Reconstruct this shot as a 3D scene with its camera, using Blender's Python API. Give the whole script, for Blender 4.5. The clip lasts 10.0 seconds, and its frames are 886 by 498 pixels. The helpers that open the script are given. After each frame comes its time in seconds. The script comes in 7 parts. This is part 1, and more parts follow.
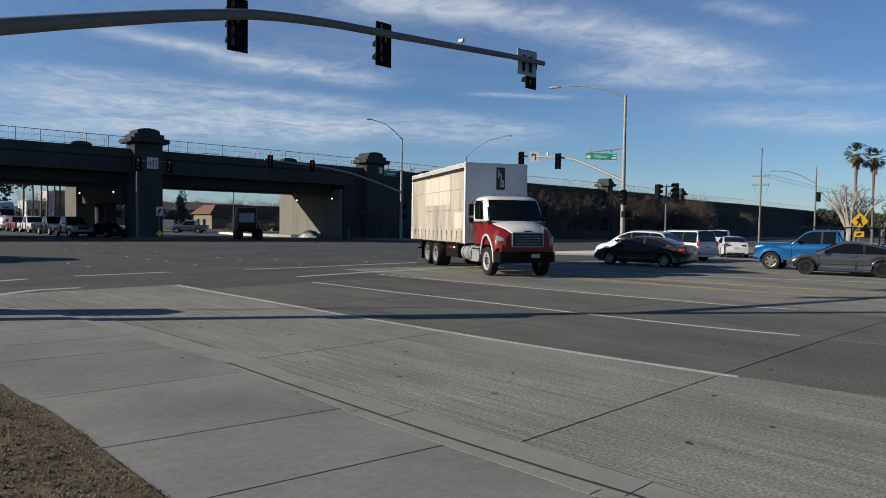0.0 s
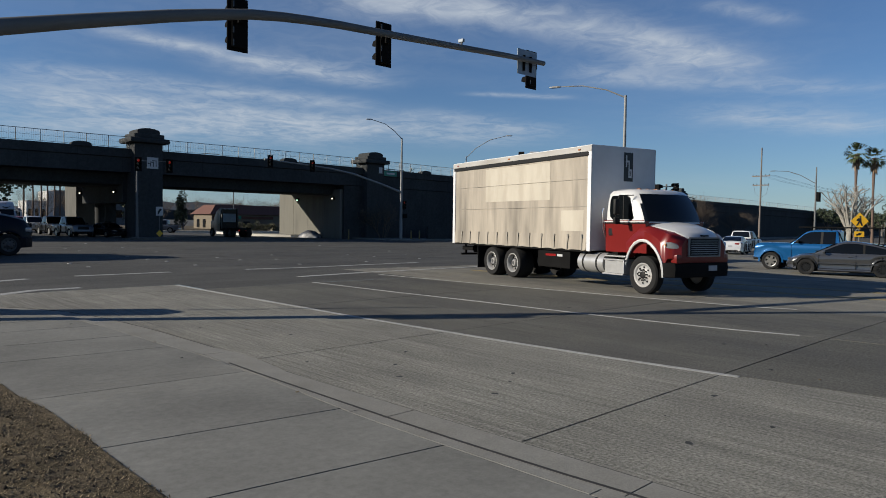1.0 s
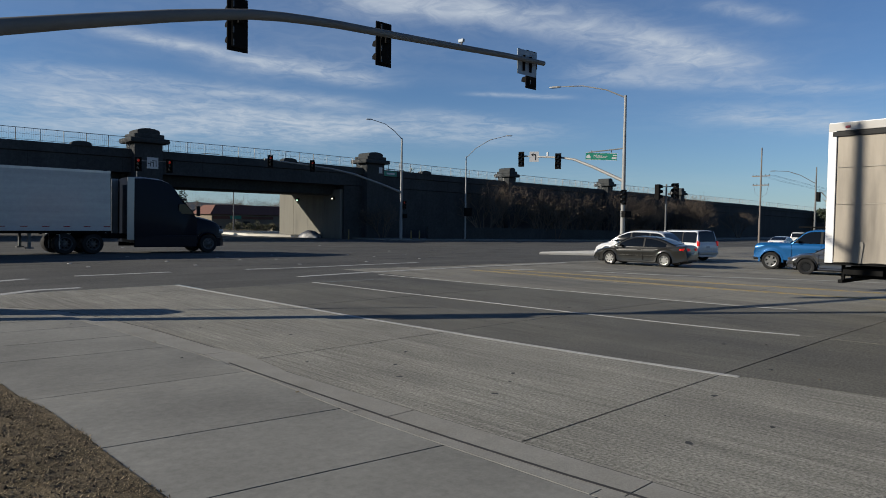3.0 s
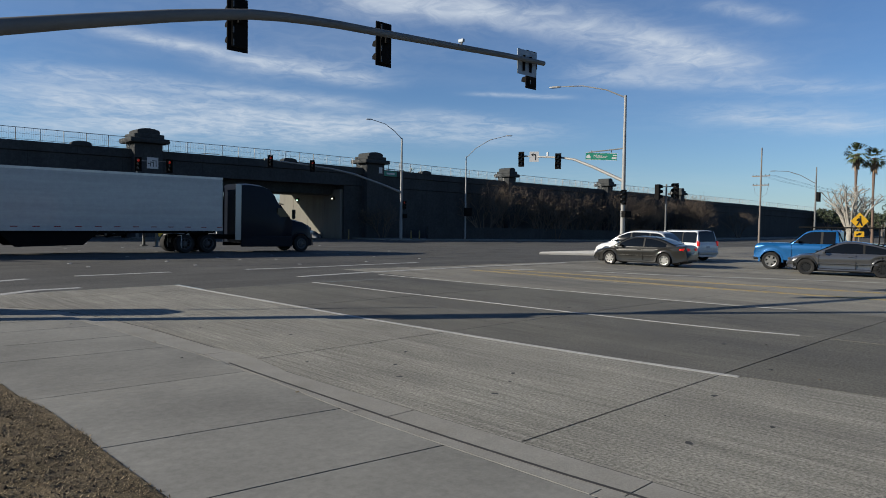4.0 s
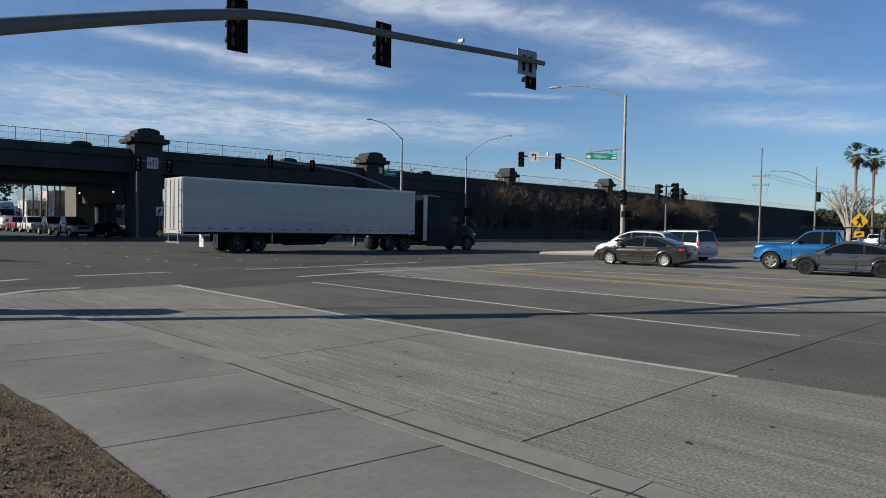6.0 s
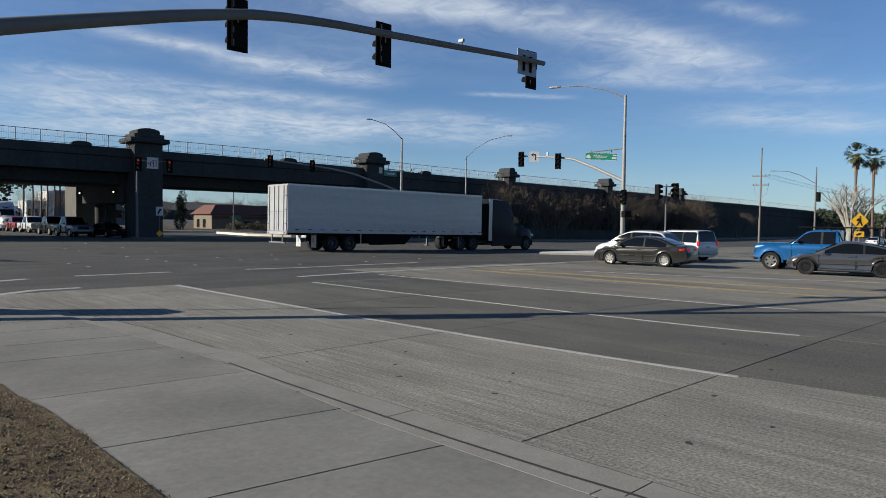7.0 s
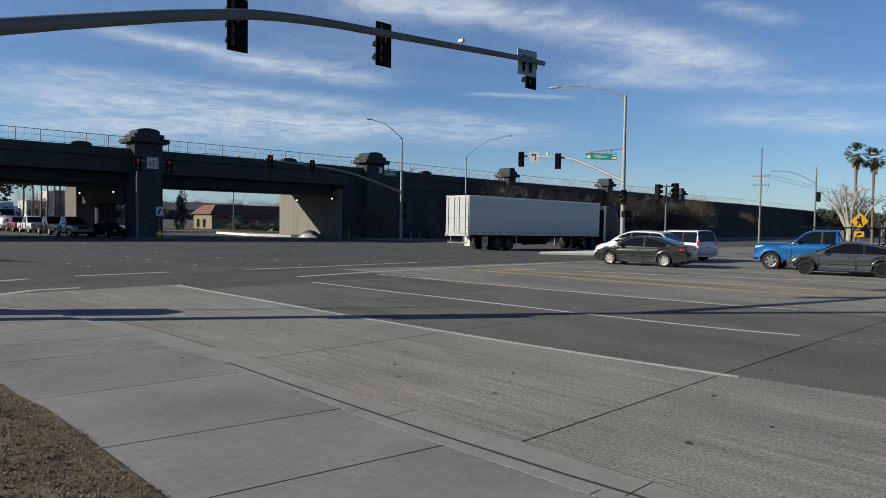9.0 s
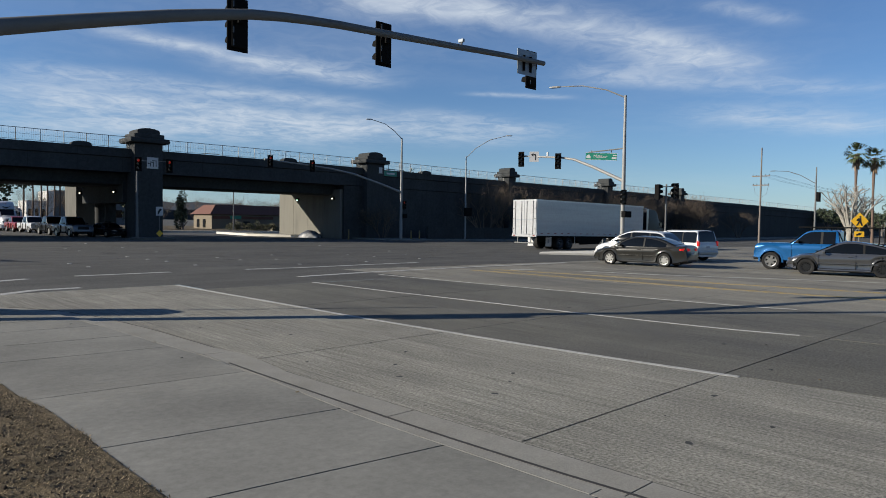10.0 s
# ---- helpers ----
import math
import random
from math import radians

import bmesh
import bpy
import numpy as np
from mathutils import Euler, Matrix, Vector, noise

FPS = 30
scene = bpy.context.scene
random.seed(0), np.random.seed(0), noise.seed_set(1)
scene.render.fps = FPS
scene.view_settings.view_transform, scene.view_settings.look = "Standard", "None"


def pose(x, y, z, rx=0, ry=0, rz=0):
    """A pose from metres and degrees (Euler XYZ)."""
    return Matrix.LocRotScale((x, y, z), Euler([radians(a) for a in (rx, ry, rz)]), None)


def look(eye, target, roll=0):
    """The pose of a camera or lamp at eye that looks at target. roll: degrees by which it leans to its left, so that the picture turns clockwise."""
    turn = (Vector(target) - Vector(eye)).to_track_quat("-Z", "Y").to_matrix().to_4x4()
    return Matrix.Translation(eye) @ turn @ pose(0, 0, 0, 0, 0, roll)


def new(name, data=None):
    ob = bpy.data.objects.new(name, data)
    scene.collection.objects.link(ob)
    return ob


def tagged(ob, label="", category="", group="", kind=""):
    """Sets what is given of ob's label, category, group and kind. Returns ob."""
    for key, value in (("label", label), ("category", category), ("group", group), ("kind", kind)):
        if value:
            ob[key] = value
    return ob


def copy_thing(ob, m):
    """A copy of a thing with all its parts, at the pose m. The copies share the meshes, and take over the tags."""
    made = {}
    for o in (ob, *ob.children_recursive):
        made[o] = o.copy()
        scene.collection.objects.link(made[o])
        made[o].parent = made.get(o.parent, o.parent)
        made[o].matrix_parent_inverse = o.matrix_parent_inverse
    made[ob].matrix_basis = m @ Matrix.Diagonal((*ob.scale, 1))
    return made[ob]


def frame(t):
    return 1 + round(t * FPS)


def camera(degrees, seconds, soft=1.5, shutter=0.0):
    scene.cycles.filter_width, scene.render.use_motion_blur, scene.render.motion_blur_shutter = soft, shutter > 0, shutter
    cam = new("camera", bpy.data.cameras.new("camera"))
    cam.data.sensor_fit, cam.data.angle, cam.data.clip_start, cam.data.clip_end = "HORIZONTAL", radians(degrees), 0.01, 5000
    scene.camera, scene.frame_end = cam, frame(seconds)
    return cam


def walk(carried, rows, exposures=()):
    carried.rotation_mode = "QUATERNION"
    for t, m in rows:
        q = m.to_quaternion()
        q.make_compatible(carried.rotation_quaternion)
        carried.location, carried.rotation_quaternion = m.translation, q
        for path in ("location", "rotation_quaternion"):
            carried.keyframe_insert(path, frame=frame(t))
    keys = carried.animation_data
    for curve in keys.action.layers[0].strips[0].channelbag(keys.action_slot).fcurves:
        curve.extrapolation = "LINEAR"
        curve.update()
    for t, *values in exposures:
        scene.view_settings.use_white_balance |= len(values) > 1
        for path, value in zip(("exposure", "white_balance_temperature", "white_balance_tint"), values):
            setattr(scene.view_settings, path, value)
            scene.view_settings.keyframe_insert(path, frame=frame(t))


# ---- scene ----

# World: x runs along the railway viaduct (east), y along the wide avenue towards it.
FWD = Vector((0.6966, 0.7175, -0.03917))
cam = camera(66.3, 10.0, soft=0.92)
EYE = Vector((0.0, 0.0, 1.8))
walk(cam, [(0.0, look(EYE, EYE + FWD, 0.8)), (10.0, look(EYE, EYE + FWD, 0.8))],
     [(t, 0.66 + e) for t, e in ((0.0, 0.11), (0.5, -0.01), (1.0, -0.11), (2.0, -0.18), (2.7, -0.1), (3.8, 0.18), (4.5, 0.2), (10.0, 0.22))])

# ---- light ----
SUN_TO = Vector((-0.8387, 0.5446, 0.0)).normalized()
SUN_EL = radians(21.5)


def make_world():
    w = bpy.data.worlds.new("sky")
    scene.world = w
    w.use_nodes = True
    nt = w.node_tree
    n, l = nt.nodes, nt.links
    n.clear()
    out = n.new("ShaderNodeOutputWorld")
    bg = n.new("ShaderNodeBackground")
    bg.inputs["Strength"].default_value = 0.048
    sky = n.new("ShaderNodeTexSky")
    sky.sky_type = "NISHITA"
    sky.sun_disc = False
    sky.sun_elevation = SUN_EL
    sky.sun_rotation = math.atan2(SUN_TO.x, SUN_TO.y)
    sky.air_density, sky.dust_density, sky.ozone_density = 1.0, 0.0, 2.5
    co = n.new("ShaderNodeTexCoord")
    sep = n.new("ShaderNodeSeparateXYZ")
    l.new(co.outputs["Generated"], sep.inputs[0])

    def mth(op, a, b=None, clamp=False):
        m = n.new("ShaderNodeMath")
        m.operation, m.use_clamp = op, clamp
        for i, v in enumerate((a, b)):
            if v is None:
                continue
            if isinstance(v, (int, float)):
                m.inputs[i].default_value = v
            else:
                l.new(v, m.inputs[i])
        return m.outputs[0]

    zz = mth("ADD", mth("MAXIMUM", sep.outputs[2], 0.0), 0.06)
    px, py = mth("DIVIDE", sep.outputs[0], zz), mth("DIVIDE", sep.outputs[1], zz)
    com = n.new("ShaderNodeCombineXYZ")
    l.new(px, com.inputs[0]), l.new(py, com.inputs[1])

    # band coordinates: p along the cloud streets, q across them
    ca, sa = math.cos(radians(-25)), math.sin(radians(-25))
    bp = mth("ADD", mth("MULTIPLY", px, ca), mth("MULTIPLY", py, sa))
    bq = mth("ADD", mth("MULTIPLY", px, -sa), mth("MULTIPLY", py, ca))

    def layer(sx, sy, detail, distort, lo, hi, seed, rough=0.55):
        cmb = n.new("ShaderNodeCombineXYZ")
        l.new(mth("MULTIPLY", bp, sx), cmb.inputs[0]), l.new(mth("MULTIPLY", bq, sy), cmb.inputs[1])
        cmb.inputs[2].default_value = seed
        nz = n.new("ShaderNodeTexNoise")
        nz.inputs["Scale"].default_value = 1.0
        nz.inputs["Detail"].default_value = detail
        nz.inputs["Roughness"].default_value = rough
        nz.inputs["Distortion"].default_value = distort
        l.new(cmb.outputs[0], nz.inputs["Vector"])
        r = n.new("ShaderNodeMapRange")
        r.interpolation_type = "SMOOTHSTEP"
        r.inputs["From Min"].default_value, r.inputs["From Max"].default_value = lo, hi
        l.new(nz.outputs["Fac"], r.inputs["Value"])
        return r.outputs[0]

    def bank(cx, cy, turn, half, wide_):
        """A long soft streak about (cx, cy), turned in the cloud plane."""
        d, e = mth("SUBTRACT", px, cx), mth("SUBTRACT", py, cy)
        c, q = math.cos(radians(turn)), math.sin(radians(turn))
        a = mth("ADD", mth("MULTIPLY", d, c / half), mth("MULTIPLY", e, q / half))
        b = mth("ADD", mth("MULTIPLY", d, -q / wide_), mth("MULTIPLY", e, c / wide_))
        a = mth("MULTIPLY", a, a)
        return mth("POWER", 2.718, mth("MULTIPLY", mth("ADD", mth("MULTIPLY", a, a), mth("MULTIPLY", b, b)), -1.0))

    broad = layer(1.5, 1.7, 6, 0.6, 0.36, 0.66, 3.1)
    fine = layer(6.5, 6.0, 8, 0.8, 0.32, 0.7, 8.7, 0.62)
    wide = layer(0.25, 0.5, 3, 0.3, 0.4, 0.7, 5.2)
    banks = mth("MULTIPLY", wide, 0.16)
    for cx, cy, turn, half, wide_, k in ((1.84, 1.92, -31, 0.47, 0.18, 1.0), (2.84, 1.53, -15, 0.62, 0.17, 1.15), (3.6, 1.57, -44, 0.79, 0.15, 0.7), (3.02, 1.85, -76, 0.28, 0.16, 0.6),
                                         (1.27, 3.09, -4, 0.29, 0.09, 1.0), (2.01, 3.03, -10, 0.44, 0.14, 0.75), (1.9, 3.02, -42, 0.45, 0.29, 0.4), (1.19, 3.9, -19, 0.43, 0.16, 0.8),
                                         (2.14, 3.66, -21, 0.55, 0.17, 0.8), (1.52, 4.46, -19, 0.7, 0.45, 1.0), (3.12, 3.99, -27, 1.27, 0.45, 0.95), (3.58, 3.27, -18, 0.63, 0.21, 0.6),
                                         (3.11, 2.59, -40, 0.29, 0.05, 0.7), (4.77, 1.58, -31, 0.72, 0.31, 0.75), (2.67, 1.08, -23, 0.22, 0.06, 0.6), (2.09, 5.0, -30, 1.3, 0.5, 0.85)):
        banks = mth("ADD", banks, mth("MULTIPLY", bank(cx, cy, turn, half, wide_), k))
    banks = mth("MINIMUM", banks, 1.15)
    grain = mth("ADD", mth("MULTIPLY", broad, 0.4), mth("ADD", mth("MULTIPLY", fine, 0.42), 0.2))
    cover = mth("MULTIPLY", mth("MULTIPLY", banks, grain), 0.78, True)
    mix = n.new("ShaderNodeMix")
    mix.data_type = "RGBA"
    mix.inputs[7].default_value = (7.2, 8.0, 9.0, 1)
    tint = n.new("ShaderNodeMix")
    tint.data_type, tint.blend_type = "RGBA", "MULTIPLY"
    tint.inputs[0].default_value = 1.0
    tint.inputs[7].default_value = (0.68, 0.89, 1.19, 1)
    l.new(sky.outputs[0], tint.inputs[6])
    haze = n.new("ShaderNodeMix")
    haze.data_type = "RGBA"
    haze.inputs[7].default_value = (4.0, 5.8, 7.7, 1)
    l.new(mth("MULTIPLY", mth("POWER", 2.718, mth("MULTIPLY", mth("MAXIMUM", sep.outputs[2], 0.0), -16.0)), 0.42, True), haze.inputs[0])
    l.new(tint.outputs[2], haze.inputs[6])
    l.new(cover, mix.inputs[0]), l.new(haze.outputs[2], mix.inputs[6])
    l.new(mix.outputs[2], bg.inputs["Color"])
    l.new(bg.outputs[0], out.inputs[0])


make_world()
sun_data = bpy.data.lights.new("sun", "SUN")
sun_data.energy, sun_data.angle, sun_data.color = 4.5, radians(0.53), (1.0, 0.92, 0.79)
sun = new("sun", sun_data)
sun_from = Vector((SUN_TO.x * math.cos(SUN_EL), SUN_TO.y * math.cos(SUN_EL), math.sin(SUN_EL)))
sun.matrix_world = look(sun_from * 60, (0, 0, 0))


# ---- materials ----
def mat(name, col, rough=0.6, metal=0.0, var=0.15, scale=3.0, bump=0.0, bscale=60.0, dirt=None, dscale=1.0, damt=0.5,
        coat=0.0, rnd=0.0, emit=None, estr=0.0, stretch=(1, 1, 1), island=False, speck=0.0, sscale=90.0, streak=0.0, spec=0.5):
    """Noise-varied principled material in metres. dirt: a second colour in large stains."""
    m = bpy.data.materials.new(name)
    m.use_nodes = True
    nt = m.node_tree
    n, l = nt.nodes, nt.links
    bs = n["Principled BSDF"]
    bs.inputs["Roughness"].default_value, bs.inputs["Metallic"].default_value = rough, metal
    bs.inputs["Coat Weight"].default_value = coat
    bs.inputs["Specular IOR Level"].default_value = spec
    bs.inputs["Coat Roughness"].default_value = 0.05
    co = n.new("ShaderNodeTexCoord")
    mp = n.new("ShaderNodeMapping")
    mp.inputs["Scale"].default_value = stretch
    l.new(co.outputs["Object"], mp.inputs[0])
    nz = n.new("ShaderNodeTexNoise")
    nz.inputs["Scale"].default_value, nz.inputs["Detail"].default_value = scale, 8
    nz.inputs["Roughness"].default_value = 0.65
    l.new(mp.outputs[0], nz.inputs["Vector"])
    ramp = n.new("ShaderNodeMapRange")
    ramp.inputs["From Min"].default_value, ramp.inputs["From Max"].default_value = 0.25, 0.75
    ramp.inputs["To Min"].default_value, ramp.inputs["To Max"].default_value = 1 - var, 1 + var
    l.new(nz.outputs["Fac"], ramp.inputs["Value"])
    hsv = n.new("ShaderNodeHueSaturation")
    hsv.inputs["Color"].default_value = (*col, 1)
    l.new(ramp.outputs[0], hsv.inputs["Value"])
    cur = hsv.outputs[0]
    if dirt:
        nd = n.new("ShaderNodeTexNoise")
        nd.inputs["Scale"].default_value, nd.inputs["Detail"].default_value = dscale, 6
        l.new(mp.outputs[0], nd.inputs["Vector"])
        rd = n.new("ShaderNodeMapRange")
        rd.inputs["From Min"].default_value, rd.inputs["From Max"].default_value = 0.48, 0.72
        rd.inputs["To Max"].default_value = damt
        l.new(nd.outputs["Fac"], rd.inputs["Value"])
        mx = n.new("ShaderNodeMix")
        mx.data_type = "RGBA"
        mx.inputs[7].default_value = (*dirt, 1)
        l.new(rd.outputs[0], mx.inputs[0]), l.new(cur, mx.inputs[6])
        cur = mx.outputs[2]
    for amt, sc, st in ((speck, sscale, (1, 1, 1)), (streak, 1.0, (22.0, 0.35, 1.0))):
        if not amt:
            continue
        m2 = n.new("ShaderNodeMapping")
        m2.inputs["Scale"].default_value = st
        l.new(co.outputs["Object"], m2.inputs[0])
        ns = n.new("ShaderNodeTexNoise")
        ns.inputs["Scale"].default_value, ns.inputs["Detail"].default_value = sc, 5
        ns.inputs["Roughness"].default_value = 0.75
        l.new(m2.outputs[0], ns.inputs["Vector"])
        rs = n.new("ShaderNodeMapRange")
        rs.inputs["From Min"].default_value, rs.inputs["From Max"].default_value = 0.3, 0.7
        rs.inputs["To Min"].default_value, rs.inputs["To Max"].default_value = 1 - amt, 1 + amt
        l.new(ns.outputs["Fac"], rs.inputs["Value"])
        h3 = n.new("ShaderNodeHueSaturation")
        l.new(rs.outputs[0], h3.inputs["Value"]), l.new(cur, h3.inputs["Color"])
        cur = h3.outputs[0]
    if rnd:
        if island:
            src = n.new("ShaderNodeNewGeometry").outputs["Random Per Island"]
        else:
            src = n.new("ShaderNodeObjectInfo").outputs["Random"]
        rr = n.new("ShaderNodeMapRange")
        rr.inputs["To Min"].default_value, rr.inputs["To Max"].default_value = 1 - rnd, 1 + rnd
        l.new(src, rr.inputs["Value"])
        h2 = n.new("ShaderNodeHueSaturation")
        l.new(rr.outputs[0], h2.inputs["Value"]), l.new(cur, h2.inputs["Color"])
        cur = h2.outputs[0]
    l.new(cur, bs.inputs["Base Color"])
    if bump:
        nb = n.new("ShaderNodeTexNoise")
        nb.inputs["Scale"].default_value, nb.inputs["Detail"].default_value = bscale, 4
        l.new(mp.outputs[0], nb.inputs["Vector"])
        bp = n.new("ShaderNodeBump")
        bp.inputs["Strength"].default_value, bp.inputs["Distance"].default_value = bump, 0.01
        l.new(nb.outputs["Fac"], bp.inputs["Height"])
        l.new(bp.outputs[0], bs.inputs["Normal"])
    if emit:
        bs.inputs["Emission Color"].default_value = (*emit, 1)
        bs.inputs["Emission Strength"].default_value = estr
    return m


M = dict(
    asphalt=mat("asphalt", (0.067, 0.066, 0.061), 0.88, spec=0.18, var=0.38, scale=0.6, bump=0.35, bscale=160, dirt=(0.053, 0.053, 0.051), dscale=0.35, damt=0.8, speck=0.6, sscale=18, stretch=(0.35, 1, 1)),
    slab_dark=mat("worn_road_concrete", (0.1, 0.097, 0.084), 0.85, spec=0.15, var=0.22, scale=1.6, bump=0.3, bscale=180, dirt=(0.052, 0.052, 0.052), dscale=0.5, damt=0.7, rnd=0.06, stretch=(1, 0.3, 1), speck=0.65, sscale=32, streak=0.2),
    slab_light=mat("grooved_road_concrete", (0.19, 0.184, 0.158), 0.9, spec=0.15, var=0.18, scale=2.0, bump=0.5, bscale=150, dirt=(0.115, 0.11, 0.1), dscale=0.8, damt=0.6, rnd=0.04, stretch=(1, 0.35, 1), speck=0.7, sscale=34, streak=0.38),
    slab_mid=mat("lane_concrete", (0.172, 0.164, 0.138), 0.85, spec=0.15, var=0.2, scale=1.6, bump=0.3, bscale=180, dirt=(0.07, 0.07, 0.068), dscale=0.5, damt=0.7, rnd=0.06, stretch=(1, 0.22, 1), speck=0.5, sscale=28, streak=0.25),
    slab_east=mat("pale_road_concrete", (0.158, 0.151, 0.128), 0.85, spec=0.2, var=0.25, scale=1.0, bump=0.3, bscale=180, dirt=(0.07, 0.07, 0.068), dscale=0.4, damt=0.8, stretch=(0.25, 1, 1), speck=0.5, sscale=20),
    # kerb concrete with the sun put into a paler colour, for sunlit kerbs
    kerb_sunlit=mat("sunlit_kerb_concrete", (0.52, 0.5, 0.44), 0.85, var=0.12, scale=2, dirt=(0.3, 0.28, 0.25), dscale=1, damt=0.5),
    joint=mat("joint_filler", (0.018, 0.018, 0.018), 0.9, var=0.2),
    walk=mat("sidewalk_concrete", (0.168, 0.166, 0.149), 0.85, spec=0.2, var=0.2, scale=0.7, bump=0.15, bscale=160, dirt=(0.118, 0.116, 0.105), dscale=0.55, damt=0.9, rnd=0.07, speck=0.16, sscale=14),
    kerb=mat("kerb_concrete", (0.205, 0.2, 0.178), 0.85, spec=0.2, var=0.14, scale=4, bump=0.3, bscale=150, dirt=(0.13, 0.12, 0.1), dscale=2, damt=0.6, speck=0.2, sscale=60),
    grass=mat("dry_turf", (0.1, 0.079, 0.05), 0.95, spec=0.1, var=0.35, scale=6, bump=1.0, bscale=60, dirt=(0.055, 0.045, 0.028), dscale=2.5, damt=0.9, speck=0.6, sscale=40),
    clod=mat("crumbled_soil", (0.095, 0.074, 0.05), 0.95, spec=0.1, var=0.25, scale=5, rnd=0.65, island=True),
    blade=mat("dry_grass", (0.17, 0.135, 0.085), 0.9, spec=0.1, var=0.3, scale=3, rnd=0.65, island=True),
    white=mat("road_white_paint", (0.31, 0.31, 0.297), 0.8, spec=0.2, var=0.12, scale=14, dirt=(0.2, 0.2, 0.185), dscale=7, damt=0.8, speck=0.3, sscale=30),
    yellow=mat("road_yellow_paint", (0.25, 0.185, 0.07), 0.8, spec=0.2, var=0.2, scale=9, dirt=(0.13, 0.125, 0.108), dscale=4.5, damt=1.0, speck=0.5, sscale=40),
    # one concrete thrice: shade put into via, sun into via_lit and pier
    via=mat("shaded_viaduct_concrete", (0.043, 0.046, 0.047), 0.9, spec=0.12, var=0.22, scale=0.5, bump=0.3, bscale=8, speck=0.25, sscale=3, dirt=(0.036, 0.037, 0.038), dscale=0.2, damt=0.6, stretch=(1, 1, 0.3)),
    via_lit=mat("sunlit_abutment_concrete", (0.15, 0.145, 0.125), 0.9, spec=0.2, var=0.16, scale=0.6, bump=0.2, bscale=8, dirt=(0.1, 0.096, 0.085), dscale=0.6, damt=0.8, stretch=(1, 1, 0.25)),
    pier=mat("half_lit_pier_concrete", (0.1, 0.098, 0.088), 0.9, spec=0.2, var=0.15, scale=0.6, bump=0.2, bscale=8, dirt=(0.06, 0.058, 0.052), dscale=0.8, damt=0.8, stretch=(1, 1, 0.25)),
    rail=mat("galvanised_rail", (0.22, 0.225, 0.22), 0.6, 0.1, var=0.1),
    # steel is toned to the shaded mast arm; steel_pale is its sunlit copy
    steel_pale=mat("sunlit_galvanised_steel", (0.22, 0.22, 0.213), 0.55, 0.1, spec=0.3, var=0.12, scale=2.5, bump=0.1, bscale=30),
    steel=mat("galvanised_steel", (0.125, 0.128, 0.126), 0.6, 0.1, spec=0.2, var=0.12, scale=2.5, bump=0.1, bscale=30),
    dark=mat("signal_black", (0.008, 0.008, 0.008), 0.85, spec=0.04, var=0.2),
    lens_off=mat("dark_signal_lens", (0.03, 0.03, 0.03), 0.25, var=0.1),
    red_on=mat("lit_red_lens", (0.5, 0.02, 0.01), 0.3, emit=(1, 0.05, 0.02), estr=0.07),
    green_sign=mat("green_sign_sheet", (0.008, 0.16, 0.105), 0.45, var=0.06),
    white_sign=mat("white_sign_sheet", (0.42, 0.42, 0.42), 0.45, var=0.05),
    yellow_sign=mat("yellow_sign_sheet", (0.75, 0.42, 0.02), 0.45, var=0.06),
    sign_back=mat("aluminium_sign_back", (0.2, 0.235, 0.27), 0.5, 0.1, var=0.1),
    black=mat("black_print", (0.01, 0.01, 0.01), 0.5, var=0.1),
    lamp_on=mat("lit_tunnel_lamp", (0.9, 0.9, 0.7), 0.4, emit=(1, 0.92, 0.65), estr=1.6),
    lamp_green=mat("lit_green_lamp", (0.6, 0.9, 0.7), 0.4, emit=(0.5, 1.0, 0.6), estr=1.2),
    tyre=mat("tyre_rubber", (0.014, 0.014, 0.014), 0.85, spec=0.2, var=0.2, scale=8, bump=0.3, bscale=60),
    rim=mat("alloy_rim", (0.27, 0.265, 0.25), 0.35, 0.5, var=0.1),
    rim_dull=mat("dull_truck_rim", (0.06, 0.06, 0.062), 0.5, 0.3, var=0.15),
    rim_white=mat("white_steel_rim", (0.27, 0.27, 0.265), 0.5, 0.1, var=0.12, dirt=(0.35, 0.3, 0.25), dscale=6, damt=0.5),
    rim_mid=mat("grey_alloy_rim", (0.13, 0.13, 0.125), 0.35, 0.5, var=0.1),
    rim_black=mat("black_rim", (0.03, 0.03, 0.03), 0.3, 0.6, var=0.1),
    glass=mat("tinted_car_glass", (0.004, 0.005, 0.006), 0.05, var=0.05, spec=0.28),
    trim=mat("black_trim", (0.01, 0.01, 0.01), 0.6, spec=0.2, var=0.15),
    chrome=mat("chrome", (0.75, 0.75, 0.75), 0.15, 1.0, var=0.05),
    tail=mat("red_tail_lamp", (0.2, 0.008, 0.008), 0.2, coat=0.6, var=0.05),
    tail_on=mat("lit_tail_lamp", (0.5, 0.01, 0.01), 0.25, emit=(1, 0.04, 0.02), estr=0.1),
    head=mat("headlamp_lens", (0.24, 0.25, 0.26), 0.15, 0.3, coat=0.8, var=0.05),
    head_on=mat("lit_headlamp", (0.9, 0.9, 0.8), 0.2, emit=(1, 0.95, 0.8), estr=0.6),
    amber=mat("amber_lamp", (0.3, 0.1, 0.015), 0.3, coat=0.5, var=0.05),
    amber_on=mat("lit_amber_lamp", (0.8, 0.45, 0.02), 0.3, emit=(1, 0.62, 0.05), estr=0.35),
    under=mat("underbody", (0.008, 0.008, 0.008), 0.9, spec=0.1, var=0.3),
    plate=mat("plate_white", (0.3, 0.31, 0.33), 0.5, var=0.1),
)


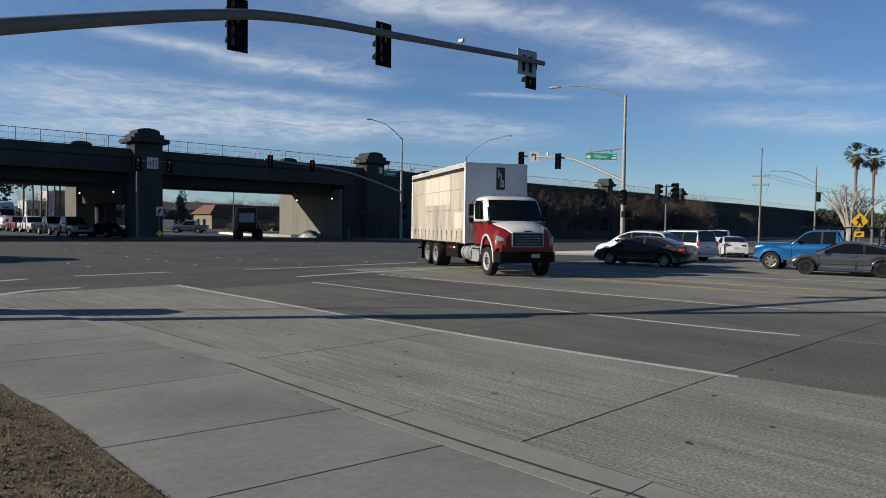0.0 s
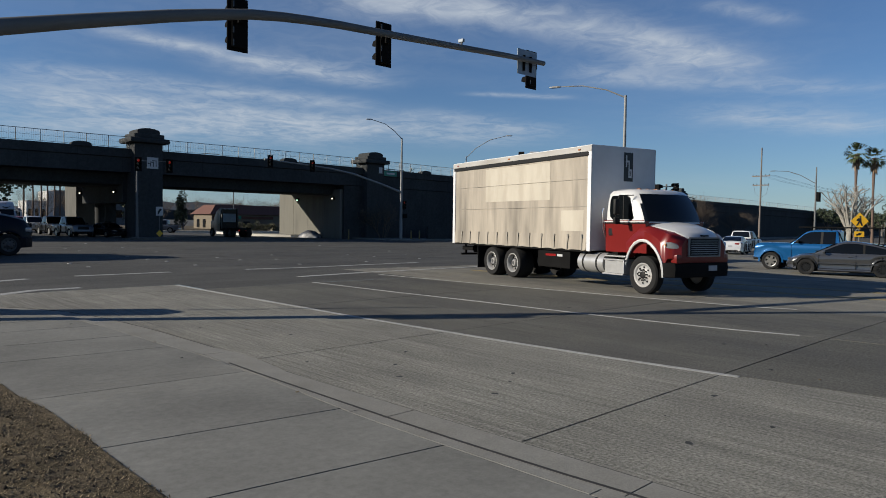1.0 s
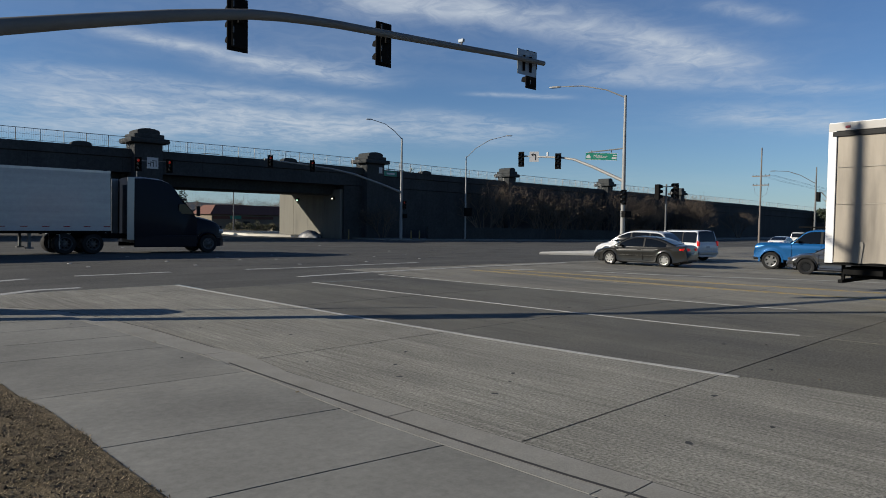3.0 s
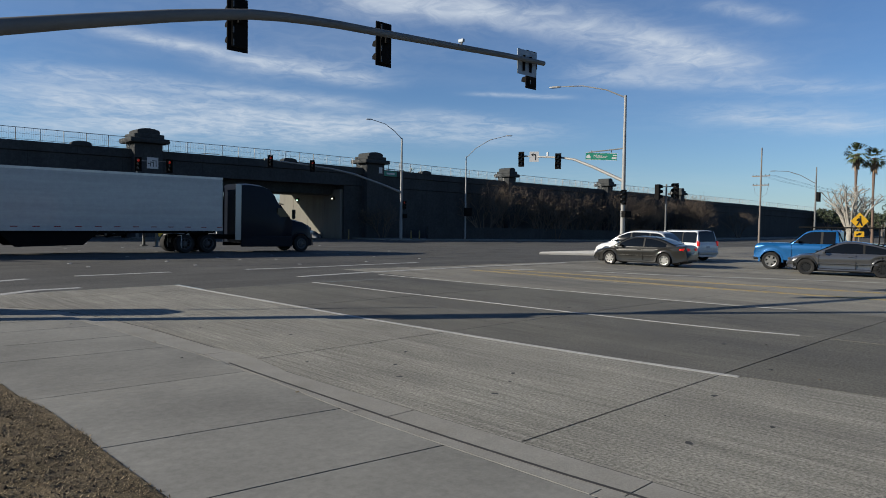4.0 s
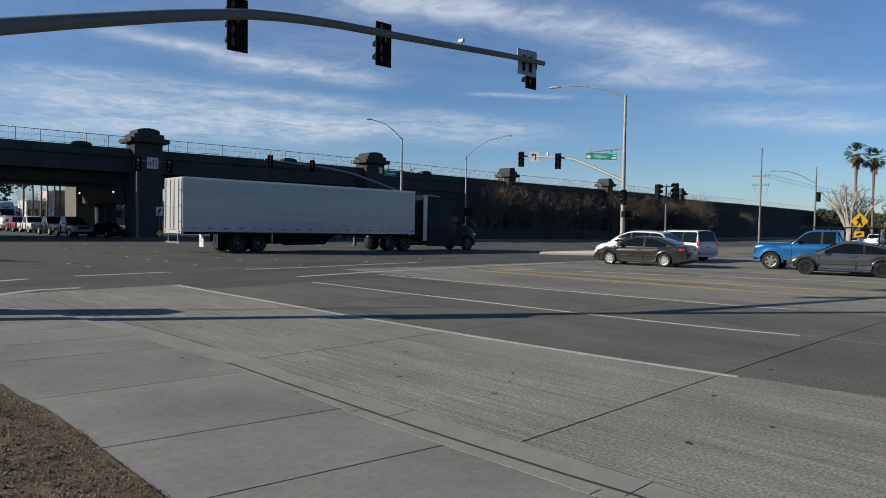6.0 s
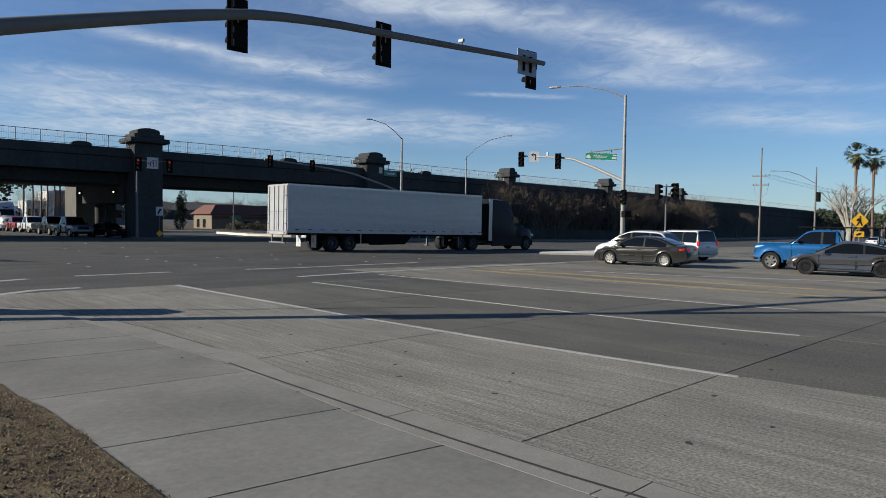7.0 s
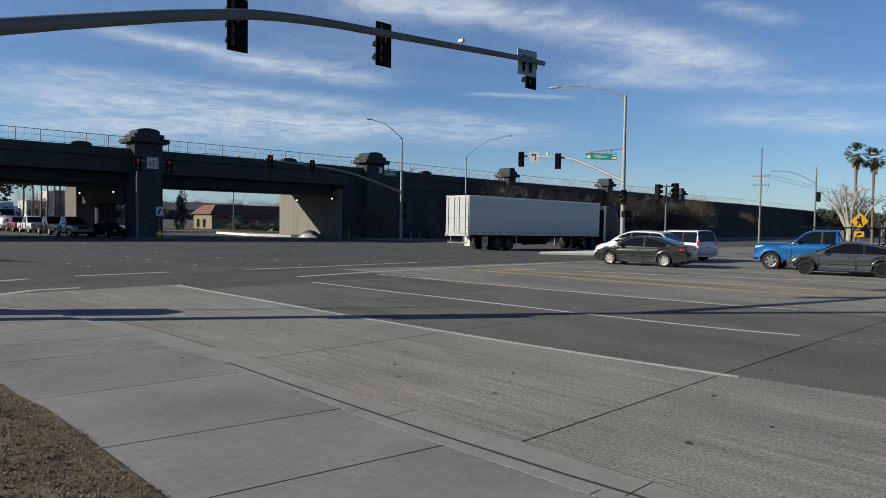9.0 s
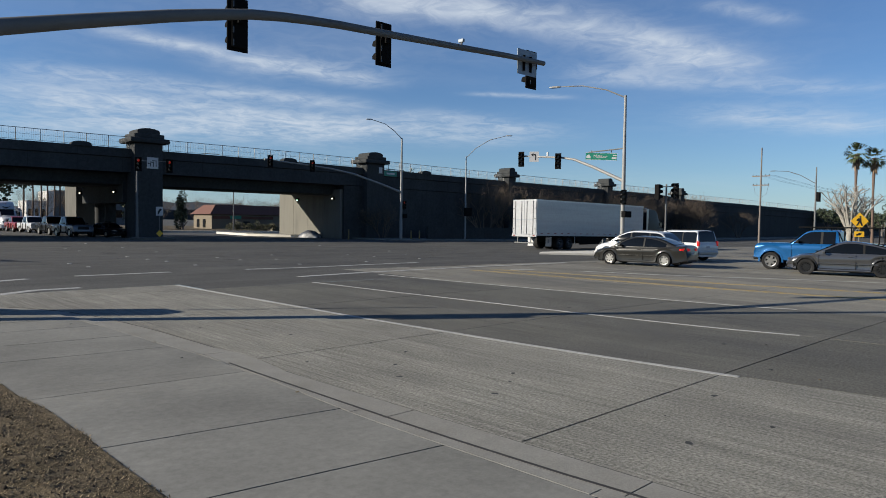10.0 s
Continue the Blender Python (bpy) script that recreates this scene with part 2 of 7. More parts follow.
def paint(name, col, metal=0.0, rough=0.3, dirt=None, coat=0.5, spec=0.4):
    return mat(name, col, rough, metal, var=0.06, scale=1.2, coat=coat, dirt=dirt, dscale=1.3, damt=0.35, spec=spec)


P_GREY = paint("grey_car_paint", (0.024, 0.0235, 0.0215), 0.4, 0.28, coat=0.35, spec=0.15)
P_WHITE = paint("white_car_paint", (0.46, 0.47, 0.48), dirt=(0.38, 0.375, 0.35))
P_BLUE = paint("blue_car_paint", (0.007, 0.085, 0.235), 0.35, 0.25)
P_GUN = paint("gunmetal_car_paint", (0.085, 0.088, 0.093), 0.6, 0.24, coat=0.8)
P_BLACK = mat("black_car_paint", (0.005, 0.005, 0.006), 0.35, var=0.1, coat=0.08, spec=0.15)
P_SILVER = paint("silver_car_paint", (0.22, 0.235, 0.25), 0.6)
P_SLATE = paint("slate_car_paint", (0.085, 0.1, 0.125), 0.3)
P_RED = paint("red_car_paint", (0.22, 0.02, 0.018), 0.1)
P_NAVY = mat("navy_truck_paint", (0.003, 0.0055, 0.012), 0.38, var=0.1, coat=0.05, spec=0.1, dirt=(0.003, 0.004, 0.006))


# ---- mesh helpers ----
def part(name, bm, material, parent=None, label="", smooth=False):
    me = bpy.data.meshes.new(name)
    bm.to_mesh(me)
    bm.free()
    me.materials.append(material)
    if smooth:
        me.polygons.foreach_set("use_smooth", [True] * len(me.polygons))
        me.set_sharp_from_angle(angle=radians(38))
    ob = new(name, me)
    if parent is not None:
        ob.parent = parent
    if label:
        ob["label"] = label
    return ob


def thing(name, m, label, category, group="", kind=""):
    e = new(name)
    e.empty_display_size = 0.3
    e.matrix_basis = m
    return tagged(e, label, category, group, kind)


def bm_new():
    return bmesh.new()


def box(bm, x0, x1, y0, y1, z0, z1, bev=0.0, m=None):
    vs = [bm.verts.new(v) for v in ((x0, y0, z0), (x1, y0, z0), (x1, y1, z0), (x0, y1, z0), (x0, y0, z1), (x1, y0, z1), (x1, y1, z1), (x0, y1, z1))]
    fs = [bm.faces.new([vs[i] for i in q]) for q in ((0, 3, 2, 1), (4, 5, 6, 7), (0, 1, 5, 4), (1, 2, 6, 5), (2, 3, 7, 6), (3, 0, 4, 7))]
    if bev:
        es = list({e for f in fs for e in f.edges})
        r = bmesh.ops.bevel(bm, geom=es, offset=bev, segments=2, affect="EDGES", profile=0.6)
        vs = list({v for f in r["faces"] for v in f.verts} | {v for v in vs if v.is_valid})
    if m is not None:
        bmesh.ops.transform(bm, matrix=m, verts=[v for v in vs if v.is_valid])
    return bm


def one_box(*a, **k):
    return box(bm_new(), *a, **k)


def tube(bm, pts, radii, seg=10, cap=True):
    """A tapered tube along points."""
    pts = [Vector(p) for p in pts]
    if isinstance(radii, (int, float)):
        radii = [radii] * len(pts)
    rings, side = [], None
    for i, p in enumerate(pts):
        d = (pts[min(i + 1, len(pts) - 1)] - pts[max(i - 1, 0)]).normalized()
        ref = Vector((0, 0, 1)) if abs(d.z) < 0.95 else Vector((1, 0, 0))
        a = d.cross(ref).normalized() if side is None else (side - d * side.dot(d)).normalized()
        side = a
        b = d.cross(a)
        rings.append([bm.verts.new(p + (a * math.cos(t) + b * math.sin(t)) * radii[i]) for t in (2 * math.pi * k / seg for k in range(seg))])
    for r0, r1 in zip(rings, rings[1:]):
        for k in range(seg):
            bm.faces.new((r0[k], r0[(k + 1) % seg], r1[(k + 1) % seg], r1[k]))
    if cap:
        bm.faces.new(rings[0][::-1]), bm.faces.new(rings[-1])
    return bm


def lathe(bm, prof, axis="y", seg=24, m=None, closed=False):
    """Revolve (radius, along) pairs round an axis through the origin."""
    rings = []
    for r, h in prof:
        ring = []
        for k in range(seg):
            t = 2 * math.pi * k / seg
            c, s = r * math.cos(t), r * math.sin(t)
            v = {"y": (c, h, s), "x": (h, c, s), "z": (c, s, h)}[axis]
            ring.append(bm.verts.new(m @ Vector(v) if m is not None else v))
        rings.append(ring)
    for a, b in zip(rings, rings[1:]):
        for k in range(seg):
            bm.faces.new((a[k], a[(k + 1) % seg], b[(k + 1) % seg], b[k]))
    if closed:
        a, b = rings[-1], rings[0]
        for k in range(seg):
            bm.faces.new((a[k], a[(k + 1) % seg], b[(k + 1) % seg], b[k]))
    else:
        bm.faces.new(rings[0]), bm.faces.new(rings[-1][::-1])
    bmesh.ops.recalc_face_normals(bm, faces=bm.faces)
    return bm


def prism(bm, poly, a0, a1, axis="y"):
    """Extrude a polygon of 2D points along an axis. axis y: points are (x, z); x: (y, z); z: (x, y)."""
    def put(p, h):
        return {"y": (p[0], h, p[1]), "x": (h, p[0], p[1]), "z": (p[0], p[1], h)}[axis]
    v0 = [bm.verts.new(put(p, a0)) for p in poly]
    v1 = [bm.verts.new(put(p, a1)) for p in poly]
    n = len(poly)
    fs = [bm.faces.new(v0), bm.faces.new(v1[::-1])]
    for i in range(n):
        fs.append(bm.faces.new((v0[i], v1[i], v1[(i + 1) % n], v0[(i + 1) % n])))
    bmesh.ops.recalc_face_normals(bm, faces=fs)
    return bm


def loft(bm, rings, close=True, caps=True):
    vr = [[bm.verts.new(p) for p in r] for r in rings]
    n = len(vr[0])
    for a, b in zip(vr, vr[1:]):
        for k in range(n if close else n - 1):
            bm.faces.new((a[k], a[(k + 1) % n], b[(k + 1) % n], b[k]))
    if caps:
        bm.faces.new(vr[0][::-1]), bm.faces.new(vr[-1])
    bmesh.ops.recalc_face_normals(bm, faces=bm.faces)
    return bm


def lerp(tab, x):
    """Piecewise linear look-up in a table of (x, value)."""
    if x <= tab[0][0]:
        return tab[0][1]
    for (a, u), (b, v) in zip(tab, tab[1:]):
        if x <= b:
            return u + (v - u) * (x - a) / (b - a)
    return tab[-1][1]


def gz(x):
    """Height of the ground, which falls slightly to the east."""
    return -0.01 * min(max(x - 11.4, 0.0), 100.0)


def spline(tab, t):
    """Smooth look-up in a table of (t, value) with Catmull-Rom slopes."""
    if t <= tab[0][0]:
        return tab[0][1]
    for i, ((a, u), (b, v)) in enumerate(zip(tab, tab[1:])):
        if t <= b:
            h = b - a
            m0 = (v - tab[i - 1][1]) / (b - tab[i - 1][0]) if i else (v - u) / h
            m1 = (tab[i + 2][1] - u) / (tab[i + 2][0] - a) if i + 2 < len(tab) else (v - u) / h
            s = (t - a) / h
            return u * (2 * s ** 3 - 3 * s * s + 1) + m0 * h * (s ** 3 - 2 * s * s + s) + v * (3 * s * s - 2 * s ** 3) + m1 * h * (s ** 3 - s * s)
    return tab[-1][1]


# ---- ground and streets ----
def build_ground():
    bm = bm_new()
    xs, ys = (-1500, -60, 0, 3.4, 4.36, 7.72, 11.4, 15.2, 49.4, 60, 111.4, 400, 3000), (-1500, -60, -14.18, 16.76, 18.3, 21.18, 60, 120, 400, 3500)
    for i in range(len(xs) - 1):
        for j in range(len(ys) - 1):
            xa, xb, ya, yb = xs[i], xs[i + 1], ys[j], ys[j + 1]
            under = xa >= 4.3 and xb <= 49.5 and ya > -15 and yb <= (18.4 if xb < 8 else 16.8 if xb < 15.3 else 21.2)
            d = -0.03 if under else (-0.06 if xb <= 3.5 and ya > -61 and yb < 22 and xa >= -61 else 0.0)
            bm.faces.new([bm.verts.new((x, y, gz(x) + d)) for x, y in ((xa, ya), (xb, ya), (xb, yb), (xa, yb))])
    tagged(part("road", bm, M["asphalt"]), "worn grey asphalt of a wide street crossing", "road", kind="structure")


build_ground()


def build_east_road():
    """Paler surface of the street's eastern leg."""
    rows = []
    for x in (49.45, 55, 60, 80, 111.4, 200, 340):
        ye = lerp(((49.45, 22), (60, 33), (110, 36), (340, 36)), x)
        rows.append([(x, -12, gz(x) - 0.05), (x, -12, gz(x) + 0.004), (x, ye, gz(x) + 0.004), (x, ye, gz(x) - 0.05)])
    tagged(part("road", loft(bm_new(), rows), M["slab_east"]), "pale worn surface of the eastern street", "road", kind="structure")


build_east_road()
LANE_EDGES = (((-15, 4.42), (0.0, 4.385), (2.5, 4.335), (4.9, 4.295), (7.0, 4.255), (7.5, 4.33), (8.2, 4.38), (18.4, 4.38)),
              ((-14.2, 10.2), (1.9, 8.36), (3.5, 8.2), (5.0, 8.0), (8.0, 7.78), (11.0, 7.66), (18.3, 7.6)),
              ((-14.2, 13.6), (3.9, 12.17), (5.9, 11.75), (7.5, 11.6), (9.7, 11.42), (13.2, 11.2), (17.0, 11.05)),
              ((-14.2, 18.0), (5.4, 16.3), (7.9, 15.7), (10.2, 15.5), (12.8, 15.15), (18.4, 14.8)))
LANES = (4.36, 7.72, 11.4, 15.2, 19.4, 22.8, 26.6, 30.4, 34.2, 38.0, 41.8, 45.6, 49.4)
JOINT_Y = [3.5 + 4.42 * k for k in range(-4, 5)]


def kerb_line(y):
    """Line of the kerb; it bends round the corner."""
    return lerp(((-60, 3.66), (0.0, 3.6), (2.5, 3.55), (4.9, 3.51), (6.2, 3.52), (6.9, 3.585), (7.4, 3.66), (7.8, 3.735), (8.3, 3.775), (8.8, 3.785), (9.3, 3.78), (9.8, 3.77), (10.2, 3.765), (11.2, 3.73), (12.05, 3.66), (12.8, 3.59), (13.45, 3.46), (14.5, 3.25), (15.1, 2.9), (16.2, 2.2), (17.4, 1.2), (18.8, -0.2)), y)


def outer(y):
    """Street-side edge of the footway: the kerb's top narrows where it runs down to the ramp."""
    return kerb_line(y) + lerp(((4.4, 0.0), (5.3, 0.045), (6.2, 0.095), (6.9, 0.12), (8.0, 0.12), (8.8, 0.07), (9.6, 0.012), (10.2, 0.0)), y)


def foot_z(y):
    return lerp(((6.2, 0.13), (6.7, 0.115), (7.6, 0.042), (8.2, 0.03)), y)


def pan_edge(y):
    """Street-side edge of the gutter pan."""
    return min(kerb_line(y) + lerp(((7.0, 0.775), (9.0, 0.49)), y), lerp(LANE_EDGES[0], y) - 0.014)


def lane_edge(i, y):
    """Long joint i of the lane slabs, which bends with the painted lines."""
    return lerp(LANE_EDGES[i], y) if i < 4 else LANES[i]


def build_slabs():
    road = bpy.data.objects["road"]   # the crossing itself
    for i in range(len(LANES) - 1):
        m = M["slab_light"] if i == 0 else M["slab_dark"] if i < 3 else M["slab_mid"]
        for y0 in JOINT_Y[:-1]:
            if i in (1, 2) and y0 > 16:
                continue
            y1 = 18.29 if i == 0 and y0 > 16 else y0 + 4.42
            lift = random.uniform(-0.001, 0.001)
            rows = []
            for y in [y0 + 0.011 + (y1 - y0 - 0.022) * k / 10 for k in range(11)]:
                xa, xb = lane_edge(i, y) + 0.011, lane_edge(i + 1, y) - 0.011
                rows.append([(xa, y, -0.028 + gz(xa)), (xa, y, gz(xa) + lift), (xb, y, gz(xb) + lift), (xb, y, -0.028 + gz(xb))])
            part("concrete_slab", loft(bm_new(), rows), m, road)


def build_footway():
    fw = thing("pavement", pose(0, 0, 0), "light grey concrete footway with sawn joints", "pavement", kind="structure")
    ys = [-12, -10.1, -8.2, -6.3, -4.4, -2.3, -0.6, 1.0, 2.4, 3.73, 5.06, 7.12, 9.45, 10.7, 12.0, 13.1, 14.6, 16.0]

    def slant(x, y):
        return y - 0.14 * (x - 2.6) * lerp(((9.0, 1.0), (14.0, 0.6), (16.0, 0.0)), y)

    for a, b in zip(ys, ys[1:]):
        bm = bm_new()
        n = 12
        rows = []
        for k in range(n + 1):
            y = a + 0.009 + (b - a - 0.018) * k / n
            ya, yb = slant(1.2, y), slant(3.6, y)
            o = outer(yb) - 0.006
            rows.append([(1.2, ya, -0.1), (o, yb, -0.1), (o, yb, foot_z(yb)), (1.2, ya, foot_z(ya))])
        loft(bm, rows)
        part("concrete_slab", bm, M["walk"], fw)
    # corner landing
    bm = bm_new()
    poly = [(1.19, 8.2), (1.19, 16.0)] + [(outer(y), y) for y in (16.01, 16.6, 17.2, 17.8, 18.3, 18.8)] + [(-3, 19.6), (-10, 20), (-60, 20), (-60, 8.2)]
    prism(bm, poly, -0.1, 0.03, "z")
    part("corner_landing", bm, M["walk"], fw)
    # kerb and gutter in lengths
    kb = thing("kerb", pose(0, 0, 0), "pale concrete kerb with a dished gutter", "kerb", kind="structure")
    lens = [-40, -20, -8, -3.4, 2.32, 4.78, 8.6, 12.9, 16.4, 18.8]
    # strip of road between the gutter and the first lane slab
    rows = [[(pan_edge(y) + 0.01, y, -0.08), (pan_edge(y) + 0.01, y, 0.002), (lerp(LANE_EDGES[0], y) + 0.004, y, 0.002), (lerp(LANE_EDGES[0], y) + 0.004, y, -0.08)] for y in (7.06, 7.4, 7.8, 8.2, 8.6, 9, 9.5, 10, 11, 12, 13, 14, 15, 16, 17, 18.2)]
    tagged(part("gutter_edge", loft(bm_new(), rows), M["slab_light"]), "grey concrete strip beside the gutter", "road", kind="structure")
    for a, b in zip(lens, lens[1:]):
        rows, rows2 = [], []
        for k in range(13):
            y = a + 0.006 + (b - a - 0.012) * k / 12
            o, z = kerb_line(y), foot_z(y)
            rows.append([(outer(y), y, -0.1), (outer(y), y, z), (o + 0.13, y, z - 0.002), (o + 0.155, y, z - 0.02), (o + 0.17, y, 0.012), (o + 0.17, y, -0.1)])
            g = pan_edge(y) - o
            rows2.append([(o + 0.174, y, -0.1), (o + 0.174, y, lerp(((6.4, -0.006), (7.8, 0.006)), y)), (o + 0.3, y, 0.004), (o + g, y, 0.006), (o + g + 0.03, y, -0.012), (o + g + 0.03, y, -0.1)])
        part("kerb_stone", loft(bm_new(), rows), M["kerb"], kb)
        part("gutter_pan", loft(bm_new(), rows2), M["kerb"], kb)
    # dry turf behind the footway
    bm = bm_new()
    nx, ny = 130, 340
    g = []
    for i in range(nx + 1):
        row = []
        for j in range(ny + 1):
            x, y = 1.52 - (i / nx) ** 1.6 * 30, -14 + j / ny * 22.3
            jag = 0.05 * noise.noise((0, y * 1.7, 8)) + 0.03 * noise.noise((0, y * 7, 2)) if i == 0 else 0
            row.append(bm.verts.new((x + jag + 0.1, y, turf_z(x + 0.1, y) if i else foot_z(y) - 0.004)))
        g.append(row)
    for i in range(nx):
        for j in range(ny):
            bm.faces.new((g[i][j], g[i][j + 1], g[i + 1][j + 1], g[i + 1][j]))
    bmesh.ops.recalc_face_normals(bm, faces=bm.faces)
    tagged(part("ground", bm, M["grass"], smooth=True), "dry brown winter turf beside the footway", "ground", kind="structure")


def turf_h(x, y):
    """Lumpy height of the dry turf over the footway's level."""
    return 0.03 + 0.035 * noise.noise((x * 1.1, y * 1.1, 0)) + 0.026 * noise.noise((x * 4.5, y * 4.5, 3)) + 0.016 * noise.noise((x * 11, y * 11, 7))


def turf_z(x, y):
    """Height of the turf, which thins out to nothing over the footway's edge."""
    return foot_z(y) + max(0.007, turf_h(x, y) * min(1.0, max(0.0, (1.62 - x) / 0.45)) ** 1.2)


def strip(name, pts, w, material, label, z=0.005):
    """A painted line of width w through plan points."""
    rows = []
    fine = []
    for (x0, y0), (x1, y1) in zip(pts, pts[1:]):
        n = max(1, int(math.hypot(x1 - x0, y1 - y0) / 2))
        fine += [(x0 + (x1 - x0) * k / n, y0 + (y1 - y0) * k / n) for k in range(n)]
    fine.append(pts[-1])
    for i, (x, y) in enumerate(fine):
        p, q = fine[max(i - 1, 0)], fine[min(i + 1, len(fine) - 1)]
        d = Vector((q[0] - p[0], q[1] - p[1])).normalized()
        nx, ny = -d.y * w / 2, d.x * w / 2
        za, zb = gz(x + nx) + z, gz(x - nx) + z
        rows.append([(x + nx, y + ny, za), (x - nx, y - ny, zb), (x - nx, y - ny, zb - 0.012), (x + nx, y + ny, za - 0.012)])
    ob = part(name, loft(bm_new(), rows), material)
    return tagged(ob, label, "road marking", kind="structure")


def build_markings():
    wl, yl = "worn white painted lane line", "worn yellow painted centre line"
    strip("lane_line", [(7.6, 18.2), (7.63, 15.3), (7.67, 12.8), (7.68, 10.5), (7.79, 8.05), (7.86, 6.6), (8.0, 4.8), (8.17, 3.3)], 0.1, M["white"], wl)
    strip("lane_line", [(11.05, 16.8), (11.2, 13.2), (11.38, 11.0), (11.46, 9.7), (11.55, 7.8), (11.74, 5.9), (11.9, 4.9), (12.16, 3.93)], 0.085, M["white"], wl)
    strip("lane_line", [(14.8, 18.4), (15.0, 15.0), (15.2, 12.8), (15.5, 10.2), (15.68, 8.4), (15.95, 6.3), (16.35, 5.36)], 0.085, M["white"], wl)
    for dx in (0.0, 0.28):
        strip("centre_line", [(19.5 + dx, 18.5), (19.75 + dx, 15), (19.95 + dx, 11.5), (20.1 + dx, 9.0), (20.45 + dx, 6.5), (20.9 + dx, 4.5), (22 + dx, -2)], 0.13, M["yellow"], yl)
        strip("centre_line", [(20.6 + dx, 18.4), (21.2 + dx, 16), (21.7 + dx, 13), (22.05 + dx, 11), (22.4 + dx, 9), (22.8 + dx, 7.5), (23.2 + dx, 5.5), (24.2 + dx, -2)], 0.13, M["yellow"], yl)
    strip("lane_line", [(23.4, 16.0), (24.4, 13.5), (25.6, 11.3), (27.0, 9.4), (28.3, 7.2), (29.5, 3.0)], 0.13, M["white"], wl)
    strip("lane_line", [(21.35, 17.95), (22.3, 17.5)], 0.3, M["white"], "short bright white painted dash")
    strip("crosswalk_line", [(6.35, 22.7), (9.3, 22.75)], 0.25, M["white"], "faded white crosswalk line")
    strip("crosswalk_line", [(12.0, 22.65), (14.5, 22.7), (17.7, 23.2), (21.3, 23.7)], 0.25, M["white"], "faded white crosswalk line")
    strip("crosswalk_line", [(11.85, 18.8), (15.1, 19.45), (21.8, 20.1), (28.8, 20.6)], 0.28, M["white"], "white painted crosswalk line")
    for x, y in ((11.4, 42.5), (11.3, 39.6), (14.5, 37.3), (11.5, 28.5), (11.5, 25.7), (14.9, 30.9), (14.8, 28.4), (18.7, 32.4), (16.7, 28.5), (15.5, 24.6), (30.5, 45.5), (22.8, 31.2), (23.2, 29.3), (29.0, 35.0), (7.9, 26.6), (7.9, 28.9), (11.4, 32.8), (11.4, 30.3), (15.1, 51.4), (15.1, 44.2), (24, 26.5), (19.5, 25.2), (27, 31)):
        d = part("lane_marker", lathe(bm_new(), ((0.09, 0.0), (0.075, 0.014), (0.04, 0.02), (0.0, 0.021)), "z", 12), M["white"])
        d.matrix_basis = pose(x, y, gz(x) + 0.001)
        tagged(d, "small round ceramic lane marker on the asphalt", "lane marker", "lane markers", kind="structure")
    cv = part("manhole_cover", lathe(bm_new(), ((0.42, 0.0), (0.41, 0.008), (0.36, 0.008), (0.355, 0.005), (0.0, 0.006)), "z", 20), M["joint"])
    cv.matrix_basis = pose(11.8, 36.7, gz(11.8))
    tagged(cv, "dark iron manhole cover in the road", "manhole cover", kind="structure")
    strip("stop_line", [(2.6, 17.6), (3.5, 18.2), (4.35, 18.8), (5.4, 18.85)], 0.3, M["white"], "white painted stop line")
    strip("stop_line", [(2.0, 20.7), (4.3, 22.05), (5.0, 22.4)], 0.3, M["white"], "white painted stop line")


def build_seams():
    """Thin dark tar seams and paving joints in the asphalt of the crossing."""
    rng = random.Random(17)
    for k in range(16):
        y = 19.6 + 1.75 * k + rng.uniform(-0.5, 0.5)
        x = rng.uniform(3, 22)
        pts = []
        for q in range(rng.randint(5, 11)):
            pts.append((x, y))
            x += rng.uniform(1.6, 3.0)
            y += rng.uniform(-0.14, 0.2)
        strip("tar_seam", pts, rng.uniform(0.05, 0.11), M["joint"], "dark tar seam in the asphalt", 0.003)
    for k in range(9):
        x = 6 + 4.4 * k + rng.uniform(-0.6, 0.6)
        strip("tar_seam", [(x + rng.uniform(-0.15, 0.15), 24 + q * 3.5) for q in range(rng.randint(4, 8))], 0.05, M["joint"], "dark tar seam in the asphalt", 0.003)


build_footway()
build_markings()
build_seams()
# The kerb's thin cast shadow on the gutter, painted as a dark strip.
tagged(strip("gutter_grime", [(4.2, -4.0), (4.1, 0.0), (4.03, 2.28), (3.99, 2.82), (3.97, 3.34), (3.95, 3.93), (3.94, 4.64), (3.94, 5.5), (3.945, 6.6), (3.95, 7.2), (3.965, 7.9)], 0.03, M["joint"], "", 0.008), "dark strip painted as the kerb's shadow in the gutter", "grime", kind="structure")
tagged(strip("gutter_joint", [(pan_edge(y) + 0.016, y) for y in (9.0, 10, 11, 12, 13, 14, 15, 16, 17)], 0.008, M["joint"], "", 0.010), "dark open joint between gutter and road slab", "joint", kind="structure")


# ---- railway viaduct ----
VY = 79.0
# The viaduct is laid out at 79 m and stands nearer, reduced about the eye.
NEAR = Matrix.Translation(EYE) @ Matrix.Scale(0.86, 4) @ Matrix.Translation(-EYE)
FACE = VY * 0.86


def vtop(x):
    return lerp(((-100, 9.5), (15, 9.5), (49, 9.62), (92, 9.3), (143, 9.1), (162, 8.35), (201, 8.1), (254, 7.45), (340, 6.6)), x)


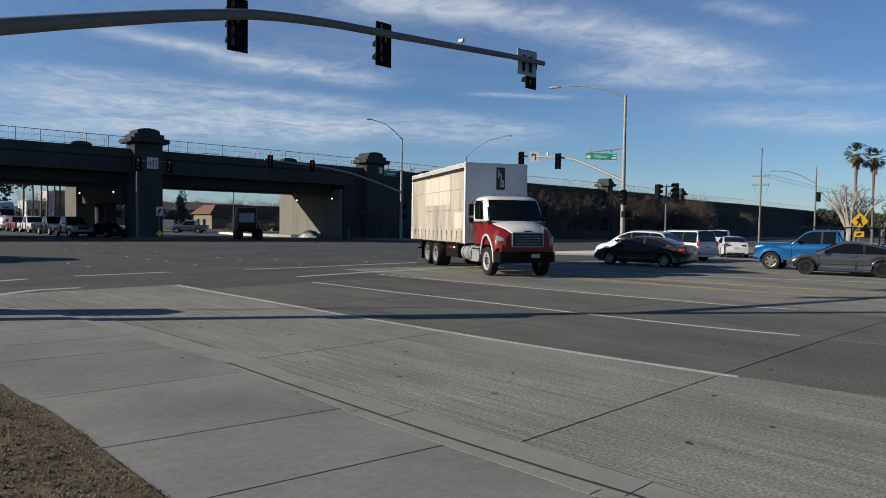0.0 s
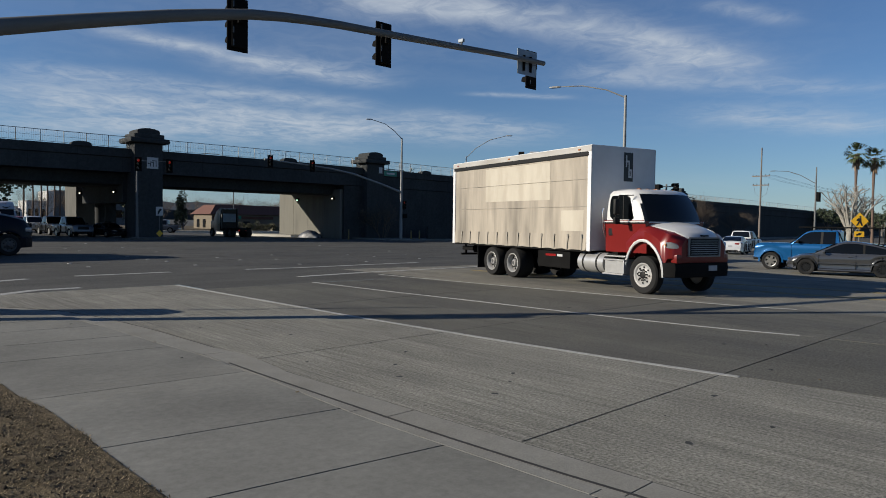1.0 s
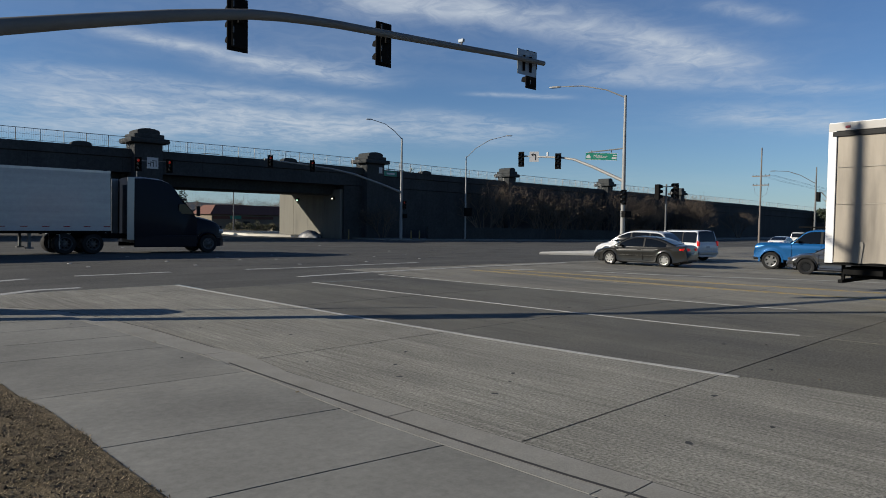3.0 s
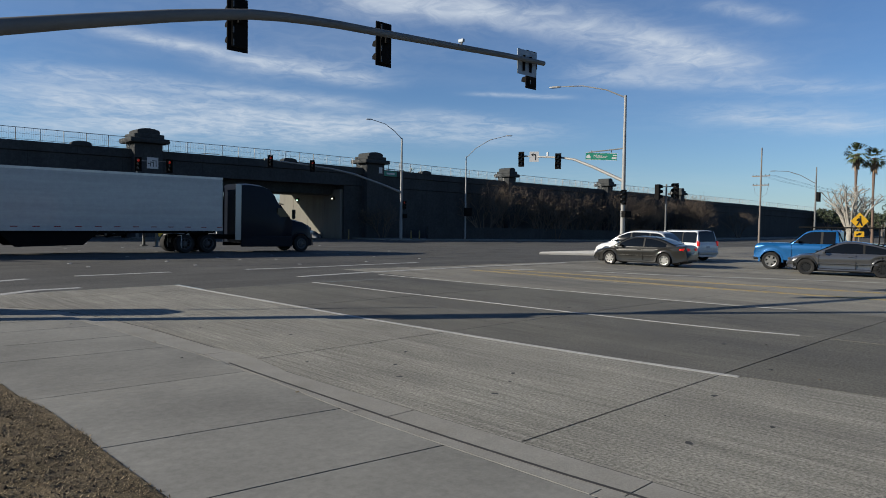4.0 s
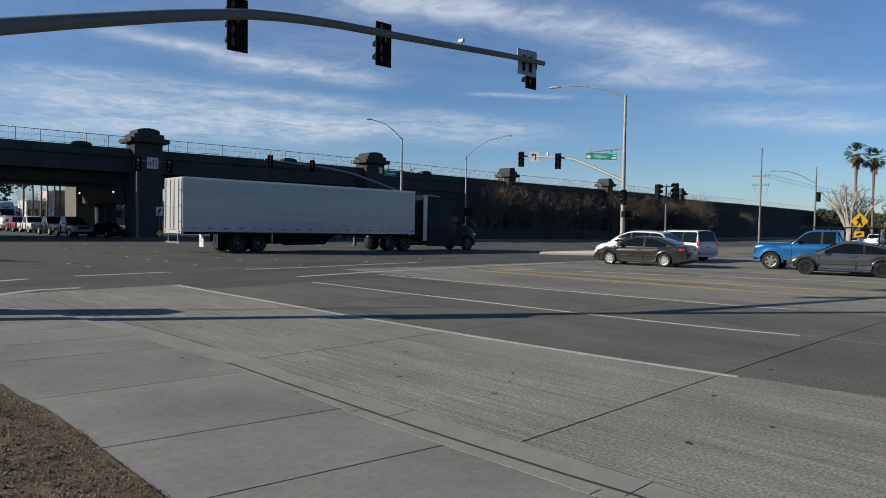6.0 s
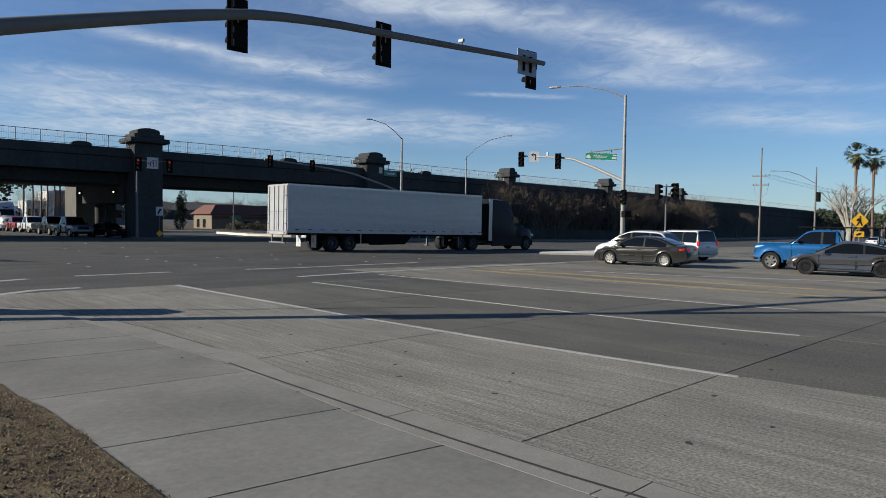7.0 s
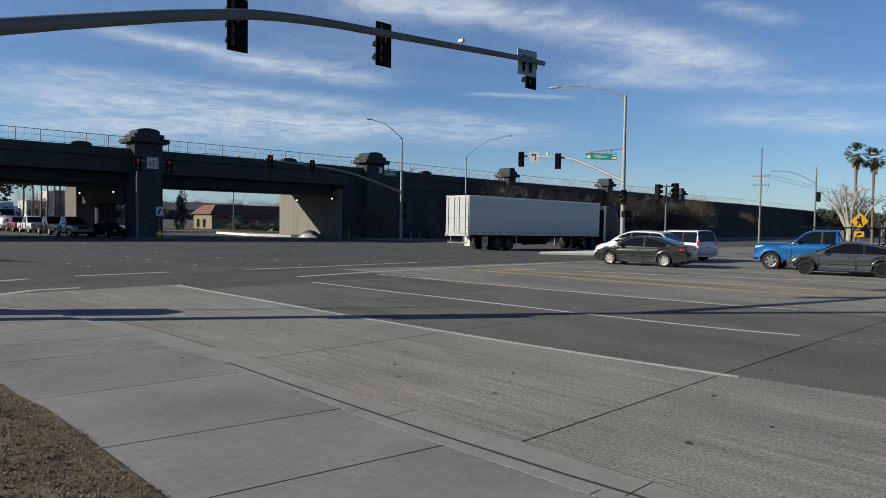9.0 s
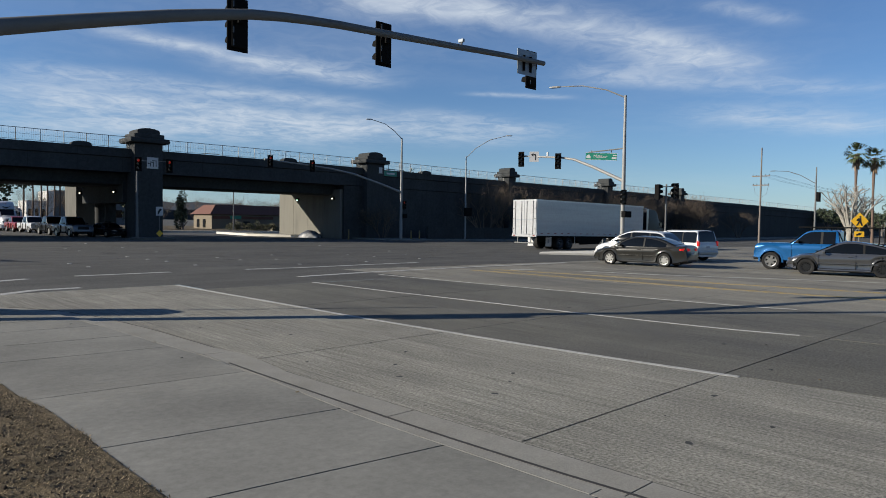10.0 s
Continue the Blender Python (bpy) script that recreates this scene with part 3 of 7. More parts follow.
def via_rows(xs, low, more=0.0):
    rows = []
    for x in xs:
        t = vtop(x)
        if low is None:      # span
            prof = [(VY + 3.2, 5.45), (VY + 2.5, 5.65), (VY + 2.2, 6.85), (VY + 0.05, 6.9), (VY + 0.05, t - 1.05), (VY - 0.12, t - 0.95), (VY - 0.12, t - 0.1),
                    (VY, t), (VY + 0.4, t), (VY + 0.4, 8.4), (VY + more + 16.6, 8.4), (VY + more + 16.6, t), (VY + more + 17, t), (VY + more + 17, 6.9), (VY + more + 16.2, 6.6), (VY + more + 15.4, 5.75)]
        else:
            prof = [(VY + 16.9, low), (VY + 0.2, low), (VY + 0.2, t - 2.7), (VY + 0.05, t - 2.6), (VY + 0.05, t - 1.05), (VY - 0.12, t - 0.95), (VY - 0.12, t - 0.1),
                    (VY, t), (VY + 0.4, t), (VY + 0.4, t - 1.1), (VY + 16.6, t - 1.1), (VY + 16.6, t), (VY + 16.9, t)]
        rows.append([(x, y, z) for y, z in prof])
    return rows


def build_viaduct():
    v = thing("viaduct", NEAR, "grey concrete railway viaduct over the avenue, its face in shade", "viaduct", kind="structure")
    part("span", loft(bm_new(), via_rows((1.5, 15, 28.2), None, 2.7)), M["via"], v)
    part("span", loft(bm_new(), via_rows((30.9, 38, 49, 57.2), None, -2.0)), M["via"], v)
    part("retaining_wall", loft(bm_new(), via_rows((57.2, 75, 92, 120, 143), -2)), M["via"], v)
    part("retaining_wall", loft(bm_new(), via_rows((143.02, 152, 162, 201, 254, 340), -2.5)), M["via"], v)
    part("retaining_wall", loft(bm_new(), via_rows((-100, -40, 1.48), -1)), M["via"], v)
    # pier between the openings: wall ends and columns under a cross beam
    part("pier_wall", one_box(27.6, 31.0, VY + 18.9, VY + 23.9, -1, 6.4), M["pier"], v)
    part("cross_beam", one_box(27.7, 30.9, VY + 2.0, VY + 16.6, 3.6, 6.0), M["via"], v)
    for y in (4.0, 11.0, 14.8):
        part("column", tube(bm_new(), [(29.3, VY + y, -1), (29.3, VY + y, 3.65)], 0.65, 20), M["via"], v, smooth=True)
    # panels take the sunlit copy of the concrete, the spans the shaded one
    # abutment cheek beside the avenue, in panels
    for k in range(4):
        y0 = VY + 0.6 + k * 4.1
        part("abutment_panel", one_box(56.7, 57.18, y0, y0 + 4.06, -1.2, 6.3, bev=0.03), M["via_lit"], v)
    # pilaster towers
    for x, w in ((29.5, 3.1), (61.9, 3.2), (92.6, 1.9), (124.4, 1.9), (156.6, 1.9)):
        b = vtop(x) - 9.5
        h = w / 2
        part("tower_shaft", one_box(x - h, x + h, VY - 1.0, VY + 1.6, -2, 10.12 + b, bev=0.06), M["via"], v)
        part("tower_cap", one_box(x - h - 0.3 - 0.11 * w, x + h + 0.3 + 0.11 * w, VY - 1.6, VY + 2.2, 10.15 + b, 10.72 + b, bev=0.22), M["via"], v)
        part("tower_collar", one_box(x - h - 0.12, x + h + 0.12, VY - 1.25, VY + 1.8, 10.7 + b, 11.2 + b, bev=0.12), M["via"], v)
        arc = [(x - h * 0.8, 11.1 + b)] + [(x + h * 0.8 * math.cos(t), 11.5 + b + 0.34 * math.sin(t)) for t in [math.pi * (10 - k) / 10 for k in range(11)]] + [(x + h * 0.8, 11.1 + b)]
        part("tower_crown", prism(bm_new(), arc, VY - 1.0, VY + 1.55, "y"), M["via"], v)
    for x in (22.8, 48.1, 72.6):
        arc = [(x + 1.0 * math.cos(t), vtop(x) - 0.1 + 0.5 * math.sin(t) ** 0.5) for t in [math.pi * k / 10 for k in range(11)]]
        part("barrier_knob", prism(bm_new(), arc, VY - 0.3, VY + 0.7, "y"), M["via"], v)
    # panel joints of the parapet and walls
    x = 4.0
    while x < 250:
        if not any(abs(x - q) < 2.2 for q in (29.5, 61.9, 92.6, 124.4, 156.6)):
            t = vtop(x)
            part("panel_joint", one_box(x - 0.03, x + 0.03, VY - 0.124, VY - 0.08, t - 0.93, t - 0.12), M["joint"], v)
            part("panel_joint", one_box(x - 0.03, x + 0.03, VY + 0.044, VY + 0.08, t - 2.55, t - 1.06), M["joint"], v)
            if x > 63:
                part("panel_joint", one_box(x - 0.03, x + 0.03, VY + 0.194, VY + 0.23, -1, t - 2.75), M["joint"], v)
        x += 4.6
    # lamps under the deck
    for x, y, z, m in ((56.6, VY + 11.5, 4.9, "lamp_green"), (56.6, VY + 2.2, 5.0, "lamp_on"), (27.5, VY + 16.8, 4.9, "lamp_on"), (27.5, VY + 4.2, 4.8, "lamp_on")):
        lp = thing("wall_lamp", Matrix.Translation(NEAR @ Vector((x, y, z))), "lit wall lamp under the viaduct deck", "lamp", "underpass lamps")
        part("housing", one_box(-0.05, 0.1, -0.3, 0.3, -0.14, 0.24, bev=0.03), M["dark"], lp)
        part("diffuser", one_box(-0.1, -0.04, -0.14, 0.14, -0.07, 0.07, bev=0.02), M[m], lp)


def build_railing():
    r = thing("railing", NEAR, "galvanised mesh safety railing along the viaduct parapet", "railing")
    post = None
    x = 8.0
    while x < 290:
        m = pose(x, VY + 0.2, vtop(x) - 0.02)
        if post is None:
            post = part("post", one_box(-0.035, 0.035, -0.035, 0.035, 0, 1.32), M["rail"], r)
            post.matrix_basis = m
        else:
            o = new("post", post.data)
            o.parent, o.matrix_basis = r, m
        x += 2.2
    for h, rad in ((1.3, 0.035), (0.7, 0.014), (0.12, 0.02)):
        pts = [(x, VY + 0.2, vtop(x) + h) for x in (8, 15, 49, 92, 143, 162, 201, 254, 290)]
        part("rail", tube(bm_new(), pts, rad, 6), M["rail"], r)
    bm = bm_new()
    x = 8.0
    while x < 200:
        z = vtop(x)
        box(bm, x - 0.006, x + 0.006, VY + 0.195, VY + 0.207, z + 0.1, z + 1.3)
        x += 0.2
    tagged(part("mesh_wires", bm, M["rail"], r), kind="stuff")


build_viaduct()
build_railing()


# ---- signals and street lamps ----
def signal_head(name_m, label, red=False, group="traffic signals", plate=True, pw=0.3, ph=0.62):
    """Three-lens head facing local -y; origin at its middle."""
    s = thing("traffic_signal", name_m, label, "traffic signal", group)
    if plate:
        part("backplate", one_box(-pw, pw, -0.02, 0.02, -ph, ph, bev=0.015), M["dark"], s)
    part("housing", one_box(-0.17, 0.17, 0.0, 0.09 if plate else 0.2, -0.52, 0.52, bev=0.03), M["dark"], s)
    for k, z in enumerate((0.34, 0.0, -0.34)):
        lit = red and k == 0
        part("lens", lathe(bm_new(), ((0.12, -0.03), (0.09, -0.055), (0.02, -0.06)), "y", 16, Matrix.Translation((0, 0, z))), M["red_on"] if lit else M["lens_off"], s)
        bm = bm_new()
        n = 12
        ro, ri = [], []
        for q in range(n + 1):
            t = math.radians(-30 + 240 * q / n)
            c, sn = math.cos(t), math.sin(t)
            d = -0.27 if 0 < q < n else -0.1
            ro.append([(0.165 * c, -0.02, z + 0.165 * sn), (0.165 * c, d, z + 0.165 * sn), (0.15 * c, d, z + 0.15 * sn), (0.15 * c, -0.02, z + 0.15 * sn)])
        part("visor", loft(bm, ro), M["dark"], s)
    return s


def arm_pole(name, base, label, h, arm_pts, arm_r, lum=None, pole_r=0.15, z0=0.0, metal="steel"):
    """A steel pole with a curved mast arm (points relative to the base) and a luminaire arm."""
    p = thing(name, pose(base[0], base[1], z0), label, "signal pole")
    part("shaft", tube(bm_new(), [(0, 0, 0), (0, 0, h * 0.5), (0, 0, h)], [pole_r, pole_r * 0.8, pole_r * 0.5], 14), M[metal], p, smooth=True)
    part("base_flange", one_box(-0.24, 0.24, -0.24, 0.24, 0, 0.05, bev=0.01), M[metal], p)
    if arm_pts:
        n = len(arm_pts)
        part("mast_arm", tube(bm_new(), arm_pts, [arm_r * (1 - 0.5 * i / (n - 1)) for i in range(n)], 14), M[metal], p, smooth=True)
    if lum:
        pts, head_dir = lum
        part("lamp_arm", tube(bm_new(), pts, [0.05, 0.045, 0.04, 0.035, 0.03][:len(pts)], 8), M[metal], p, smooth=True)
        e = Vector(pts[-1])
        d = Vector(head_dir).normalized()
        m = Matrix.Translation(e) @ d.to_track_quat("X", "Z").to_matrix().to_4x4()
        bm = loft(bm_new(), [[(x, -w, -t), (x, w, -t), (x, w * 0.8, t), (x, -w * 0.8, t)] for x, w, t in ((-0.1, 0.05, 0.04), (0.1, 0.14, 0.06), (0.55, 0.16, 0.05), (0.75, 0.1, 0.03))])
        lp = part("lamp_head", bm, M[metal], p)
        lp.matrix_basis = m
    return p


def plate_sign(name, m, w, h, label, face, back=True, category="road sign"):
    """A flat sign whose face looks to local -y; origin at its middle."""
    s = thing(name, m, label, category)
    part("panel", one_box(-w / 2, w / 2, -0.004, 0.004, -h / 2, h / 2), face, s)
    return s


# ---- vehicles (local: +x forward, +y to the left, origin on the ground) ----
def wheel(parent, x, y, r, w, rim, spokes=5, dish=0.0, name="wheel", hub=None):
    """A tyre with its rim; the outer side is the one away from the axis of the vehicle."""
    s = 1 if y > 0 else -1
    t = part(name, lathe(bm_new(), ((r * 0.6, -w * 0.44), (r * 0.66, -w / 2), (r * 0.93, -w / 2), (r, -w * 0.36), (r, w * 0.36), (r * 0.93, w / 2), (r * 0.66, w / 2), (r * 0.6, w * 0.44)), "y", 28, closed=True), M["tyre"], parent, smooth=True)
    t.matrix_basis = pose(x, y, r)
    o = s * w / 2
    if dish:
        bm = lathe(bm_new(), ((r * 0.62, o * 0.1), (r * 0.66, o * 0.95), (r * 0.6, o * 0.99), (r * 0.55, o * 0.9), (r * 0.5, o * (1 - dish)), (r * 0.27, o * (1 - dish * 0.85)), (r * 0.2, o * (1 - dish * 0.3)), (0.02, o * (1 - dish * 0.25))), "y", 28)
        part("rim", bm, rim, t, smooth=True)
        for k in range(8):
            a = 2 * math.pi * (k + 0.5) / 8
            c = Vector((r * 0.41 * math.cos(a), o * (1 - dish * 0.88), r * 0.41 * math.sin(a)))
            part("hand_hole", tube(bm_new(), [c, c + Vector((0, s * 0.008, 0))], r * (0.085 if dish > 0.5 else 0.055), 8), M["under"], t)
        if hub:
            bm = lathe(bm_new(), ((r * 0.2, o * 0.9), (r * 0.19, o * 1.0), (r * 0.1, o * 1.12), (0.01, o * 1.13)) if dish < 0.5 else ((r * 0.21, o * (1 - dish * 0.6)), (r * 0.19, o * 0.7), (r * 0.12, o * 0.86), (0.01, o * 0.88)), "y", 16)
            for k in range(10):
                a = 2 * math.pi * k / 10
                c = Vector((r * 0.27 * math.cos(a), o * (1 - dish * 0.8), r * 0.27 * math.sin(a)))
                tube(bm, [c, c + Vector((0, s * 0.05, 0))], 0.021, 6)
            part("hub", bm, hub, t)
    else:
        part("brake", lathe(bm_new(), ((r * 0.62, o * 0.5), (0.02, o * 0.52)), "y", 20), M["under"], t)
        bm = lathe(bm_new(), ((r * 0.6, o * 0.5), (r * 0.67, o * 0.96), (r * 0.66, o * 1.0), (r * 0.58, o * 0.94), (r * 0.56, o * 0.5)), "y", 28, closed=True)
        sp = 0.42 * math.pi * 0.62 / spokes
        for k in range(spokes):
            box(bm, 0.0, r * 0.6, min(o * 0.78, o * 0.95), max(o * 0.78, o * 0.95), -r * sp, r * sp, m=Matrix.Rotation(2 * math.pi * k / spokes + 0.3, 4, "Y"))
        tube(bm, [(0, o * 0.84, 0), (0, o * 0.98, 0)], r * 0.2, 14)
        part("rim", bm, rim, t)
    return t


def body_loft(L, W, top, sill, arches, n=64, floor=0.27, nose=0.2, tail=0.12, shoulder=0.8, waist=0.025):
    """A car's lower body with open wheel arches. top: table of (x, height); arches: (x, z, radius)."""
    rows = []
    for i in range(n + 1):
        u = 2 * i / n - 1
        u = 0.72 * u + 0.28 * math.sin(u * math.pi / 2)
        x = u * L / 2
        w = W / 2 * (1 - (nose if u > 0 else tail) * abs(u) ** 5)
        zt = lerp(top, x)
        zs = sill + (0.12 * max(0, abs(u) - 0.8) / 0.2)
        flare = 0.0
        for ax, az, ar in arches:
            d = abs(x - ax)
            if d < ar:
                zs = max(zs, az + math.sqrt(ar * ar - (x - ax) ** 2))
            flare = max(flare, 0.022 * max(0.0, 1 - (max(d - ar, 0) / 0.22) ** 2))
        zs = min(zs, zt - 0.16)
        zm = zs + (zt - zs) * 0.62
        half = [(w * 0.62, floor), (w * 0.8, min(max(floor, zs - 0.1), zt - 0.2)), (w - 0.04 + flare, zs), (w - 0.012 + flare, zs + 0.025), (w - waist + flare, zs + (zt - zs) * 0.3), (w - 0.008, zm), (w, zm + (zt - zm) * 0.22), (w - 0.022, zt - 0.1), (w - 0.06, zt - 0.03), (w * shoulder - 0.03, zt + 0.008), (w * 0.35, zt + 0.03)]
        rows.append([(x, y, z) for y, z in half] + [(x, -y, z) for y, z in reversed(half)])
    return loft(bm_new(), rows)


def cabin(v, W, roof, zb, col, screen, back, windows, tumble=0.2, inset=0.075, sharp_back=False, drop=0.085):
    """Painted upper body under the roof line roof(x), with separate panes set on it.
    screen and back: x ranges of the front and rear panes; windows: x ranges of the side panes."""
    x0, x1 = roof[0][0], roof[-1][0]
    H = max(z for _, z in roof)

    def zr(x):
        return min(H + 0.004, spline(roof, x))

    def side(x, z):
        u = (x - (x0 + x1) / 2) / ((x1 - x0) / 2)
        s = max(0.0, min(1.0, (z - zb) / (H - zb)))
        return W / 2 - inset - 0.05 * abs(u) ** 3 - tumble * s ** 1.35

    n, rows = 36, []
    xs = {round(x0 + (x1 - x0) * i / n, 4) for i in range(n + 1)} | {round(a + (b - a) * i / 8, 4) for a, b in (screen, back) for i in range(9)}
    for x in sorted(xs):
        z = max(zr(x), zb - 0.02)
        t = max(zb - 0.03, z - 0.07)
        m = (zb - 0.04 + t) / 2
        half = [(side(x, zb - 0.04), zb - 0.06), (side(x, m), m), (side(x, t), t), (side(x, t) - 0.025, t + (z - t) * 0.6), (side(x, t) - 0.09, z - 0.008), (side(x, t) * 0.5, z + 0.012), ]
        rows.append([(x, y, q) for y, q in half] + [(x, 0, z + 0.018)] + [(x, -y, q) for y, q in reversed(half)])
    part("roof", loft(bm_new(), rows), col, v, smooth=True)
    # front and rear panes
    for nm, (a, b) in (("windscreen", screen), ("rear_window", back)):
        rows = []
        for i in range(9):
            x = a + (b - a) * i / 8
            z = zr(x)
            t = max(zb - 0.03, z - 0.07)
            e = side(x, t) - 0.1
            o = 0.01
            f = o if nm == "windscreen" else -o
            rows.append([(x + f, y * e, z + (0.018 - 0.012 * abs(y) * 1.2) + o) for y in (-1, -0.6, -0.25, 0.25, 0.6, 1)])
        part(nm, loft(bm_new(), rows, close=False, caps=False), M["glass"], v, smooth=True)
    gaps = [(b, c) for (a, b), (c, d) in zip(windows, windows[1:])]
    for s in (1, -1):
        for a, b in gaps:
            zt, lo = min(zr((a + b) / 2) - drop, H - drop), zb + 0.025
            rows = [[(x, s * (side(x, lo + (zt - lo) * k / 3) + 0.005), lo + (zt - lo) * k / 3) for k in range(4)] for x in (a, b)]
            part("window_pillar", loft(bm_new(), rows, close=False, caps=False), M["trim"], v)
        for a, b in windows:
            top, bot = [], []
            for i in range(15):
                x = a + (b - a) * i / 14
                zt = min(zr(x) - drop, H - drop)
                lo = zb + 0.025
                if zt - lo > 0.025:
                    top.append((x, zt)), bot.append((x, lo))
            if len(top) < 3:
                continue
            rows = [[(x, s * (side(x, lo + (zt - lo) * k / 3) + 0.007), lo + (zt - lo) * k / 3) for k in range(4)] for (x, zt), (_, lo) in zip(top, bot)]
            part("side_window", loft(bm_new(), rows, close=False, caps=False), M["glass"], v, smooth=True)


def seams(v, W, xs, z0, z1):
    """Dark gaps round the doors."""
    for s in (1, -1):
        for x in xs:
            part("door_gap", one_box(x - 0.006, x + 0.006, s * W / 2 - 0.07, s * W / 2 - 0.004, z0, z1), M["under"], v)
        part("sill_gap", one_box(xs[-1], xs[0], s * W / 2 - 0.06, s * W / 2 - 0.006, z0 - 0.006, z0 + 0.006), M["under"], v)


def fittings(v, L, W, zl, zt, head="head", tail="tail", mirror=None, col=None, plate=True, doors=(), zh=0.85, lamp=0.075, tall=0.0):
    x1, x0 = L / 2, -L / 2
    for s in (1, -1):
        bm = loft(bm_new(), [[(x1 - d, s * (W / 2 - a), zl + b), (x1 - d, s * (W / 2 - a), zl - b), (x1 - d - 0.1, s * (W / 2 - a - 0.04), zl - b), (x1 - d - 0.1, s * (W / 2 - a - 0.04), zl + b)] for d, a, b in ((0.03, 0.62, lamp * 0.6), (0.07, 0.42, lamp), (0.2, 0.23, lamp), (0.4, 0.12, 0.02))])
        part("headlight", bm, M[head], v, smooth=True)
        if tall:
            bm = one_box(x0 - 0.02, x0 + 0.1, min(s * (W / 2 - 0.2), s * (W / 2 - 0.055)), max(s * (W / 2 - 0.2), s * (W / 2 - 0.055)), zt - tall, zt + tall, bev=0.03)
        else:
            bm = loft(bm_new(), [[(x0 + d, s * (W / 2 - a), zt + b), (x0 + d, s * (W / 2 - a), zt - b), (x0 + d + 0.1, s * (W / 2 - a - 0.05), zt - b), (x0 + d + 0.1, s * (W / 2 - a - 0.05), zt + b)] for d, a, b in ((-0.015, 0.55, 0.05), (0.0, 0.3, 0.07), (0.1, 0.12, 0.07), (0.26, 0.03, 0.03))])
        part("tail_light", bm, M[tail], v, smooth=True)
        if mirror:
            part("mirror", one_box(mirror[0] - 0.05, mirror[0] + 0.07, s * (W / 2 + 0.06) - 0.09, s * (W / 2 + 0.06) + 0.09, mirror[1] - 0.06, mirror[1] + 0.06, bev=0.04), col or M["trim"], v, smooth=True)
        for dx in doors:
            part("door_handle", one_box(dx - 0.09, dx + 0.09, s * W / 2 - 0.03, s * W / 2 + 0.02, zh - 0.014, zh + 0.014, bev=0.01), col or M["chrome"], v)
    if plate:
        part("number_plate", one_box(x0 - 0.012, x0 + 0.05, -0.15, 0.15, zt - 0.26, zt - 0.12, bev=0.01), M["plate"], v)


def sedan(m, label, col, rim, L=4.8, W=1.82, H=1.45, tail="tail", head="head", spokes=7, coupe=False, name="car", group="waiting cars"):
    v = thing(name, m, label, "car", group)
    r = 0.335
    ax = (L / 2 - (0.8 if coupe else 0.95), -L / 2 + 1.05)
    belt = 0.95
    k = L / 4.8
    if coupe:
        top = ((-L / 2, 0.7), (-L / 2 + 0.06, belt + 0.02), (-L / 2 + 0.2, belt + 0.075), (-1.6, belt + 0.05), (-0.9, belt), (0.75, belt - 0.04), (1.2, belt - 0.05), (1.75, 0.84), (L / 2 - 0.25, 0.72), (L / 2 - 0.06, 0.6), (L / 2, 0.42))
        roof = ((-2.1, belt + 0.03), (-1.75, 1.09), (-1.25, 1.27), (-0.75, 1.38), (-0.25, H), (0.1, H - 0.01), (0.45, 1.32), (0.85, 1.13), (1.3, 0.9))
        wins, screen, back = ((-1.55, -0.62), (-0.54, 1.0)), (0.42, 1.2), (-1.85, -0.85)
    else:
        top = ((-L / 2, 0.72), (-L / 2 + 0.05, belt + 0.03), (-L / 2 + 0.14, belt + 0.085), (-L / 2 + 0.7, belt + 0.07), (-0.9, belt), (0.75, belt - 0.03), (1.3, belt - 0.05), (1.85, 0.83), (L / 2 - 0.22, 0.73), (L / 2 - 0.06, 0.64), (L / 2, 0.46))
        roof = ((-2.0 * k, belt + 0.04), (-1.62 * k, 1.13), (-1.15, 1.31), (-0.7, 1.41), (-0.2, H), (0.2, H - 0.012), (0.55, 1.35), (0.95, 1.16), (1.42, 0.9))
        wins, screen, back = ((-1.42, -0.36), (-0.28, 1.08)), (0.5, 1.3), (-1.78 * k, -0.8)
    part("body", body_loft(L, W, top, 0.21, [(a, r, r + 0.045) for a in ax], nose=0.24, tail=0.14, waist=0.075 if coupe else 0.035), col, v, smooth=True)
    seams(v, W, (1.05, -0.3, -1.2), 0.3, belt - 0.08)
    cabin(v, W, roof, belt - 0.02, col, screen, back, wins)
    for a in ax:
        for s in (1, -1):
            wheel(v, a, s * (W / 2 - 0.125), r, 0.215, rim, spokes)
    fittings(v, L, W, 0.66, 0.86, tail=tail, head=head, mirror=(0.85, belt + 0.05), col=col, doors=(-0.1, -1.0), zh=0.81, lamp=0.035 if coupe else 0.06)
    part("front_grille", one_box(L / 2 - 0.1, L / 2 + 0.004, -0.45, 0.45, 0.34, 0.5, bev=0.02), M["trim"], v)
    part("rear_valance", one_box(-L / 2 - 0.004, -L / 2 + 0.2, -0.6, 0.6, 0.26, 0.38, bev=0.03), M["trim"], v)
    part("underbody", one_box(-L / 2 + 0.3, L / 2 - 0.3, -W / 2 + 0.12, W / 2 - 0.12, 0.17, 0.62), M["under"], v)
    for s in (1, -1):
        part("sill_trim", one_box(-1.0, 1.0, s * W / 2 - 0.06, s * W / 2 - 0.022, 0.19, 0.26, bev=0.01), M["trim"], v)
        part("side_moulding", one_box(-1.1, 1.05, s * W / 2 - 0.03, s * W / 2 - 0.004, 0.5, 0.545, bev=0.008), col, v)
    return v


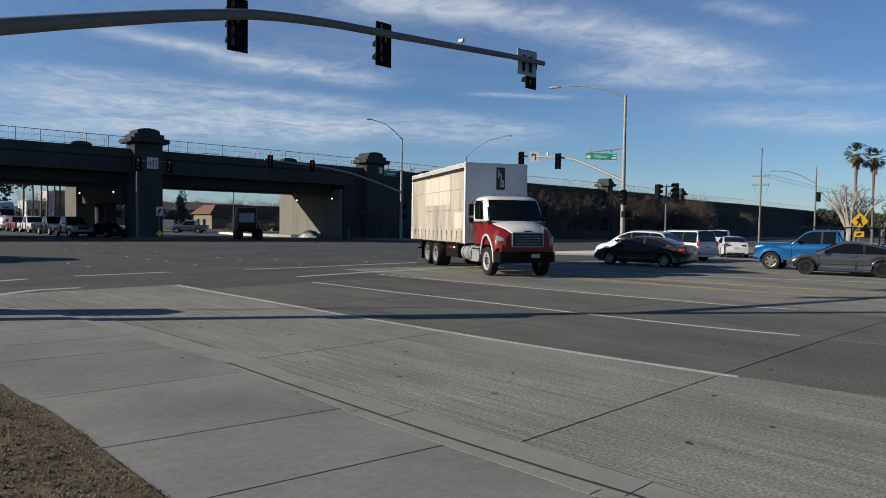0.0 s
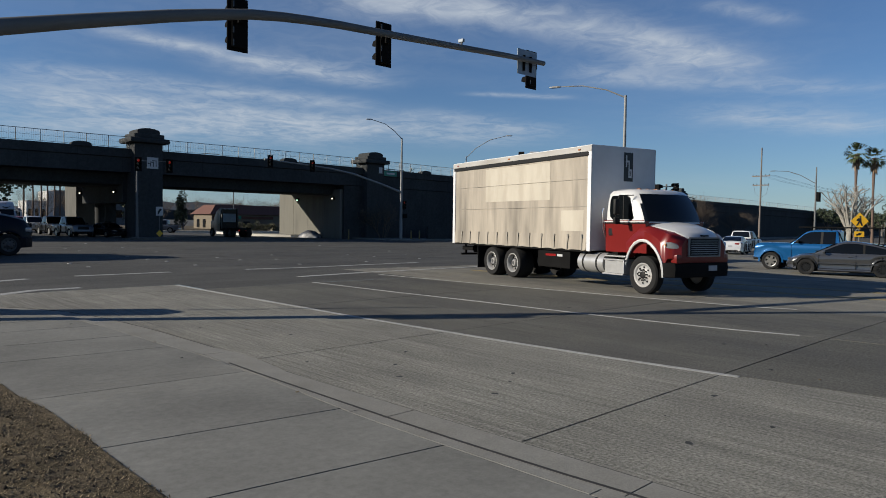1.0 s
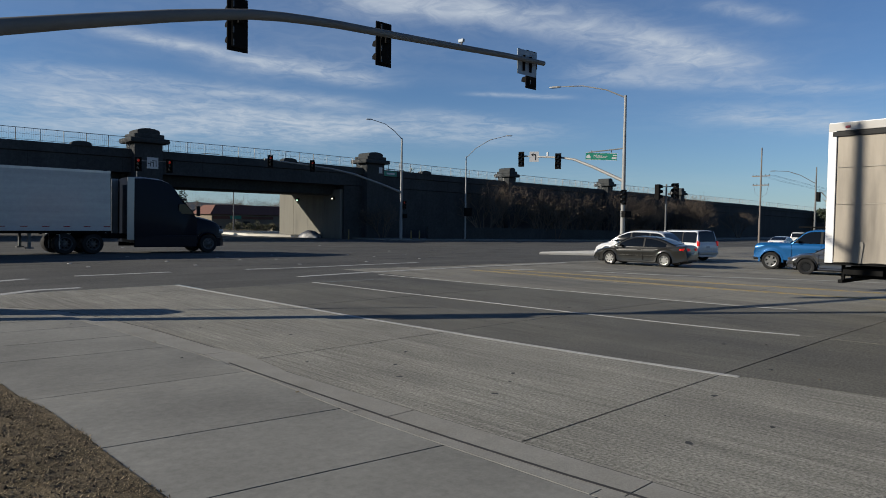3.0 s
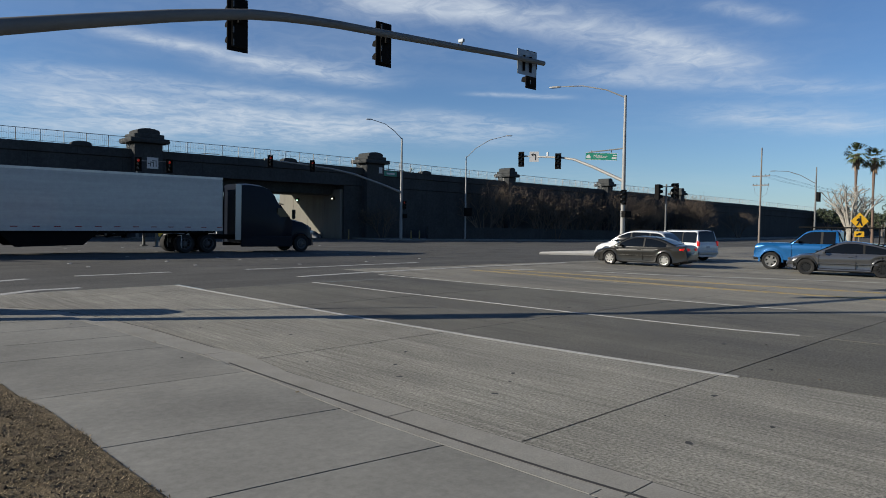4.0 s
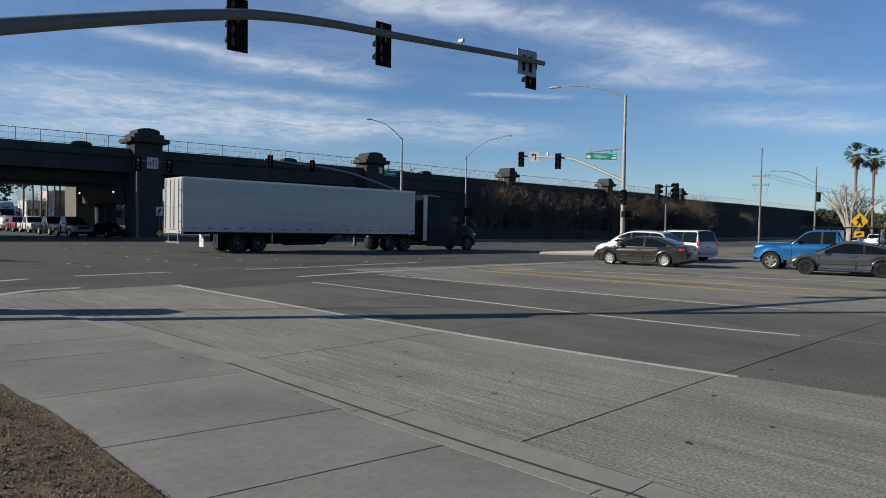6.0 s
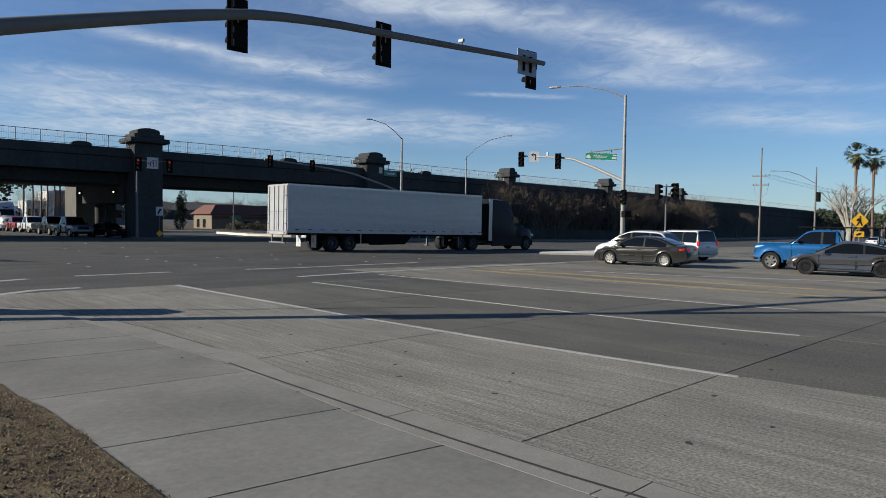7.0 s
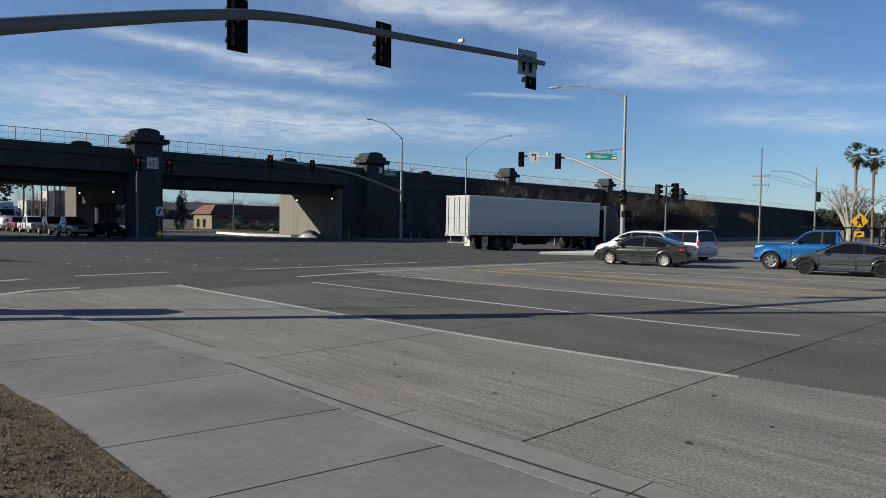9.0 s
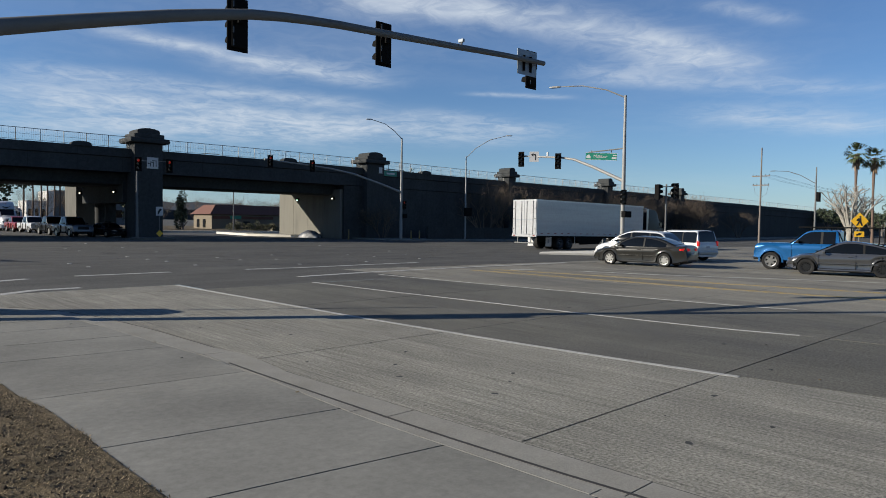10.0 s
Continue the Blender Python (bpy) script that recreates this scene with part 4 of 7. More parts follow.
def suv(m, label, col, rim, L=4.75, W=1.88, H=1.72, tail="tail", boxy=False, name="car", head="head", spokes=6, group="waiting cars"):
    v = thing(name, m, label, "car", group)
    r = 0.37
    ax = (L / 2 - 0.95, -L / 2 + 1.0)
    belt = 1.1
    e = -L / 2
    if boxy:
        top = ((e, 1.0), (e + 0.04, belt), (0.9, belt), (1.2, 1.1), (L / 2 - 0.35, 1.02), (L / 2 - 0.08, 0.9), (L / 2, 0.55))
        roof = ((e + 0.04, belt + 0.02), (e + 0.12, 1.5), (e + 0.22, H - 0.03), (e + 0.6, H), (-0.3, H), (0.35, H - 0.02), (0.62, H - 0.14), (1.2, 1.06))
        wins, screen, back = ((e + 0.18, e + 1.12), (e + 1.2, -0.1), (-0.02, 0.95)), (0.55, 1.14), (e + 0.045, e + 0.21)
    else:
        top = ((e, 0.9), (e + 0.06, belt), (0.9, belt - 0.02), (1.3, 1.04), (1.9, 0.93), (L / 2 - 0.15, 0.78), (L / 2, 0.5))
        roof = ((e + 0.08, belt + 0.02), (e + 0.3, 1.36), (e + 0.62, H - 0.1), (e + 1.2, H - 0.02), (-0.4, H), (0.1, H - 0.03), (0.5, H - 0.15), (0.95, 1.36), (1.45, 1.02))
        wins, screen, back = ((e + 0.45, e + 1.2), (e + 1.28, -0.05), (0.03, 1.15)), (0.5, 1.36), (e + 0.12, e + 0.55)
    part("body", body_loft(L, W, top, 0.27, [(a, r, r + 0.05) for a in ax], shoulder=0.86, nose=0.2, tail=0.08), col, v, smooth=True)
    seams(v, W, (1.05, -0.02, -1.0), 0.36, belt - 0.08)
    cabin(v, W, roof, belt - 0.02, col, screen, back, wins, tumble=0.12 if boxy else 0.18)
    for a in ax:
        for s in (1, -1):
            wheel(v, a, s * (W / 2 - 0.13), r, 0.235, rim, spokes)
    fittings(v, L, W, 0.78, 1.0 if not boxy else 1.05, tail=tail, head=head, mirror=(0.9, belt + 0.06), col=col, doors=(-0.1, -0.9), zh=0.95, tall=0.15 if boxy else 0.1)
    part("front_grille", one_box(L / 2 - 0.1, L / 2 + 0.006, -0.5, 0.5, 0.5, 0.7, bev=0.02), M["trim"], v)
    part("rear_bumper", one_box(-L / 2 - 0.08, -L / 2 + 0.2, -W / 2 + 0.1, W / 2 - 0.1, 0.42, 0.6, bev=0.05), M["trim"] if not boxy else P_SILVER, v)
    part("underbody", one_box(-L / 2 + 0.3, L / 2 - 0.3, -W / 2 + 0.13, W / 2 - 0.13, 0.22, 0.7), M["under"], v)
    for s in (1, -1):
        part("roof_rail", tube(bm_new(), [(e + 0.8, s * (W / 2 - 0.34), H - 0.04), (e + 0.95, s * (W / 2 - 0.34), H + 0.035), (0.0, s * (W / 2 - 0.34), H + 0.035), (0.15, s * (W / 2 - 0.34), H - 0.04)], 0.016, 6), M["trim"], v)
    return v


def pickup(m, label, col, rim, L=5.4, W=1.9, H=1.82, rack=False, tail="tail", head="head", name="pickup_truck", cab_rear=-1.0, lift=0.0, group="waiting cars", belt=1.2):
    v = thing(name, m, label, "pickup truck", group)
    r = 0.4 if belt < 1.25 else 0.415
    ax = (L / 2 - 0.8, -L / 2 + 1.15)
    top = ((-L / 2, belt), (0.9, belt), (1.2, belt - 0.02), (L / 2 - 0.4, belt - 0.02), (L / 2 - 0.12, belt - 0.05), (L / 2 - 0.04, belt - 0.12), (L / 2, 0.9))
    part("body", body_loft(L, W, top, 0.46, [(a, r, r + 0.09) for a in ax], floor=0.5, nose=0.06, tail=0.02, shoulder=0.9), col, v, smooth=True)
    roof = ((cab_rear, belt + 0.02), (cab_rear + 0.05, 1.5), (cab_rear + 0.14, H - 0.05), (cab_rear + 0.4, H), (-0.2, H), (0.2, H - 0.02), (0.5, H - 0.14), (0.85, 1.42 + (belt - 1.2) * 0.5), (1.25, belt - 0.08))
    cabin(v, W, roof, belt - 0.02, col, (0.48, 1.16), (cab_rear + 0.02, cab_rear + 0.12), ((cab_rear + 0.2, -0.3), (-0.2, 0.92)), tumble=0.17)
    seams(v, W, (1.0, -0.25, cab_rear + 0.1), 0.5, belt - 0.08)
    part("load_bed", one_box(-L / 2 + 0.08, cab_rear - 0.06, -W / 2 + 0.1, W / 2 - 0.1, belt - 0.1, belt + 0.04), M["under"], v)
    for s in (1, -1):
        part("bed_rail", one_box(-L / 2 + 0.02, cab_rear - 0.03, s * (W / 2 - 0.075) - 0.04, s * (W / 2 - 0.075) + 0.04, belt - 0.04, belt + 0.045, bev=0.02), M["trim"], v)
    part("tailgate", one_box(-L / 2 - 0.015, -L / 2 + 0.05, -W / 2 + 0.16, W / 2 - 0.16, 0.68, belt + 0.03, bev=0.02), col, v)
    part("rear_bumper", one_box(-L / 2 - 0.1, -L / 2 + 0.12, -W / 2 + 0.08, W / 2 - 0.08, 0.5, 0.66, bev=0.04), M["chrome"], v)
    part("front_grille", one_box(L / 2 - 0.12, L / 2 + 0.012, -0.5, 0.5, 0.72, 1.02, bev=0.03), M["trim"], v)
    part("front_bumper", one_box(L / 2 - 0.25, L / 2 + 0.05, -W / 2 + 0.12, W / 2 - 0.12, 0.46, 0.7, bev=0.06), M["trim"] if rack else col, v, smooth=True)
    part("underbody", one_box(-L / 2 + 0.3, L / 2 - 0.3, -W / 2 + 0.14, W / 2 - 0.14, 0.35, 0.85), M["under"], v)
    for a in ax:
        for s in (1, -1):
            wheel(v, a, s * (W / 2 - 0.13), r, 0.27, rim, 6)
            rows = []
            for q in range(17):
                t = math.pi * (q - 0.5) / 15
                rows.append([(a + ra * math.cos(t), s * yy, r + ra * math.sin(t)) for ra, yy in ((r + 0.075, W / 2 - 0.05), (r + 0.075, W / 2 + 0.03), (r + 0.15, W / 2 + 0.02), (r + 0.16, W / 2 - 0.05))])
            part("arch_flare", loft(bm_new(), rows), col, v, smooth=True)
    fittings(v, L, W, belt - 0.22, 1.0, tail=tail, head=head, mirror=(0.72, belt + 0.1), col=M["trim"], doors=(-0.1,), zh=1.0, plate=False, tall=0.16, lamp=0.07)
    if rack:
        # ladder rack and bed bar
        for s in (1, -1):
            part("rack_rail", tube(bm_new(), [(-L / 2 + 0.1, s * 0.75, H + 0.12), (0.75, s * 0.75, H + 0.12)], 0.035, 6), M["dark"], v)
            for x in (-L / 2 + 0.2, cab_rear - 0.15):
                part("rack_post", tube(bm_new(), [(x, s * 0.8, belt), (x, s * 0.75, H + 0.12)], 0.03, 6), M["dark"], v)
        for x in (-L / 2 + 0.2, cab_rear - 0.15, 0.4):
            part("rack_bar", tube(bm_new(), [(x, -0.8, H + 0.12), (x, 0.8, H + 0.12)], 0.03, 6), M["dark"], v)
        for s in (1, -1):
            for x in (-0.6, 0.2):
                part("rack_foot", tube(bm_new(), [(x, s * 0.66, H - 0.02), (x, s * 0.75, H + 0.12)], 0.025, 6), M["dark"], v)
    return v


def at(x, y, rz, z=None):
    return pose(x, y, gz(x) if z is None else z, 0, 0, rz)


# ---- traffic that moves: the curtain-sided truck, the semi and its trailer ----
TRK_RAIL = mat("grimy_white_rail", (0.36, 0.35, 0.33), 0.55, spec=0.3, var=0.15, scale=3, dirt=(0.22, 0.2, 0.17), dscale=1.5, damt=0.8, stretch=(0.4, 1, 1))
TRK_WHITE = mat("truck_white_paint", (0.56, 0.56, 0.56), 0.5, spec=0.3, var=0.08, scale=2, dirt=(0.42, 0.41, 0.39), dscale=0.9, damt=0.4)
CAB_WHITE = paint("cab_white_paint", (0.5, 0.5, 0.49), dirt=(0.4, 0.39, 0.37))
TRK_RED = paint("truck_red_paint", (0.135, 0.009, 0.008), dirt=(0.085, 0.01, 0.009), coat=0.25, spec=0.25)
CURTAIN = mat("stained_curtain", (0.32, 0.285, 0.235), 0.85, spec=0.2, var=0.24, scale=0.9, bump=0.12, bscale=5, dirt=(0.155, 0.14, 0.118), dscale=0.75, damt=0.95, stretch=(2.2, 1, 0.35))
CLEAN = mat("cleaner_curtain", (0.42, 0.385, 0.32), 0.85, spec=0.2, var=0.1, scale=1.0, bump=0.1, bscale=5, dirt=(0.26, 0.225, 0.175), dscale=1.2, damt=0.5, stretch=(1.3, 1, 0.45))
TRAILER = mat("trailer_white_sheet", (0.33, 0.34, 0.35), 0.3, spec=0.5, coat=0.35, var=0.1, scale=1.5, dirt=(0.26, 0.265, 0.27), dscale=0.5, damt=0.6, stretch=(0.15, 1, 3.0), speck=0.08, sscale=5)
STRAP = mat("webbing_strap", (0.24, 0.22, 0.185), 0.8, var=0.2)
ALU = mat("polished_aluminium", (0.45, 0.45, 0.44), 0.35, 0.6, var=0.12, scale=5, dirt=(0.35, 0.34, 0.32), dscale=3, damt=0.4)


def side_panel(bm, pts, y, th):
    """A plate with outline pts (x, z) on the plane y, th thick."""
    return prism(bm, pts, y, y + th, "y")


def truck_arch(x):
    """Lower edge of the front wing over the wheel."""
    u = (x - 6.26) / 0.66
    return 0.5 + 0.9 * math.sqrt(1 - u * u) if abs(u) < 1 else 0.5


def box_truck():
    v = thing("box_truck", pose(20.84, 20.49, 0, 0, 0, -118), "red and white box truck with stained beige side curtains", "truck")
    # body
    part("box_front", one_box(4.33, 4.41, -1.27, 1.27, 1.1, 3.93, bev=0.02), TRK_WHITE, v)
    part("box_floor", one_box(-3.49, 4.36, -1.25, 1.25, 1.05, 1.2), M["under"], v)
    part("box_roof", one_box(-3.49, 4.41, -1.27, 1.27, 3.9, 3.97, bev=0.02), TRK_WHITE, v)
    part("rear_door", one_box(-3.49, -3.44, -1.2, 1.2, 1.15, 3.88), TRK_WHITE, v)
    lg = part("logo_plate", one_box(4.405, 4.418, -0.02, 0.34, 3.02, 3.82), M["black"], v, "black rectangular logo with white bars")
    for y0, y1, z0, z1 in ((0.05, 0.095, 3.42, 3.74), (0.097, 0.155, 3.55, 3.6), (0.157, 0.2, 3.12, 3.6), (0.202, 0.245, 3.12, 3.17), (0.247, 0.29, 3.12, 3.36), (0.202, 0.245, 3.31, 3.36)):
        part("logo_bar", one_box(4.416, 4.424, y0, y1, z0, z1), M["white_sign"], lg)
    for s in (-1, 1):
        # curtain with gentle folds
        nx, nz = 60, 14
        rows = []
        for i in range(nx + 1):
            x = -3.3 + 7.55 * i / nx
            ring = [(x, s * 1.24, 1.5)]
            for k in range(nz + 1):
                z = 1.5 + 2.24 * k / nz
                d = 0.008 * noise.noise((x * 1.6, s * 4, z * 0.5)) + 0.005 * math.sin(x * 5.1) * (1 - k / nz)
                ring.append((x, s * (1.262 + d), z))
            ring.append((x, s * 1.24, 3.74))
            rows.append(ring)
        c = part("side_curtain", loft(bm_new(), rows), CURTAIN, v, "stained beige side curtain with seams", smooth=True)
        rows = []
        for i in range(85):
            x = -3.3 + 7.55 * i / 84
            zl = 1.09 + 0.022 * abs(math.sin((x + 2.75) / 0.62 * math.pi)) + 0.015 * noise.noise((x * 3, s, 2))
            d = 0.012 * math.sin((x + 2.75) / 0.62 * 2 * math.pi)
            rows.append([(x, s * 1.262, 1.53), (x, s * 1.276, 1.53), (x, s * (1.29 + d), zl), (x, s * (1.282 + d), zl)])
        part("curtain_skirt", loft(bm_new(), rows), CURTAIN, c, smooth=True)
        for x0, x1, z0, z1 in ((-1.1, 2.55, 2.52, 3.62), (3.1, 4.1, 1.62, 2.2)):
            rows = []
            for i in range(41):
                x = x0 + (x1 - x0) * i / 40
                rows.append([(x, s * (1.266 + 0.008 * noise.noise((x * 1.6, s * 4, z * 0.5)) + 0.005 * math.sin(x * 5.1) * (1 - (z - 1.5) / 2.24)), z) for z in [z0 + (z1 - z0) * k / 8 for k in range(9)]])
            part("curtain_patch", loft(bm_new(), rows, close=False, caps=False), CLEAN, c, "paler cleaner rectangle of curtain", smooth=True)
        for z in (2.3, 3.05):
            part("curtain_seam", one_box(-3.3, 4.25, s * 1.276 - 0.004, s * 1.276 + 0.004, z - 0.005, z + 0.005), STRAP, c)
        for k in range(12):
            x = -2.75 + 0.62 * k
            part("strap", one_box(x - 0.022, x + 0.022, s * 1.308 - 0.005, s * 1.308 + 0.005, 1.1, 1.5, m=Matrix.Translation((x, 0, 1.3)) @ Matrix.Rotation(random.uniform(-0.15, 0.15), 4, "Y") @ Matrix.Translation((-x, 0, -1.3))), STRAP, v)
            part("buckle", one_box(x - 0.028, x + 0.028, s * 1.3 - 0.012, s * 1.3 + 0.012, 1.44, 1.53, bev=0.006), STRAP, v)
        part("top_rail", one_box(-3.49, 4.41, s * 1.272 - 0.022, s * 1.272 + 0.022, 3.79, 3.95, bev=0.012), TRK_RAIL, v)
        part("curtain_track", one_box(-3.4, 4.3, s * 1.285 - 0.02, s * 1.285 + 0.02, 3.68, 3.78, bev=0.008), M["trim"], v, "dark curtain runner track")
        for x0, x1 in ((-3.49, -3.32), (4.26, 4.41)):
            part("corner_post", one_box(x0, x1, s * 1.26 - 0.03, s * 1.26 + 0.03, 1.08, 3.9, bev=0.01), TRK_WHITE, v)
        for x in (-3.1, 0.4, 3.9):
            part("marker_lamp", one_box(x - 0.05, x + 0.05, s * 1.3 - 0.01, s * 1.3 + 0.01, 3.84, 3.89, bev=0.008), M["amber"] if x > -3 else M["tail"], v)
        part("side_rail", one_box(-3.45, 4.35, s * 1.24 - 0.03, s * 1.24 + 0.03, 1.08, 1.2, bev=0.01), M["under"], v)
        part("frame_rail", one_box(-3.2, 7.2, s * 0.43 - 0.045, s * 0.43 + 0.045, 0.72, 1.0), M["under"], v)
        part("mud_flap", one_box(-1.58, -1.555, s * 0.95 - 0.33, s * 0.95 + 0.33, 0.22, 1.05), M["trim"], v)
    part("underride_bar", one_box(-3.3, -3.2, -1.0, 1.0, 0.62, 0.7, bev=0.01), M["under"], v)
    for y in (-0.8, 0.8):
        part("underride_post", one_box(-3.28, -3.22, y - 0.04, y + 0.04, 0.66, 1.1), M["under"], v)
    part("tail_lift", one_box(-3.2, -2.4, -1.0, 1.0, 0.82, 0.98, bev=0.02), M["under"], v)
    # boxes and tanks slung under the body
    for s in (-1, 1):
        tb = part("tool_box", one_box(1.95, 3.5, s * 1.0 - 0.22, s * 1.0 + 0.22, 0.5, 1.02, bev=0.02), M["dark"], v, "black underslung tool box")
        part("tool_box_badge", one_box(2.35, 2.85, s * 1.222 - 0.004, s * 1.222 + 0.004, 0.86, 0.93), M["tail"], tb)
        part("tool_box_badge", one_box(2.9, 3.15, s * 1.222 - 0.004, s * 1.222 + 0.004, 0.86, 0.93), M["white_sign"], tb)
        tk = part("fuel_tank", tube(bm_new(), [(3.82, s * 0.92, 0.75), (4.86, s * 0.92, 0.75)], 0.3, 20), ALU, v, smooth=True)
        for x in (4.05, 4.6):
            part("tank_strap", tube(bm_new(), [(x - 0.03, s * 0.92, 0.75), (x + 0.03, s * 0.92, 0.75)], 0.306, 20), M["trim"], tk)
        part("step_box", one_box(4.9, 5.62, s * 0.95 - 0.22, s * 0.95 + 0.22, 0.5, 0.86, bev=0.02), ALU, v)
        part("step_tread", one_box(4.88, 5.66, s * 1.02 - 0.22, s * 1.02 + 0.22, 0.46, 0.5, bev=0.008), ALU, v)
        part("step_tread", one_box(4.9, 5.66, s * 0.98 - 0.2, s * 0.98 + 0.2, 0.96, 1.0, bev=0.008), ALU, v)
        part("step_tread", one_box(4.9, 5.66, s * 1.0 - 0.21, s * 1.0 + 0.21, 0.86, 0.9, bev=0.008), ALU, v)
    # cab: red doors below, white above
    rows = [[(x, y, z) for y, z in ((-1.05, 1.1), (-1.06, 1.5), (-1.045, 1.9), (1.045, 1.9), (1.06, 1.5), (1.05, 1.1))] for x in (4.8, 4.86, 6.0, 6.3)]
    part("lower_cab", loft(bm_new(), rows), TRK_RED, v, smooth=True)
    rows = []
    for z, x0, x1, w in ((1.86, 4.82, 6.42, 1.045), (2.1, 4.82, 6.32, 1.035), (2.4, 4.84, 6.16, 1.015), (2.6, 4.86, 6.02, 0.985), (2.69, 4.92, 5.9, 0.93), (2.735, 5.05, 5.7, 0.8)):
        rows.append([(x0, -w + 0.12, z), (x0 + 0.08, -w, z), (x1 - 0.3, -w, z), (x1 - 0.12, -w * 0.9, z), (x1, -w * 0.5, z), (x1 + 0.03, 0, z), (x1, w * 0.5, z), (x1 - 0.12, w * 0.9, z), (x1 - 0.3, w, z), (x0 + 0.08, w, z), (x0, w - 0.12, z)])
    part("upper_cab", loft(bm_new(), rows), CAB_WHITE, v, smooth=True)
    # windscreen follows the bowed front
    bm = bm_new()
    gr = []
    for z, x1, w in ((1.9, 6.40, 1.04), (2.1, 6.32, 1.03), (2.4, 6.16, 1.0), (2.6, 6.02, 0.965)):
        gr.append([(x1 - 0.19 + 0.012, -w * 0.945, z), (x1 - 0.12 + 0.012, -w * 0.905, z), (x1 + 0.014, -w * 0.5, z), (x1 + 0.045, 0, z), (x1 + 0.014, w * 0.5, z), (x1 - 0.12 + 0.012, w * 0.905, z), (x1 - 0.19 + 0.012, w * 0.945, z)])
    ws = loft(bm, gr, close=False, caps=False)
    part("windscreen", ws, M["glass"], v, smooth=True)
    for s in (-1, 1):
        y = s * 1.036
        part("side_window", prism(bm_new(), [(5.02, 2.02), (5.0, 2.2), (5.02, 2.46), (5.1, 2.56), (5.6, 2.57), (5.72, 2.5), (5.9, 1.98), (5.84, 1.94), (5.1, 1.95)], min(y - s * 0.05, y + s * 0.002), max(y - s * 0.05, y + s * 0.002), "y"), M["glass"], v)
        part("window_bar", one_box(5.5, 5.53, s * 1.038 - 0.008, s * 1.038 + 0.008, 1.96, 2.56), M["trim"], v)
        for z0, z1, m in ((1.84, 1.87, M["trim"]), (1.875, 1.905, CAB_WHITE), (1.91, 1.925, TRK_RED)):
            part("stripe", one_box(4.83, 6.3, s * 1.058 - 0.006, s * 1.058 + 0.006, z0, z1), m, v)
        part("door_handle", one_box(4.92, 5.08, s * 1.06 - 0.02, s * 1.06 + 0.02, 1.52, 1.72, bev=0.03), M["trim"], v)
        part("grab_rail", tube(bm_new(), [(4.8, s * 1.1, 1.5), (4.79, s * 1.13, 1.6), (4.8, s * 1.13, 2.1), (4.82, s * 1.1, 2.25)], 0.018, 6), M["chrome"], v)
        mr = part("mirror", one_box(5.6, 5.7, s * 1.4 - 0.09, s * 1.4 + 0.09, 2.06, 2.46, bev=0.04), M["trim"], v, smooth=True)
        part("convex_mirror", one_box(5.6, 5.7, s * 1.4 - 0.09, s * 1.4 + 0.09, 1.82, 2.0, bev=0.04), M["trim"], mr, smooth=True)
        part("mirror_arm", tube(bm_new(), [(5.85, s * 1.02, 2.56), (5.7, s * 1.36, 2.55), (5.62, s * 1.42, 2.3), (5.62, s * 1.42, 1.85), (5.8, s * 1.05, 1.8)], 0.014, 6), M["trim"], mr)
        # wing with wheel opening
        rows = []
        n = 40
        for i in range(n + 1):
            x = 5.6 + (7.52 - 5.6) * i / n
            lo = max(truck_arch(x), lerp(((5.6, 1.12), (5.75, 0.75), (6.9, 0.72), (7.1, 0.98), (7.52, 1.0)), x) if abs(x - 6.26) > 0.6 else 0)
            ze = lerp(((5.6, 1.5), (6.1, 1.78), (6.3, 1.8), (7.52, 1.5)), x)
            yo = lerp(((5.6, 1.07), (5.9, 1.12), (6.6, 1.16), (7.0, 1.12), (7.3, 1.0), (7.52, 0.82)), x)
            yi = lerp(((5.6, 1.0), (6.2, 0.98), (7.52, 0.58)), x)
            lo = min(lo, ze - 0.06)
            rows.append([(x, s * yi, ze), (x, s * (yi * 0.45 + yo * 0.55), ze - 0.05 * min(1, (ze - lo) * 2)), (x, s * yo, lo + (ze - lo) * 0.62), (x, s * yo, lo + 0.02), (x, s * (yo - 0.03), lo), (x, s * (yi - 0.12), lo), (x, s * (yi - 0.12), ze - 0.02)])
        part("wing", loft(bm_new(), rows), TRK_RED, v, smooth=True)
        arc = []
        for k in range(15):
            t = math.pi * k / 14
            x = 6.26 + 0.69 * math.cos(t)
            arc.append((x, s * (lerp(((5.6, 1.07), (5.9, 1.12), (6.6, 1.16), (7.0, 1.12)), x) + 0.012), 0.5 + 0.93 * math.sin(t)))
        part("wing_lip", tube(bm_new(), arc, 0.04, 6), CAB_WHITE, v, "white painted wheel arch lip", smooth=True)
        rows = []
        for x, zc, zh, d in ((6.98, 1.33, 0.02, 0.008), (7.06, 1.335, 0.07, 0.015), (7.22, 1.33, 0.075, 0.015), (7.36, 1.31, 0.06, 0.012), (7.44, 1.29, 0.03, 0.0)):
            yo = lerp(((6.6, 1.16), (7.0, 1.12), (7.3, 1.0), (7.52, 0.82)), x)
            rows.append([(x, s * (yo + d), zc + zh), (x, s * (yo + d), zc - zh), (x, s * (yo - 0.1), zc - zh), (x, s * (yo - 0.1), zc + zh)])
        hl = part("headlight", loft(bm_new(), rows), M["head"], v, smooth=True)
        part("turn_lamp", one_box(7.0, 7.07, s * 1.12 - 0.02, s * 1.12 + 0.016, 1.3, 1.37, bev=0.01), M["amber"], hl)
        rows = []
